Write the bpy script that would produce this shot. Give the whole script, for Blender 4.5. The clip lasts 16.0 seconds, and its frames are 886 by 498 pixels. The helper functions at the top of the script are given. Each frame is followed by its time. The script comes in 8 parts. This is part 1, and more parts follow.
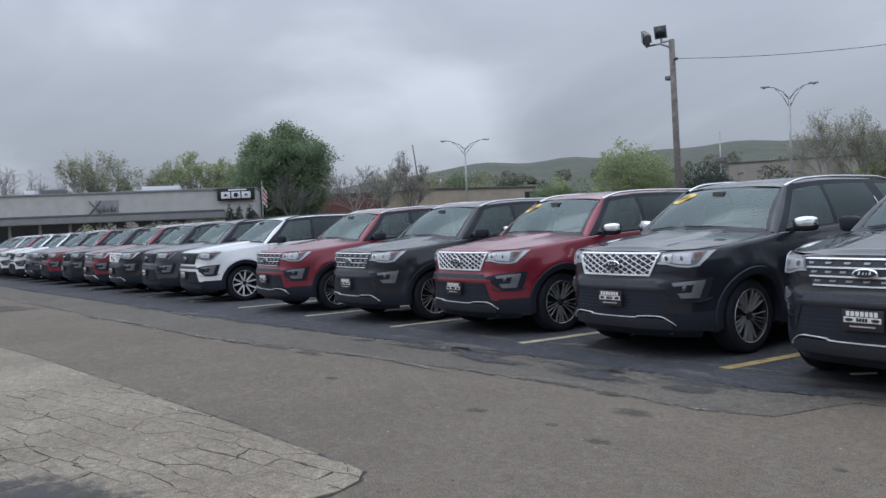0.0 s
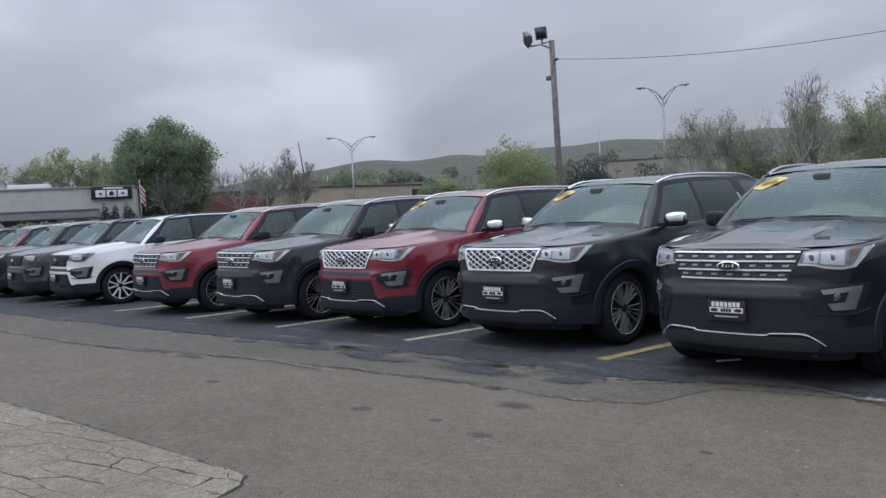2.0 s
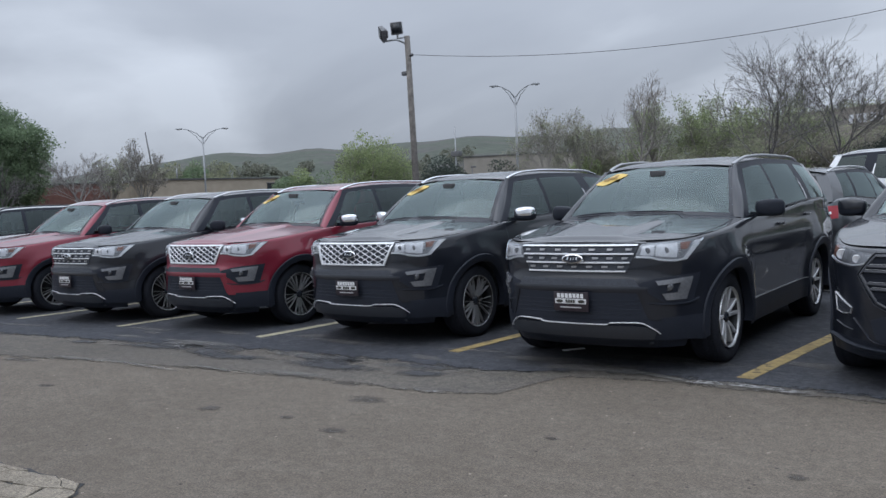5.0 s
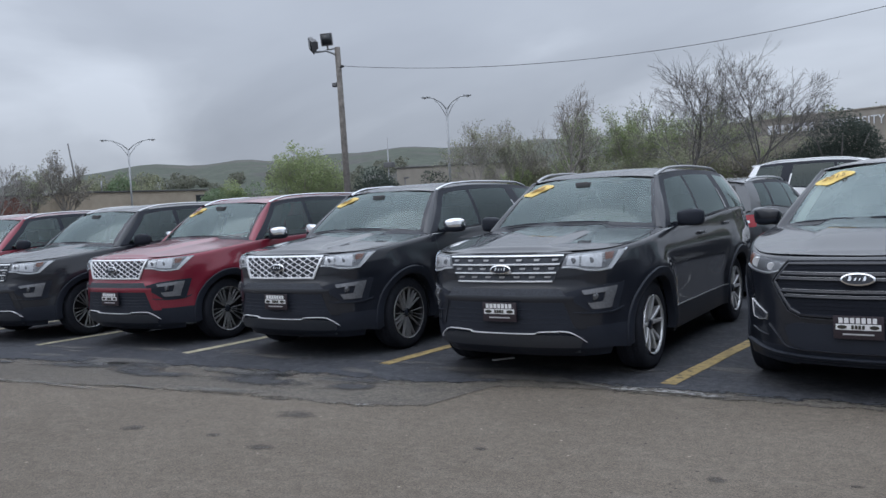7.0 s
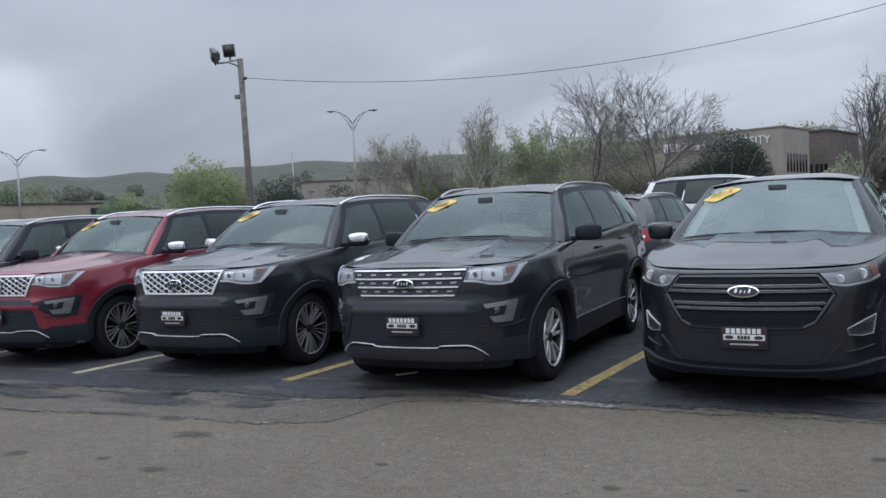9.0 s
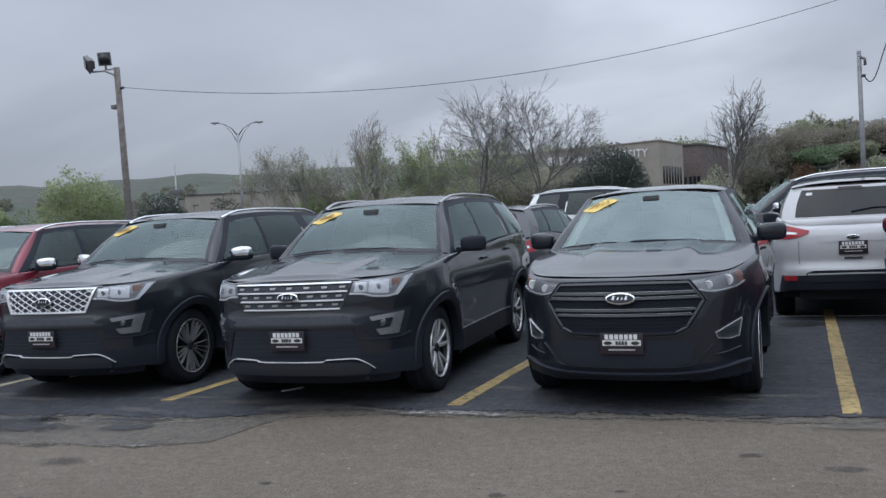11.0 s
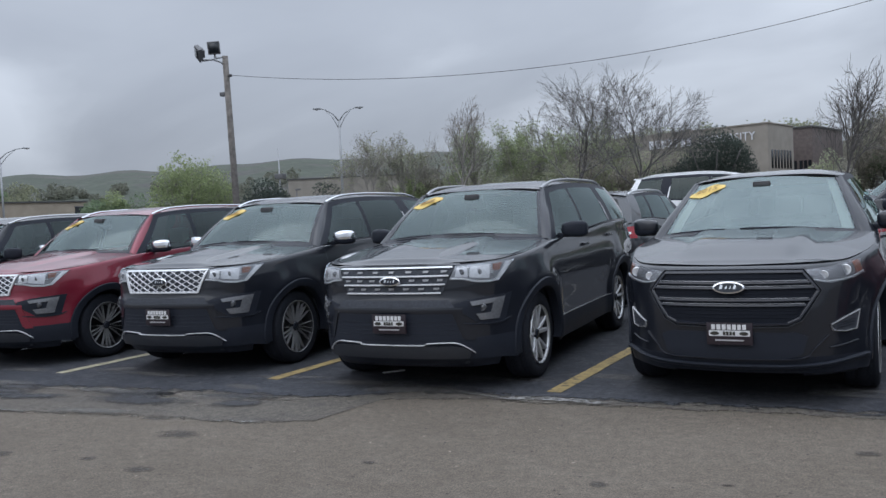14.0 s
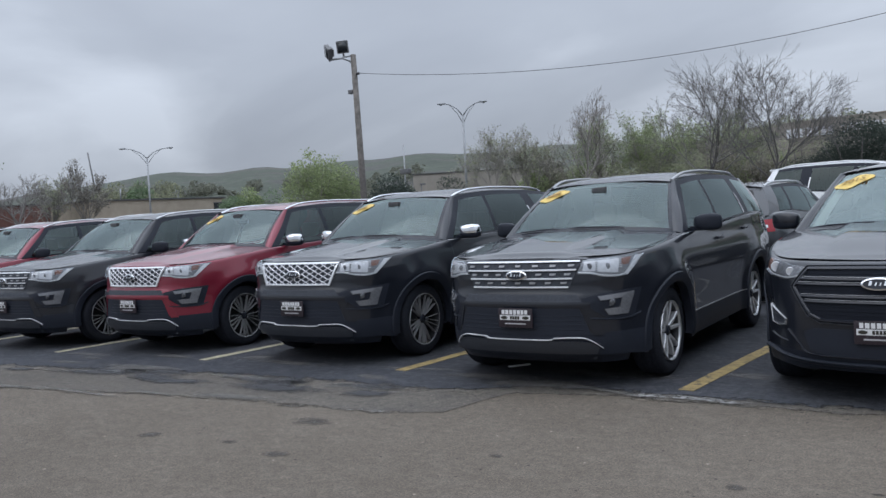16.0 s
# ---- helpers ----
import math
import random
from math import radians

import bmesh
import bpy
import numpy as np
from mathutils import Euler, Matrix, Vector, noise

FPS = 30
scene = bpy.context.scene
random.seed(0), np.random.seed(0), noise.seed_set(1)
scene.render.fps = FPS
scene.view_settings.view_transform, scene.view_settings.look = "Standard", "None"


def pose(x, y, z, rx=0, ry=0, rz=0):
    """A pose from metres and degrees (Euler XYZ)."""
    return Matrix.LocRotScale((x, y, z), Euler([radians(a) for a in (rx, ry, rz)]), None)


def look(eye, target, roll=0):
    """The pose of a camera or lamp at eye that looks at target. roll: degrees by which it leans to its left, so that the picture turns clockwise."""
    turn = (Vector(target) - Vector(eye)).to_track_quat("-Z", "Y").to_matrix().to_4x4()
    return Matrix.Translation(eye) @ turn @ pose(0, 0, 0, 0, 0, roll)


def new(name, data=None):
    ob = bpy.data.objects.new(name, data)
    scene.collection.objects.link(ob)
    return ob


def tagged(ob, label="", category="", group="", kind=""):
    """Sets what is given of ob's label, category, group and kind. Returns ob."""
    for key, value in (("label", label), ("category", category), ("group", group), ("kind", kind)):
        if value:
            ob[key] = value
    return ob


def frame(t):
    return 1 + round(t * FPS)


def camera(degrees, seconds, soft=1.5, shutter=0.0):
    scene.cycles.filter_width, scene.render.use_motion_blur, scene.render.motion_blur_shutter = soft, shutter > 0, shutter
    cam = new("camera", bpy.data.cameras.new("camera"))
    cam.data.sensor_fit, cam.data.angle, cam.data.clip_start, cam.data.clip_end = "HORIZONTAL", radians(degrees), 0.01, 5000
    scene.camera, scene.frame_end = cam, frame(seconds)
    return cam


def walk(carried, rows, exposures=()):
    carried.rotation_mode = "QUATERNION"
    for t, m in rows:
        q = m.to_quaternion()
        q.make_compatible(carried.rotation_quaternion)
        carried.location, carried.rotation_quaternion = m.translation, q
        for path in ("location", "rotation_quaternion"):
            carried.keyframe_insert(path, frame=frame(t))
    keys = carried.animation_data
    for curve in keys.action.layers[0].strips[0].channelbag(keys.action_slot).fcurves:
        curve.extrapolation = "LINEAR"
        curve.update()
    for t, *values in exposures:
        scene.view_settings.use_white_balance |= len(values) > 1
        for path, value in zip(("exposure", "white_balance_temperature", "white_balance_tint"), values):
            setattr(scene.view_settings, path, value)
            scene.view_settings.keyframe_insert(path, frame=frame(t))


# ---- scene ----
cam = camera(55.9, 16.0)
PATH = [
    (0, (5.199, -5.985, 1.474), (3.48, -4.966, 1.402), -2.4),
    (0.5, (5.208, -5.978, 1.478), (3.521, -4.906, 1.404), -2.6),
    (1, (5.226, -5.973, 1.475), (3.579, -4.841, 1.395), -2.8),
    (1.5, (5.229, -5.964, 1.477), (3.624, -4.773, 1.391), -2.9),
    (2, (5.224, -5.951, 1.474), (3.656, -4.713, 1.384), -2.8),
    (2.5, (5.232, -5.95, 1.474), (3.696, -4.673, 1.379), -2.7),
    (3, (5.24, -5.942, 1.476), (3.736, -4.626, 1.375), -2.7),
    (3.5, (5.238, -5.935, 1.477), (3.774, -4.577, 1.36), -2.5),
    (4, (5.233, -5.922, 1.465), (3.815, -4.516, 1.347), -2.5),
    (6.5, (5.277, -5.908, 1.473), (4.034, -4.344, 1.362), -2.7),
    (7, (5.286, -5.9, 1.475), (4.072, -4.313, 1.375), -2.9),
    (7.5, (5.291, -5.897, 1.474), (4.119, -4.278, 1.384), -2.8),
    (8, (5.297, -5.887, 1.477), (4.171, -4.236, 1.396), -2.7),
    (8.5, (5.306, -5.886, 1.477), (4.228, -4.203, 1.401), -2.7),
    (9, (5.312, -5.881, 1.472), (4.284, -4.168, 1.396), -2.7),
    (9.5, (5.32, -5.87, 1.473), (4.338, -4.13, 1.401), -2.8),
    (10, (5.328, -5.869, 1.472), (4.408, -4.094, 1.413), -3.0),
    (10.2, (5.333, -5.86, 1.462), (4.44, -4.071, 1.41), -3.1),
    (12.3, (5.348, -5.855, 1.469), (4.635, -3.989, 1.386), -2.8),
    (12.5, (5.347, -5.857, 1.466), (4.624, -3.994, 1.382), -2.8),
    (13, (5.342, -5.852, 1.461), (4.553, -4.016, 1.375), -2.7),
    (13.5, (5.322, -5.858, 1.471), (4.413, -4.078, 1.385), -2.9),
    (14, (5.312, -5.874, 1.473), (4.31, -4.144, 1.389), -2.9),
    (14.5, (5.303, -5.872, 1.473), (4.226, -4.189, 1.393), -2.8),
    (15, (5.299, -5.877, 1.475), (4.157, -4.237, 1.395), -3.0),
    (15.5, (5.293, -5.883, 1.476), (4.102, -4.278, 1.392), -3.2),
    (16, (5.285, -5.88, 1.473), (4.04, -4.317, 1.39), -3.2),
]
walk(cam, [(t, look(eye, target, roll)) for t, eye, target, roll in PATH], [(0.0, 0.05, 6270, 10.5), (16.0, 0.05, 6270, 10.5)])

# ---------------------------------------------------------------- light
world = bpy.data.worlds.new("overcast_sky")
scene.world = world
world.use_nodes = True
wn, wl = world.node_tree.nodes, world.node_tree.links
wn.clear()
SUN_ELEV, SUN_TURN = radians(52), radians(200)
w_out = wn.new("ShaderNodeOutputWorld")
w_bg = wn.new("ShaderNodeBackground")
w_sky = wn.new("ShaderNodeTexSky")
w_sky.sky_type = "NISHITA"
w_sky.sun_disc = False
w_sky.sun_elevation, w_sky.sun_rotation = SUN_ELEV, SUN_TURN
w_sky.dust_density = 4.0
w_skyscale = wn.new("ShaderNodeVectorMath")
w_skyscale.operation = "SCALE"
w_skyscale.inputs["Scale"].default_value = 0.06
wl.new(w_sky.outputs[0], w_skyscale.inputs[0])
# cloud deck: direction projected on a flat layer
w_co = wn.new("ShaderNodeTexCoord")
w_sep = wn.new("ShaderNodeSeparateXYZ")
wl.new(w_co.outputs["Generated"], w_sep.inputs[0])
w_up = wn.new("ShaderNodeMath")
w_up.operation = "MAXIMUM"
w_up.inputs[1].default_value = 0.0
wl.new(w_sep.outputs["Z"], w_up.inputs[0])
w_add = wn.new("ShaderNodeMath")
w_add.operation = "ADD"
w_add.inputs[1].default_value = 0.34
wl.new(w_up.outputs[0], w_add.inputs[0])
w_div = wn.new("ShaderNodeVectorMath")
w_div.operation = "DIVIDE"
w_cmb = wn.new("ShaderNodeCombineXYZ")
for k in range(3):
    wl.new(w_add.outputs[0], w_cmb.inputs[k])
wl.new(w_co.outputs["Generated"], w_div.inputs[0])
wl.new(w_cmb.outputs[0], w_div.inputs[1])
w_map = wn.new("ShaderNodeMapping")
w_map.inputs["Location"].default_value = (0.0, 0.0, 0.0)
w_map.inputs["Rotation"].default_value = (0.0, 0.0, radians(-35))
w_map.inputs["Scale"].default_value = (0.95, 1.25, 1.0)
w_n1 = wn.new("ShaderNodeTexNoise")
w_n1.inputs["Scale"].default_value = 1.25
w_n1.inputs["Detail"].default_value = 6.0
w_n1.inputs["Roughness"].default_value = 0.46
w_n1.inputs["Distortion"].default_value = 0.35
wl.new(w_div.outputs[0], w_map.inputs["Vector"])
wl.new(w_map.outputs[0], w_n1.inputs["Vector"])
w_ramp = wn.new("ShaderNodeValToRGB")
w_ramp.color_ramp.elements[0].position, w_ramp.color_ramp.elements[0].color = 0.30, (0.365, 0.40, 0.462, 1)
w_ramp.color_ramp.elements[1].position, w_ramp.color_ramp.elements[1].color = 0.70, (0.62, 0.67, 0.745, 1)
w_mid = w_ramp.color_ramp.elements.new(0.50)
w_mid.color = (0.435, 0.475, 0.54, 1)
wl.new(w_n1.outputs["Fac"], w_ramp.inputs[0])
w_mix = wn.new("ShaderNodeMixRGB")
w_mix.inputs[0].default_value = 0.93
wl.new(w_skyscale.outputs[0], w_mix.inputs[1])
wl.new(w_ramp.outputs[0], w_mix.inputs[2])
wl.new(w_mix.outputs[0], w_bg.inputs["Color"])
# an overcast sky is brighter overhead than at the horizon
w_gr = wn.new("ShaderNodeMapRange")
w_gr.inputs["From Min"].default_value, w_gr.inputs["From Max"].default_value = 0.28, 0.9
w_gr.inputs["To Min"].default_value, w_gr.inputs["To Max"].default_value = 1.10, 2.9
wl.new(w_sep.outputs["Z"], w_gr.inputs["Value"])
# the deck greys towards the horizon
w_lo = wn.new("ShaderNodeMapRange")
w_lo.interpolation_type = "SMOOTHSTEP"
w_lo.inputs["From Min"].default_value, w_lo.inputs["From Max"].default_value = 0.03, 0.24
w_lo.inputs["To Min"].default_value, w_lo.inputs["To Max"].default_value = 0.77, 1.08
wl.new(w_sep.outputs["Z"], w_lo.inputs["Value"])
w_pow = wn.new("ShaderNodeMath")
w_pow.operation = "MULTIPLY"
wl.new(w_gr.outputs[0], w_pow.inputs[0])
wl.new(w_lo.outputs[0], w_pow.inputs[1])
wl.new(w_pow.outputs[0], w_bg.inputs["Strength"])
wl.new(w_bg.outputs[0], w_out.inputs["Surface"])

sun = new("sun", bpy.data.lights.new("sun", "SUN"))
sun.data.energy, sun.data.angle, sun.data.color = 0.6, radians(75), (0.98, 0.985, 1.0)
sun.matrix_world = look((-10, -30, 50), (0, 0, 0))

# ---------------------------------------------------------------- materials
def lib(name):
    m = bpy.data.materials.new(name)
    m.use_nodes = True
    return m, m.node_tree.nodes, m.node_tree.links, m.node_tree.nodes["Principled BSDF"]


def noise_tex(n, l, scale, detail=4.0, rough=0.55, vec=None, stretch=None):
    t = n.new("ShaderNodeTexNoise")
    t.inputs["Scale"].default_value, t.inputs["Detail"].default_value, t.inputs["Roughness"].default_value = scale, detail, rough
    if vec is None:
        vec = n.new("ShaderNodeTexCoord").outputs["Object"]
    if stretch:
        mp = n.new("ShaderNodeMapping")
        mp.inputs["Scale"].default_value = stretch
        l.new(vec, mp.inputs["Vector"])
        vec = mp.outputs[0]
    l.new(vec, t.inputs["Vector"])
    return t


def ramp(n, l, src, stops):
    r = n.new("ShaderNodeValToRGB")
    el = r.color_ramp.elements
    el[0].position, el[0].color = stops[0][0], (*stops[0][1], 1)
    el[1].position, el[1].color = stops[-1][0], (*stops[-1][1], 1)
    for p, c in stops[1:-1]:
        e = el.new(p)
        e.color = (*c, 1)
    l.new(src, r.inputs[0])
    return r


def bump(n, l, b, src, strength, dist=0.01, chain=None):
    bp = n.new("ShaderNodeBump")
    bp.inputs["Strength"].default_value, bp.inputs["Distance"].default_value = strength, dist
    l.new(src, bp.inputs["Height"])
    if chain is not None:
        l.new(chain.outputs[0], bp.inputs["Normal"])
    l.new(bp.outputs[0], b.inputs["Normal"])
    return bp


def mixc(n, l, fac, a, b, mode="MIX"):
    mx = n.new("ShaderNodeMixRGB")
    mx.blend_type = mode
    for k, v in ((0, fac), (1, a), (2, b)):
        if isinstance(v, (int, float)):
            mx.inputs[k].default_value = v
        elif isinstance(v, tuple):
            mx.inputs[k].default_value = (*v, 1)
        else:
            l.new(v, mx.inputs[k])
    return mx


def plain(name, col, rough=0.5, metal=0.0, var=0.12, scale=30.0, spec=0.5, bumpy=0.0):
    """A surface with fine mottling of its colour and gloss."""
    m, n, l, b = lib(name)
    t = noise_tex(n, l, scale, 5)
    lo, hi = tuple(c * (1 - var) for c in col), tuple(min(1, c * (1 + var)) for c in col)
    l.new(ramp(n, l, t.outputs["Fac"], [(0.3, lo), (0.7, hi)]).outputs[0], b.inputs["Base Color"])
    b.inputs["Roughness"].default_value, b.inputs["Metallic"].default_value = rough, metal
    b.inputs["Specular IOR Level"].default_value = spec
    if bumpy:
        bump(n, l, b, t.outputs["Fac"], bumpy)
    return m


def paint(name, col, metal=0.25, rough=0.32, spec=0.4):
    """Car paint: flake, clear coat and a thin film of road dust."""
    m, n, l, b = lib(name)
    co = n.new("ShaderNodeTexCoord").outputs["Object"]
    fl = noise_tex(n, l, 900, 1, 0.5, co)
    base = ramp(n, l, fl.outputs["Fac"], [(0.35, tuple(c * 0.85 for c in col)), (0.65, tuple(min(1, c * 1.2) for c in col))])
    dust = noise_tex(n, l, 3.2, 6, 0.65, co)
    dm = n.new("ShaderNodeMath")
    dm.operation = "MULTIPLY"
    dm.inputs[1].default_value = 0.014
    l.new(dust.outputs["Fac"], dm.inputs[0])
    mx = mixc(n, l, dm.outputs[0], base.outputs[0], (0.23, 0.22, 0.20))
    l.new(mx.outputs[0], b.inputs["Base Color"])
    b.inputs["Metallic"].default_value, b.inputs["Roughness"].default_value = metal, rough
    b.inputs["Coat Weight"].default_value = 1.0
    b.inputs["Specular IOR Level"].default_value = spec
    rr = ramp(n, l, dust.outputs["Fac"], [(0.3, (0.015,) * 3), (0.75, (0.06,) * 3)])
    l.new(rr.outputs[0], b.inputs["Coat Roughness"])
    return m


def glass(name, tint, gloss_rough=0.02, ior=1.9, gloss=(0.84, 0.99, 0.98)):
    """Thin window glass: tinted clear sheet with mirror gloss by angle."""
    m, n, l, b = lib(name)
    n.remove(b)
    tr, gl, mx, fr = n.new("ShaderNodeBsdfTransparent"), n.new("ShaderNodeBsdfGlossy"), n.new("ShaderNodeMixShader"), n.new("ShaderNodeFresnel")
    tr.inputs[0].default_value = (*tint, 1)
    gl.inputs["Roughness"].default_value = gloss_rough
    gl.inputs["Color"].default_value = (*gloss, 1)
    fr.inputs["IOR"].default_value = ior
    l.new(fr.outputs[0], mx.inputs[0])
    l.new(tr.outputs[0], mx.inputs[1])
    l.new(gl.outputs[0], mx.inputs[2])
    l.new(mx.outputs[0], n["Material Output"].inputs["Surface"])
    return m


PAINT_BLACK = paint("paint_black", (0.0095, 0.0115, 0.0175), 0.0, 0.40, 0.15)
PAINT_RED = paint("paint_ruby_red", (0.195, 0.010, 0.028), 0.35, 0.36)
PAINT_GREY = paint("paint_magnetic_grey", (0.060, 0.066, 0.074), 0.55, 0.34)
PAINT_SLATE = paint("paint_dark_slate", (0.0110, 0.0128, 0.0168), 0.0, 0.40, 0.15)
PAINT_WHITE = paint("paint_white", (0.74, 0.75, 0.76), 0.0, 0.3)
PAINT_SILVER = paint("paint_silver", (0.50, 0.51, 0.525), 0.25, 0.5)
PAINT_MAROON = paint("paint_dark_red", (0.12, 0.008, 0.015), 0.45, 0.32)
PLASTIC = plain("black_plastic", (0.021, 0.0245, 0.034), 0.45, var=0.25, scale=240, bumpy=0.05, spec=0.18)
GLOSS_BLACK = plain("gloss_black_trim", (0.018, 0.020, 0.027), 0.12, var=0.2, scale=60)
RUBBER = plain("tyre_rubber", (0.020, 0.022, 0.028), 0.85, var=0.3, scale=80, bumpy=0.1, spec=0.12)
CHROME = plain("chrome", (0.80, 0.81, 0.83), 0.10, 1.0, var=0.06, scale=25)
SATIN = plain("satin_silver", (0.66, 0.67, 0.69), 0.30, 0.65, var=0.08, scale=40)
ALLOY = plain("alloy_bright", (0.84, 0.85, 0.87), 0.26, 0.3, var=0.08, scale=50)
ALLOY_MID = plain("alloy_grey", (0.40, 0.405, 0.415), 0.28, 0.6, var=0.1, scale=50)
ALLOY_GREY = plain("alloy_machined", (0.50, 0.505, 0.515), 0.26, 0.6, var=0.1, scale=50)
ALLOY_SOFT = plain("alloy_satin", (0.64, 0.645, 0.655), 0.26, 0.5, var=0.1, scale=50)
ALLOY_DARK = plain("alloy_dark", (0.022, 0.023, 0.025), 0.35, 0.5, var=0.2, scale=50)
CAVITY = plain("dark_cavity", (0.042, 0.047, 0.058), 0.8, var=0.3, scale=60)
CABIN = plain("cabin_trim", (0.060, 0.060, 0.063), 0.7, var=0.25, scale=60, bumpy=0.1)
SEAT_DARK = plain("seat_charcoal", (0.038, 0.038, 0.041), 0.75, var=0.2, scale=70, bumpy=0.1)
SEAT_PALE = plain("seat_beige", (0.32, 0.29, 0.25), 0.7, var=0.15, scale=70, bumpy=0.1)
HEADLINER = plain("headliner", (0.33, 0.33, 0.32), 0.9, var=0.1, scale=200)
LINING = plain("pale_lining", (0.62, 0.62, 0.60), 0.9, var=0.08, scale=120)
WS_GLASS = glass("windscreen_glass", (0.72, 0.85, 0.83), 0.03, 2.0)
# lit copy for the Edge: raised gloss and lighter tint make its windscreen brighter
WS_GLASS_EDGE = glass("windscreen_glass_green_bright", (0.80, 0.90, 0.86), 0.03, 2.55)
SIDE_GLASS = glass("side_glass", (0.46, 0.53, 0.52), 0.02, 1.7)
PRIVACY = glass("privacy_glass", (0.13, 0.145, 0.15), 0.02, 1.55)
REAR_GLASS = plain("dark_rear_glass", (0.022, 0.024, 0.026), 0.04, var=0.2, scale=3, spec=0.4)
LENS = glass("lamp_lens", (0.95, 0.955, 0.96), 0.02, 1.4, (0.95, 0.97, 1.0))
LAMP_SILVER = plain("lamp_reflector", (0.80, 0.81, 0.83), 0.20, 0.45, var=0.12, scale=35)
LAMP_DARK = plain("lamp_housing_dark", (0.03, 0.03, 0.033), 0.3, 0.2, var=0.2, scale=60)
LAMP_GREY = plain("lamp_grey", (0.30, 0.31, 0.325), 0.25, 0.35, var=0.15, scale=50)
LAMP_SMOKE = plain("lamp_smoke", (0.13, 0.135, 0.145), 0.2, 0.4, var=0.2, scale=50)
LAMP_MID = plain("lamp_bezel", (0.22, 0.225, 0.24), 0.25, 0.4, var=0.15, scale=50)
AMBER = plain("amber_reflector", (0.30, 0.15, 0.115), 0.2, var=0.15, scale=90)
TAIL_RED = plain("tail_lamp_red", (0.36, 0.030, 0.042), 0.15, var=0.15, scale=90)
BADGE = plain("badge_dark", (0.017, 0.020, 0.028), 0.2, var=0.1, scale=60)
BAR_WHITE = plain("print_white", (0.72, 0.72, 0.72), 0.5, var=0.06, scale=80)
PLATE_DARK = plain("plate_dark", (0.026, 0.018, 0.024), 0.4, var=0.2, scale=60)
GRILLE_DARK = plain("grille_insert_black", (0.013, 0.015, 0.021), 0.75, var=0.2, scale=90, spec=0.1)
VALANCE = plain("valance_grey", (0.027, 0.030, 0.037), 0.45, var=0.15, scale=90, bumpy=0.04)
STICKER = plain("sticker_yellow", (0.74, 0.54, 0.15), 0.55, var=0.10, scale=25)
INK_BROWN = plain("print_brown", (0.33, 0.19, 0.04), 0.55, var=0.2, scale=60)
INK = plain("print_black", (0.03, 0.028, 0.02), 0.55, var=0.1, scale=60)

# ---------------------------------------------------------------- mesh helpers
MESHES = {}


def mesh_of(name, verts, faces, smooth=True, angle=None):
    me = bpy.data.meshes.new(name)
    me.from_pydata([tuple(v) for v in verts], [], faces)
    me.validate()
    if smooth:
        me.polygons.foreach_set("use_smooth", [True] * len(me.polygons))
        if angle:
            me.set_sharp_from_angle(angle=radians(angle))
    me.update()
    return me


def part(name, me, material, parent=None, label="", at=None):
    """Links a mesh as one object, under a thing or a part; the material sits on the object."""
    if isinstance(me, bmesh.types.BMesh):
        bm, me = me, bpy.data.meshes.new(name)
        bm.to_mesh(me)
        bm.free()
    if not me.materials:
        me.materials.append(material)
    ob = new(name, me)
    ob.material_slots[0].link = "OBJECT"
    ob.material_slots[0].material = material
    if parent is not None:
        ob.parent = parent
    if at is not None:
        ob.matrix_basis = at
    if label:
        ob["label"] = label
    return ob


def thing(name, m, label, category, group="", kind=""):
    ob = new(name)
    ob.empty_display_size = 0.2
    ob.matrix_basis = m
    return tagged(ob, label, category, group, kind)


def cached(key, make):
    if key not in MESHES:
        MESHES[key] = make()
    return MESHES[key]


def grid_mesh(name, P, smooth=True, flip=False, angle=None):
    """P: array rows x cols x 3."""
    P = np.asarray(P, float)
    r, c = P.shape[:2]
    f = []
    for i in range(r - 1):
        for j in range(c - 1):
            q = (i * c + j, i * c + j + 1, (i + 1) * c + j + 1, (i + 1) * c + j)
            f.append(q[::-1] if flip else q)
    return mesh_of(name, P.reshape(-1, 3), f, smooth, angle)


def join_data(chunks):
    V, F = [], []
    for v, f in chunks:
        k = len(V)
        V.extend(v)
        F.extend(tuple(i + k for i in q) for q in f)
    return V, F


def box_data(x0, y0, z0, x1, y1, z1, b=0.0):
    """A box with chamfered edges."""
    if b <= 0:
        v = [(x, y, z) for x in (x0, x1) for y in (y0, y1) for z in (z0, z1)]
        return v, [(0, 1, 3, 2), (4, 6, 7, 5), (0, 4, 5, 1), (2, 3, 7, 6), (0, 2, 6, 4), (1, 5, 7, 3)]
    bm = bmesh.new()
    bmesh.ops.create_cube(bm, size=1)
    for v in bm.verts:
        v.co = Vector(((x0 + x1) / 2 + v.co.x * (x1 - x0), (y0 + y1) / 2 + v.co.y * (y1 - y0), (z0 + z1) / 2 + v.co.z * (z1 - z0)))
    bmesh.ops.bevel(bm, geom=bm.edges[:], offset=b, segments=2, affect="EDGES", profile=0.6)
    bm.verts.index_update()
    out = [tuple(v.co) for v in bm.verts], [tuple(v.index for v in f.verts) for f in bm.faces]
    bm.free()
    return out


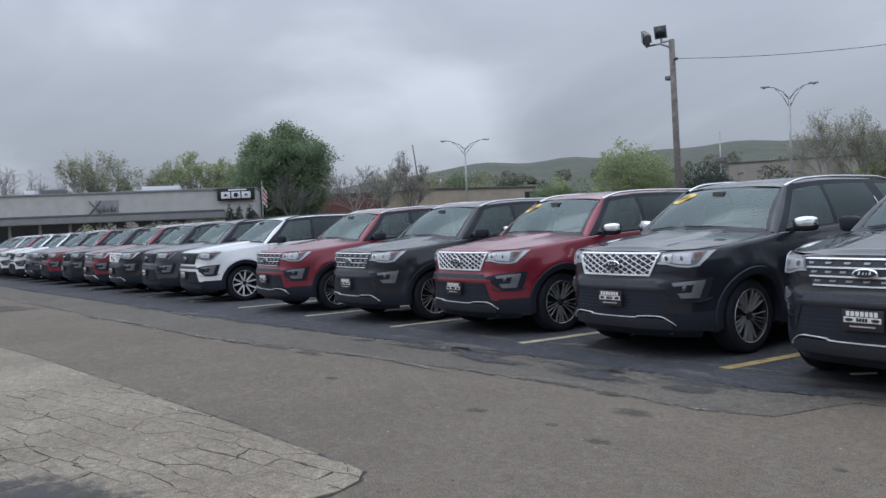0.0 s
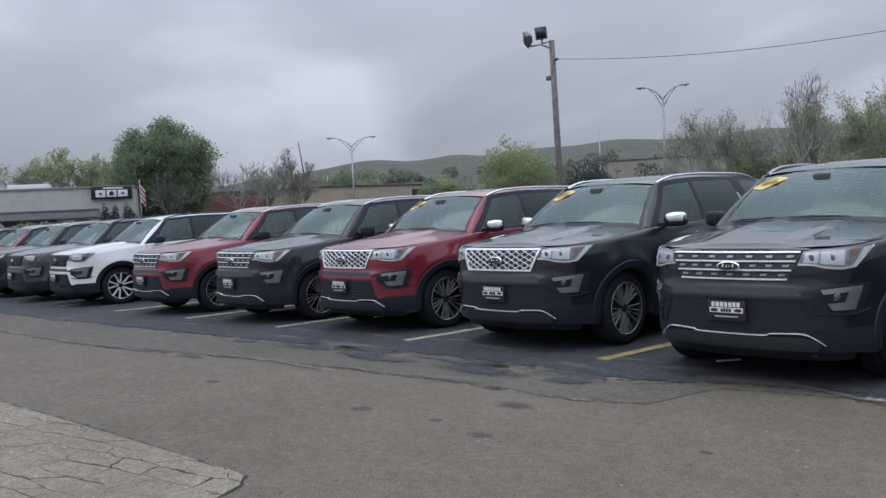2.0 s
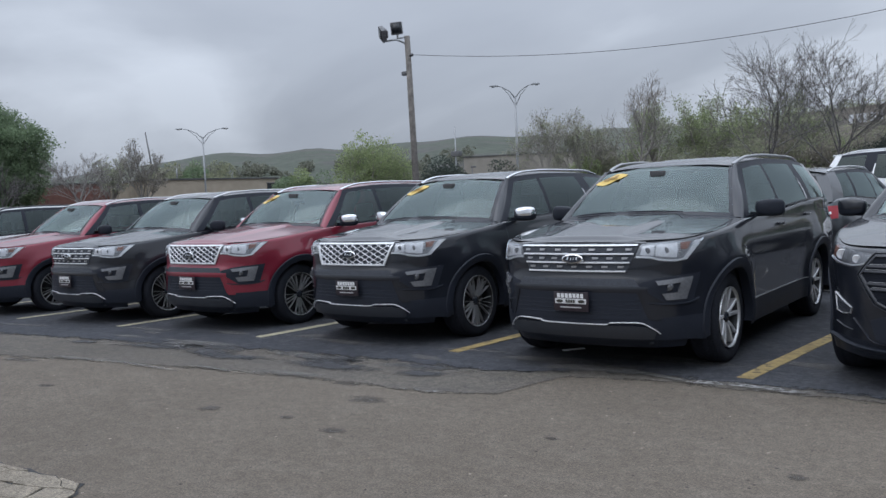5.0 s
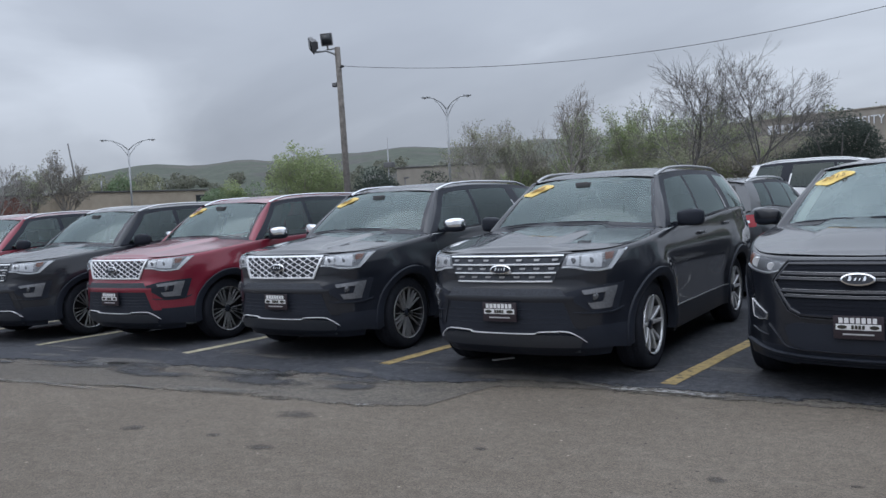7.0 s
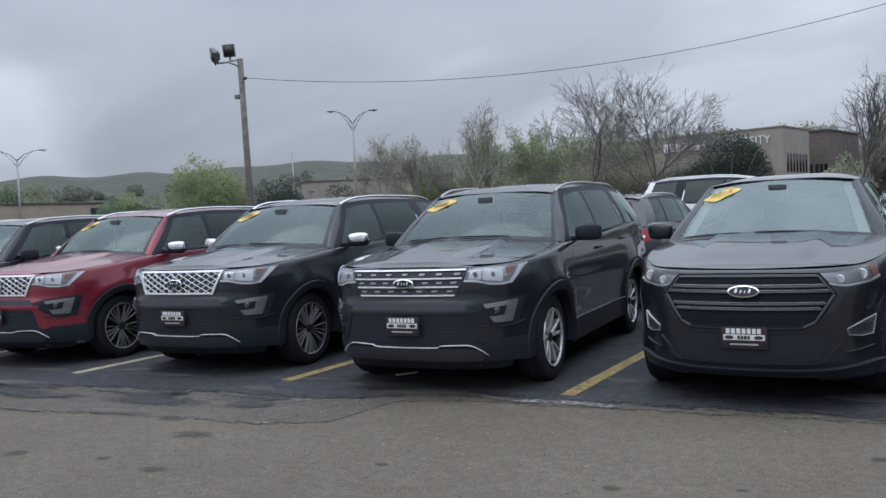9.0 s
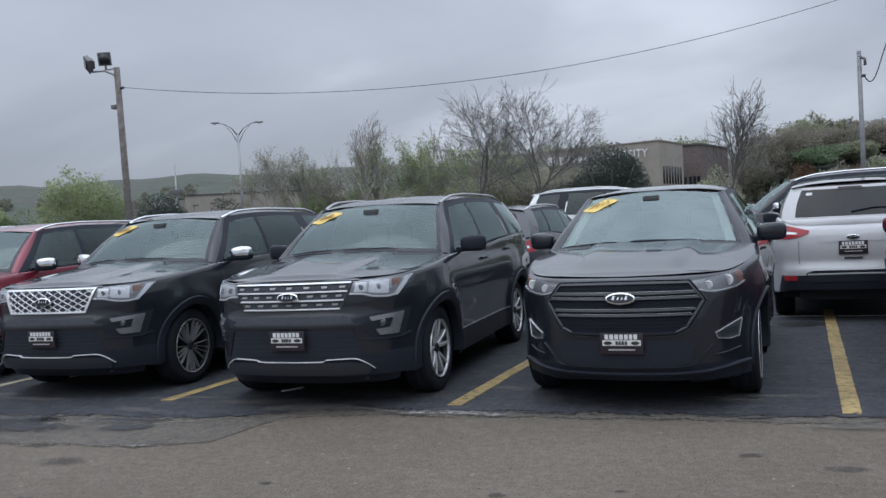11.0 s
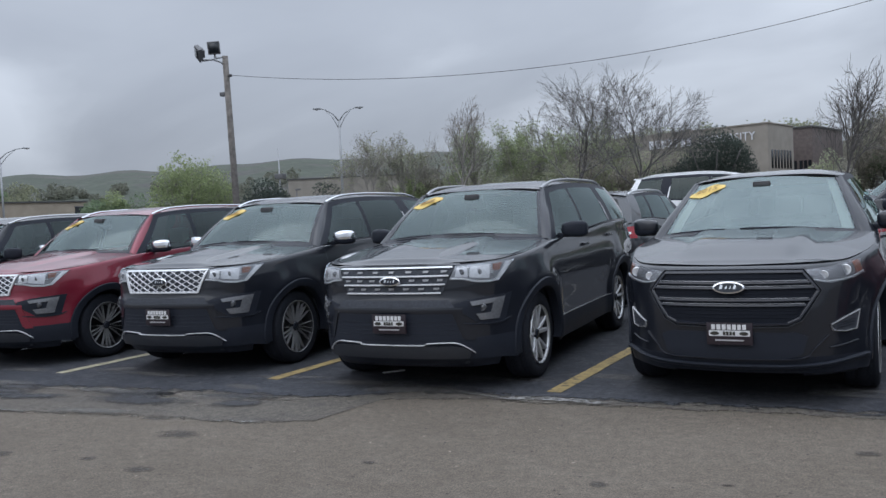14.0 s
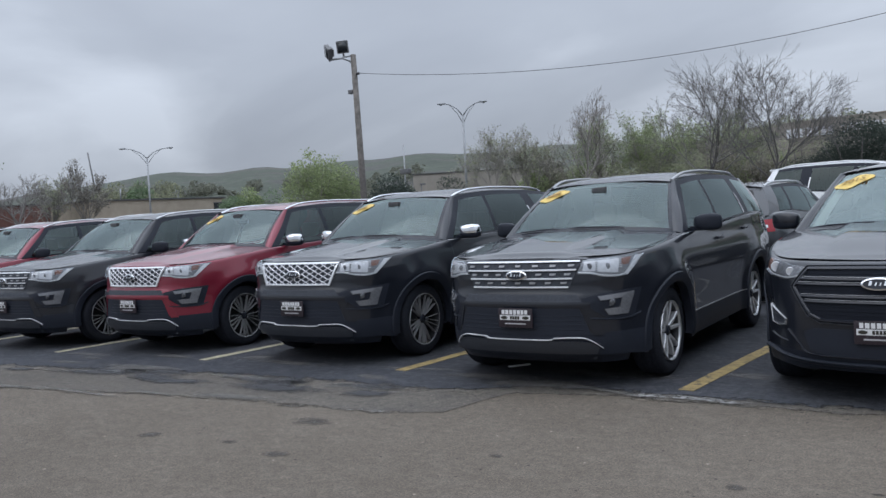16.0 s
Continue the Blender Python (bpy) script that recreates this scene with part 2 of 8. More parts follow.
def tube_data(pts, radii, n=8, caps=True, squash=1.0):
    pts = [Vector(p) for p in pts]
    if isinstance(radii, (int, float)):
        radii = [radii] * len(pts)
    V, F = [], []
    ref = None
    for i, p in enumerate(pts):
        d = (pts[min(i + 1, len(pts) - 1)] - pts[max(i - 1, 0)]).normalized()
        if ref is None:
            ref = Vector((0, 0, 1)) if abs(d.z) < 0.9 else Vector((1, 0, 0))
        a = (ref - d * ref.dot(d)).normalized()
        b = d.cross(a)
        ref = a
        for k in range(n):
            t = 2 * math.pi * k / n
            V.append(tuple(p + a * (math.cos(t) * radii[i] * squash) + b * (math.sin(t) * radii[i])))
    for i in range(len(pts) - 1):
        for k in range(n):
            F.append((i * n + k, i * n + (k + 1) % n, (i + 1) * n + (k + 1) % n, (i + 1) * n + k))
    if caps:
        F.append(tuple(range(n - 1, -1, -1)))
        F.append(tuple(range((len(pts) - 1) * n, len(pts) * n)))
    return V, F


def lathe_data(prof, n=40, axis="x"):
    """Profile of (along, radius) turned about the axis."""
    V, F = [], []
    for a, r in prof:
        for k in range(n):
            t = 2 * math.pi * k / n
            V.append((a, r * math.cos(t), r * math.sin(t)) if axis == "x" else (r * math.cos(t), r * math.sin(t), a))
    for i in range(len(prof) - 1):
        for k in range(n):
            F.append((i * n + k, i * n + (k + 1) % n, (i + 1) * n + (k + 1) % n, (i + 1) * n + k))
    return V, F


def spline(pts, n):
    """Catmull-Rom through pts, n samples, even in length."""
    p = np.asarray(pts, float)
    q = np.vstack([2 * p[0] - p[1], p, 2 * p[-1] - p[-2]])
    out = []
    for i in range(1, len(q) - 2):
        for t in np.linspace(0, 1, 24, endpoint=False):
            a, b, c, d = q[i - 1], q[i], q[i + 1], q[i + 2]
            out.append(0.5 * (2 * b + (c - a) * t + (2 * a - 5 * b + 4 * c - d) * t * t + (3 * b - a - 3 * c + d) * t ** 3))
    out.append(q[-2])
    out = np.array(out)
    s = np.concatenate([[0], np.cumsum(np.linalg.norm(np.diff(out, axis=0), axis=1))])
    u = np.linspace(0, s[-1], n)
    return np.stack([np.interp(u, s, out[:, k]) for k in range(out.shape[1])], 1), u


SLOPES = {}


def tab(table, v):
    """Smooth reading of a table: a monotone cubic through its rows."""
    key = id(table)
    if key not in SLOPES:
        t = np.asarray(table, float)
        x, y = t[:, 0], t[:, 1]
        d = np.diff(y) / np.diff(x)
        m = np.zeros(len(x))
        m[0], m[-1] = d[0], d[-1]
        same = d[:-1] * d[1:] > 0
        m[1:-1][same] = 2 * d[:-1][same] * d[1:][same] / (d[:-1][same] + d[1:][same])
        SLOPES[key] = (table, x, y, m)
    _, x, y, m = SLOPES[key]
    q = np.clip(np.asarray(v, float), x[0], x[-1])
    i = np.clip(np.searchsorted(x, q, side="right") - 1, 0, len(x) - 2)
    h = x[i + 1] - x[i]
    u = (q - x[i]) / h
    return (2 * u ** 3 - 3 * u * u + 1) * y[i] + (u ** 3 - 2 * u * u + u) * h * m[i] + (3 * u * u - 2 * u ** 3) * y[i + 1] + (u ** 3 - u * u) * h * m[i + 1]


def smooth01(v):
    v = np.clip(v, 0, 1)
    return v * v * (3 - 2 * v)


# ---------------------------------------------------------------- vehicle bodies
class Body:
    """Surface of a vehicle: x to its side, y from front (0) to rear, z up."""

    def __init__(self, s):
        self.s = s
        pts, arc = spline(s["outline"], 420)
        self.pts, self.arc, self.len = pts, arc, arc[-1]
        tang = np.gradient(pts, axis=0)
        tang /= np.linalg.norm(tang, axis=1)[:, None]
        self.nrm = np.stack([tang[:, 1], -tang[:, 0]], 1)

    def u_of_x(self, x):
        k = int(np.argmax(self.pts[:, 0]))
        return math.copysign(float(np.interp(abs(x), self.pts[:k, 0], self.arc[:k])), x)

    def u_of_y(self, y):
        return float(np.interp(y, self.pts[:, 1], self.arc))

    def u_rear(self, x):
        h = len(self.arc) // 2
        a, p = self.arc[h:][::-1], self.pts[h:, 0][::-1]
        return math.copysign(float(np.interp(abs(x), p, a)), x)

    def top(self, y):
        return tab(self.s["top"], y)

    def at(self, u, z, off=0.0):
        """The point on the skin at girth u (negative: mirrored), height z, off metres outside it."""
        s = self.s
        a = np.abs(u)
        bx, by = np.interp(a, self.arc, self.pts[:, 0]), np.interp(a, self.arc, self.pts[:, 1])
        nx, ny = np.interp(a, self.arc, self.nrm[:, 0]), np.interp(a, self.arc, self.nrm[:, 1])
        ln = np.hypot(nx, ny)
        nx, ny = nx / ln, ny / ln
        end = np.where(by < s["L"] / 2, tab(s["front_d"], z), tab(s["rear_d"], z))
        d = nx * nx * tab(s["side_d"], z) + ny * ny * end
        # rounded upper edge
        zt = self.top(by)
        r = 0.022 + 0.03 * ny * ny
        h = np.clip((z - (zt - r)) / r, 0, 1)
        d = d + r * (1 - np.sqrt(np.maximum(0, 1 - h * h)))
        # swell over the wheels
        for wy in s["axles"]:
            rr = np.hypot(by - wy, z - 0.40)
            d = d - 0.030 * nx * nx * np.exp(-((rr - 0.47) / 0.10) ** 2)
        x, y = bx - nx * (d - off), by - ny * (d - off)
        return np.stack([np.where(np.asarray(u) < 0, -x, x), y, np.asarray(z) + 0 * x], -1)

    def hood(self, x, y):
        s = self.s
        e, c = self.top(y), tab(s["crown"], y)
        w = tab(s["hood_w"], y)
        t = np.clip(np.abs(x) / w, 0, 1)
        z = e + c * (1 - t ** 2.4)
        rid = smooth01((s["ridge"] + 0.10 * (y - 0.2) / 1.2 + 0.02 - np.abs(x)) / 0.11)
        return z + s["ridge_h"] * rid * smooth01((y - 0.12) / 0.5)

    def patch(self, top, bot, off=0.004, n=14, m=5, skirt=0.03, rear=False):
        """A panel on the skin between two polylines of (x, z), with its edge turned in."""
        tp, bp = np.asarray(top, float), np.asarray(bot, float)

        def even(p):
            s = np.concatenate([[0], np.cumsum(np.linalg.norm(np.diff(p, axis=0), axis=1))])
            t = np.linspace(0, s[-1], n)
            return np.stack([np.interp(t, s, p[:, 0]), np.interp(t, s, p[:, 1])], 1)
        a, b = even(tp), even(bp)
        fx = self.u_rear if rear else self.u_of_x
        rows = []
        for j in range(m):
            p = a + (b - a) * j / (m - 1)
            u = np.array([fx(x) for x in p[:, 0]])
            rows.append(self.at(u, p[:, 1], off))
        P = np.array(rows)
        if skirt:
            uu = [np.array([fx(x) for x in p[:, 0]]) for p in (a, b)]
            P = np.concatenate([[self.at(uu[0], a[:, 1], off - skirt)], P, [self.at(uu[1], b[:, 1], off - skirt)]])
            col = []
            for k in (0, -1):
                c = []
                for j in range(m):
                    p = a[k] + (b[k] - a[k]) * j / (m - 1)
                    c.append(self.at(fx(p[0]), p[1], off - skirt))
                col.append(np.array([c[0], *c, c[-1]]))
            P = np.concatenate([col[0][:, None], P, col[1][:, None]], axis=1)
        return P

    def strip(self, path, h, proud, n=40, rear=False, inset=0.02):
        """A raised moulding that follows (x, z) on the skin; h: its height."""
        p, _ = spline(path, n) if len(path) > 2 else (np.linspace(path[0], path[1], n), 0)
        fx = self.u_rear if rear else self.u_of_x
        u = np.array([fx(x) for x in p[:, 0]])
        prof = [(-0.5, -inset), (-0.5, proud * 0.55), (-0.25, proud), (0.25, proud), (0.5, proud * 0.55), (0.5, -inset)]
        P = np.array([self.at(u, p[:, 1] + a * h, o) for a, o in prof])
        return P


def body_wall(B):
    """Painted skin round the vehicle and the dark cladding along its foot, with wheel openings."""
    s = B.s
    half = np.concatenate([np.linspace(0, B.u_of_y(0.55), 60), np.linspace(B.u_of_y(0.55), B.u_of_y(s["L"] - 0.6), 170)[1:], np.linspace(B.u_of_y(s["L"] - 0.6), B.len, 50)[1:]])
    u = np.concatenate([-half[::-1][:-1], half])
    by = np.interp(np.abs(u), B.arc, B.pts[:, 1])
    ny = np.abs(np.interp(np.abs(u), B.arc, B.nrm[:, 1]))
    foot = tab(s["foot"], by)
    clad = s["clad_side"] + (np.where(by < s["L"] / 2, s["clad_front"], s["clad_rear"]) - s["clad_side"]) * smooth01((ny - 0.25) / 0.35)
    zt = B.top(by)
    rows = [foot, foot + (clad - foot) * 0.35, foot + (clad - foot) * 0.7, clad]
    k0 = len(rows) - 1
    for t in np.linspace(0, 1, 19)[1:]:
        t = 1 - (1 - t) ** 1.5
        rows.append(clad + (zt - clad) * t)
    R, C = len(rows), len(u)
    G = np.array([B.at(u, z) for z in rows])
    # turned-in foot
    inn = G[0].copy()
    inn[:, 0] *= 0.93
    inn[:, 1] = s["L"] / 2 + (inn[:, 1] - s["L"] / 2) * 0.975
    G = np.concatenate([[inn], G])
    k0 += 1
    R += 1
    wr = s["arch_r"]
    flat = G.reshape(-1, 3)
    paintf, cladf = [], []
    drop = np.zeros((R - 1, C - 1), bool)
    for wy in s["axles"]:
        cy, cz = G[:, :, 1], G[:, :, 2]
        inside = (np.hypot(cy - wy, cz - s["hub_z"]) < wr) & (np.abs(G[:, :, 0]) > 0.6)
        drop |= (inside[:-1, :-1] & inside[1:, :-1]) | (inside[:-1, 1:] & inside[1:, 1:]) | (inside[:-1, :-1] & inside[1:, 1:]) | (inside[1:, :-1] & inside[:-1, 1:])
        # draw the rim of the opening out to the circle
        for i, j in np.argwhere(inside):
            a = math.atan2(G[i, j, 2] - s["hub_z"], G[i, j, 1] - wy)
            flat[i * C + j, 1], flat[i * C + j, 2] = wy + wr * math.cos(a), max(s["hub_z"] + wr * math.sin(a), 0.16)
    for i in range(R - 1):
        for j in range(C - 1):
            if drop[i, j]:
                continue
            (cladf if i < k0 else paintf).append((i * C + j, i * C + j + 1, (i + 1) * C + j + 1, (i + 1) * C + j))
    return flat, paintf, cladf


def hood_grid(B):
    s = B.s
    ys = np.concatenate([np.linspace(0.0, 0.5, 26) ** 1.0, np.linspace(0.5, s["cowl"] + 0.14, 22)[1:]])
    rows = []
    u = np.linspace(0, B.u_of_y(s["cowl"] + 0.2), 400)
    by = np.interp(u, B.arc, B.pts[:, 1])
    edge = B.at(u, B.top(by))
    order = np.argsort(edge[:, 1])
    y0 = edge[0, 1]
    for y in y0 + (ys - ys[0]) * (s["cowl"] + 0.14 - y0) / (ys[-1] - ys[0]):
        w = float(np.interp(y, edge[order, 1], edge[order, 0]))
        t = np.linspace(-1, 1, 41)
        x = w * np.sign(t) * np.abs(t) ** 0.9
        z = B.hood(x, np.full_like(x, y))
        ze = B.top(y)
        z = ze + (z - ze) * min(1.0, (y - y0) / 0.10 + 0.0)
        rows.append(np.stack([x, np.full_like(x, y), z], 1))
    return np.array(rows)


def side_pt(B, y, q):
    """On the cabin's side: q 0 at the belt, 1 at the roof's edge."""
    s = B.s
    z0, z1 = B.top(y) - 0.012, tab(s["roof_edge"], y)
    x0, x1 = tab(s["belt_x"], y), tab(s["roof_x"], y)
    x = x0 + (x1 - x0) * q + 0.022 * math.sin(math.pi * q)
    return (x, float(y), float(z0 + (z1 - z0) * q))


def cabin(B):
    """Returns arrays for the cabin: pillars, windows, windscreen, roof, rear window."""
    s = B.s
    kn = s["knots"]  # (low y, high y) of each boundary, front to rear
    qk = [0.0, 0.06, 0.90, 1.0]
    out = {"pillar": [], "dpillar": [], "win": []}

    def yy(p, q):
        i = min(int(p), len(kn) - 2)
        f = p - i
        lo = kn[i][0] + (kn[i + 1][0] - kn[i][0]) * f
        hi = kn[i][1] + (kn[i + 1][1] - kn[i][1]) * f
        return lo + (hi - lo) * q
    for i in range(len(kn) - 1):
        for j in range(3):
            win = (j == 1 and i % 2 == 1)
            n1, n2 = (10 if win else 5), (10 if j == 1 else 2)
            P = np.array([[side_pt(B, yy(i + a, q), q) for a in np.linspace(0, 1, n1)] for q in np.linspace(qk[j], qk[j + 1], n2)])
            (out["win"] if win else out["dpillar"] if i == len(kn) - 2 else out["pillar"]).append(P)
    # windscreen between its lower and upper edges
    xb, xt = s["ws_base_w"], s["ws_top_w"]
    t = np.linspace(-1, 1, 25)
    rows = []
    for q in np.linspace(0, 1, 14):
        x = t * (xb + (xt - xb) * q)
        yb = s["ws_base"][0] + s["ws_wrap"] * t * t
        zb = s["ws_base"][1] - s["ws_drop"] * t * t
        y1 = s["ws_top"][0] + 0.10 * t * t
        z1 = s["ws_top"][1] - 0.035 * t * t
        bow = 0.025 * math.sin(math.pi * q)
        rows.append(np.stack([x, yb + (y1 - yb) * q - bow * 0.5, zb + (z1 - zb) * q + bow], 1))
    W = np.array(rows)
    out["ws"] = W
    ap = []
    for k, q in enumerate(np.linspace(0, 1, 14)):
        a, b = W[k, -1], np.array(side_pt(B, yy(0, q), q))
        mid = (a + b) / 2 + np.array([0.012, -0.012, 0.012])
        ap.append([a, (a + mid) / 2 + np.array([0.003, -0.003, 0.003]), mid, (b + mid) / 2 + np.array([0.003, -0.003, 0.003]), b])
    out["apillar"] = np.array(ap)
    # roof
    y_end = kn[-1][1]
    ys = np.linspace(0, 1, 30)
    rows = []
    for f in ys:
        r = []
        for tt in np.linspace(-1, 1, 23):
            y0 = s["ws_top"][0] + 0.10 * tt * tt - 0.005
            y = y0 + (y_end + s["spoiler"] * (1 - tt * tt * 0.5) - y0) * f
            w = tab(s["roof_x"], y)
            e = tab(s["roof_edge"], y) + 0.004
            c = tab(s["roof_c"], y) - e
            r.append((tt * w, y, e + c * (1 - abs(tt) ** 3.2)))
        rows.append(r)
    out["roof"] = np.array(rows)
    # rear window and its frame
    rows = []
    for q in np.linspace(0, 1, 12):
        p = side_pt(B, yy(len(kn) - 1, q), q)
        r = []
        for tt in np.linspace(-1, 1, 21):
            r.append((tt * p[0], p[1] + s["rear_bow"] * (1 - tt * tt), p[2]))
        rows.append(r)
    out["rear"] = np.array(rows)
    return out


def mirror_x(P):
    Q = np.array(P, float)[:, ::-1].copy()
    Q[..., 0] *= -1
    return Q


def grids_data(grids):
    ch = []
    for P in grids:
        r, c = P.shape[:2]
        ch.append(([tuple(v) for v in P.reshape(-1, 3)], [(i * c + j, i * c + j + 1, (i + 1) * c + j + 1, (i + 1) * c + j) for i in range(r - 1) for j in range(c - 1)]))
    return join_data(ch)


EXPLORER = dict(
    L=5.03, axles=(0.95, 3.815), hub_z=0.378, arch_r=0.432, track=0.835,
    outline=[(0, 0), (0.3, 0.015), (0.5, 0.05), (0.66, 0.12), (0.79, 0.25), (0.88, 0.42), (0.945, 0.62), (0.985, 0.84), (1.0, 1.1), (0.995, 1.6), (0.99, 2.5), (0.99, 3.4), (1.0, 3.9),
             (0.985, 4.35), (0.95, 4.65), (0.88, 4.84), (0.74, 4.95), (0.45, 5.01), (0, 5.03)],
    side_d=[(0.2, 0.055), (0.3, 0.034), (0.40, 0.026), (0.50, 0.030), (0.62, 0.028), (0.74, 0.012), (0.86, 0.0), (0.95, 0.004), (1.05, 0.022), (1.15, 0.050), (1.30, 0.075)],
    front_d=[(0.2, 0.10), (0.30, 0.035), (0.38, 0.008), (0.46, 0.0), (0.60, 0.004), (0.70, 0.002), (0.75, 0.012), (0.80, 0.036), (0.9, 0.042), (1.0, 0.056), (1.06, 0.068), (1.2, 0.09)],
    rear_d=[(0.2, 0.16), (0.35, 0.03), (0.5, 0.0), (0.7, 0.0), (0.78, 0.05), (0.95, 0.05), (1.1, 0.06), (1.3, 0.09)],
    top=[(0, 1.052), (0.3, 1.066), (0.6, 1.092), (0.95, 1.130), (1.3, 1.162), (1.5, 1.178), (2.6, 1.225), (4.0, 1.285), (4.6, 1.28), (5.03, 1.20)],
    crown=[(0, 0.0), (0.07, 0.015), (0.3, 0.046), (0.8, 0.060), (1.3, 0.064), (1.6, 0.064)],
    hood_w=[(0.0, 0.5), (0.2, 0.72), (0.5, 0.88), (1.0, 0.94), (1.6, 0.94)], ridge=0.36, ridge_h=0.022,
    foot=[(0, 0.295), (0.3, 0.285), (0.6, 0.26), (1.5, 0.26), (3.2, 0.27), (4.3, 0.3), (5.03, 0.34)], clad_side=0.475, clad_front=0.47, clad_rear=0.62, cowl=1.30,
    belt_x=[(1.3, 0.918), (2.5, 0.918), (4.0, 0.91), (4.8, 0.86)], roof_x=[(1.9, 0.655), (2.3, 0.685), (3.4, 0.695), (4.5, 0.655), (4.8, 0.63)],
    roof_edge=[(1.9, 1.622), (2.1, 1.668), (2.4, 1.705), (3.0, 1.728), (3.8, 1.724), (4.6, 1.685)], roof_c=[(1.9, 1.682), (2.2, 1.738), (2.8, 1.776), (3.6, 1.774), (4.5, 1.735), (4.9, 1.715)],
    knots=[(1.46, 2.06), (1.60, 2.16), (2.56, 2.60), (2.63, 2.67), (3.62, 3.56), (3.86, 3.80), (4.58, 4.36), (4.80, 4.50)],
    ws_base=(1.275, 1.236), ws_top=(1.915, 1.686), ws_base_w=0.83, ws_top_w=0.640, ws_wrap=0.17, ws_drop=0.045, spoiler=0.16, rear_bow=0.10)

EDGE = dict(EXPLORER)
EDGE.update(
    L=4.78, axles=(0.95, 3.80), track=0.792, arch_r=0.425,
    outline=[(0, 0), (0.3, 0.03), (0.5, 0.085), (0.64, 0.165), (0.76, 0.30), (0.85, 0.48), (0.91, 0.68), (0.945, 0.88), (0.96, 1.12), (0.955, 1.6), (0.95, 2.5), (0.955, 3.3), (0.965, 3.8),
             (0.945, 4.2), (0.90, 4.45), (0.82, 4.62), (0.68, 4.72), (0.4, 4.77), (0, 4.78)],
    front_d=[(0.2, 0.10), (0.28, 0.03), (0.38, 0.0), (0.55, 0.0), (0.66, 0.005), (0.76, 0.02), (0.88, 0.045), (0.97, 0.09), (1.04, 0.15), (1.2, 0.26)],
    top=[(0, 0.985), (0.3, 1.000), (0.6, 1.045), (0.95, 1.095), (1.25, 1.135), (1.45, 1.160), (2.6, 1.215), (3.8, 1.28), (4.4, 1.27), (4.78, 1.18)],
    crown=[(0, 0.0), (0.15, 0.010), (0.5, 0.042), (0.9, 0.062), (1.25, 0.070), (1.6, 0.07)],
    hood_w=[(0.0, 0.45), (0.2, 0.66), (0.5, 0.82), (1.0, 0.90), (1.6, 0.90)], ridge=0.40, ridge_h=0.026,
    foot=[(0, 0.235), (0.6, 0.23), (1.5, 0.24), (3.2, 0.25), (4.1, 0.28), (4.78, 0.32)], clad_side=0.34, clad_front=0.36, clad_rear=0.55, cowl=1.20,
    belt_x=[(1.2, 0.875), (2.5, 0.885), (3.8, 0.86), (4.6, 0.79)], roof_x=[(1.7, 0.60), (2.2, 0.635), (3.2, 0.64), (4.2, 0.59), (4.6, 0.56)],
    roof_edge=[(1.7, 1.58), (2.2, 1.635), (2.8, 1.655), (3.5, 1.64), (4.4, 1.57)], roof_c=[(1.7, 1.63), (2.0, 1.675), (2.6, 1.715), (3.3, 1.70), (4.2, 1.635), (4.7, 1.59)],
    knots=[(1.34, 1.98), (1.48, 2.08), (2.48, 2.52), (2.55, 2.59), (3.50, 3.45), (3.66, 3.58), (4.10, 3.92), (4.55, 4.15)],
    ws_base=(1.13, 1.19), ws_top=(1.87, 1.654), ws_base_w=0.79, ws_top_w=0.585, ws_wrap=0.17, ws_drop=0.045, spoiler=0.22, rear_bow=0.09)

ESCAPE = dict(EDGE)
ESCAPE.update(
    L=4.52, axles=(0.92, 3.61), track=0.79, arch_r=0.405, hub_z=0.352,
    outline=[(0, 0), (0.3, 0.03), (0.5, 0.085), (0.62, 0.165), (0.74, 0.30), (0.82, 0.48), (0.87, 0.68), (0.90, 0.88), (0.92, 1.12), (0.915, 1.6), (0.91, 2.4), (0.915, 3.1), (0.92, 3.5),
             (0.91, 3.95), (0.875, 4.2), (0.80, 4.37), (0.66, 4.46), (0.4, 4.505), (0, 4.52)],
    rear_d=[(0.2, 0.20), (0.32, 0.05), (0.42, 0.0), (0.62, 0.0), (0.68, 0.04), (0.85, 0.035), (1.0, 0.05), (1.15, 0.10), (1.3, 0.14)],
    top=[(0, 0.98), (0.3, 1.00), (0.6, 1.045), (0.95, 1.085), (1.25, 1.12), (1.45, 1.14), (2.6, 1.20), (3.6, 1.25), (4.1, 1.24), (4.52, 1.13)],
    foot=[(0, 0.235), (0.6, 0.23), (1.5, 0.24), (3.2, 0.25), (4.1, 0.32), (4.52, 0.38)], clad_rear=0.55,
    belt_x=[(1.2, 0.84), (2.5, 0.85), (3.6, 0.83), (4.4, 0.77)], roof_x=[(1.7, 0.60), (2.2, 0.64), (3.2, 0.655), (4.0, 0.65), (4.4, 0.64)],
    roof_edge=[(1.7, 1.56), (2.2, 1.615), (2.8, 1.635), (3.4, 1.625), (4.3, 1.575)], roof_c=[(1.7, 1.61), (2.0, 1.655), (2.6, 1.69), (3.3, 1.685), (4.1, 1.64), (4.6, 1.60)],
    knots=[(1.30, 1.94), (1.44, 2.04), (2.40, 2.44), (2.47, 2.51), (3.36, 3.30), (3.46, 3.40), (3.92, 3.78), (4.28, 4.10)], spoiler=0.07, rear_bow=0.10)
BODIES = {"explorer": Body(EXPLORER), "edge": Body(EDGE), "escape": Body(ESCAPE)}


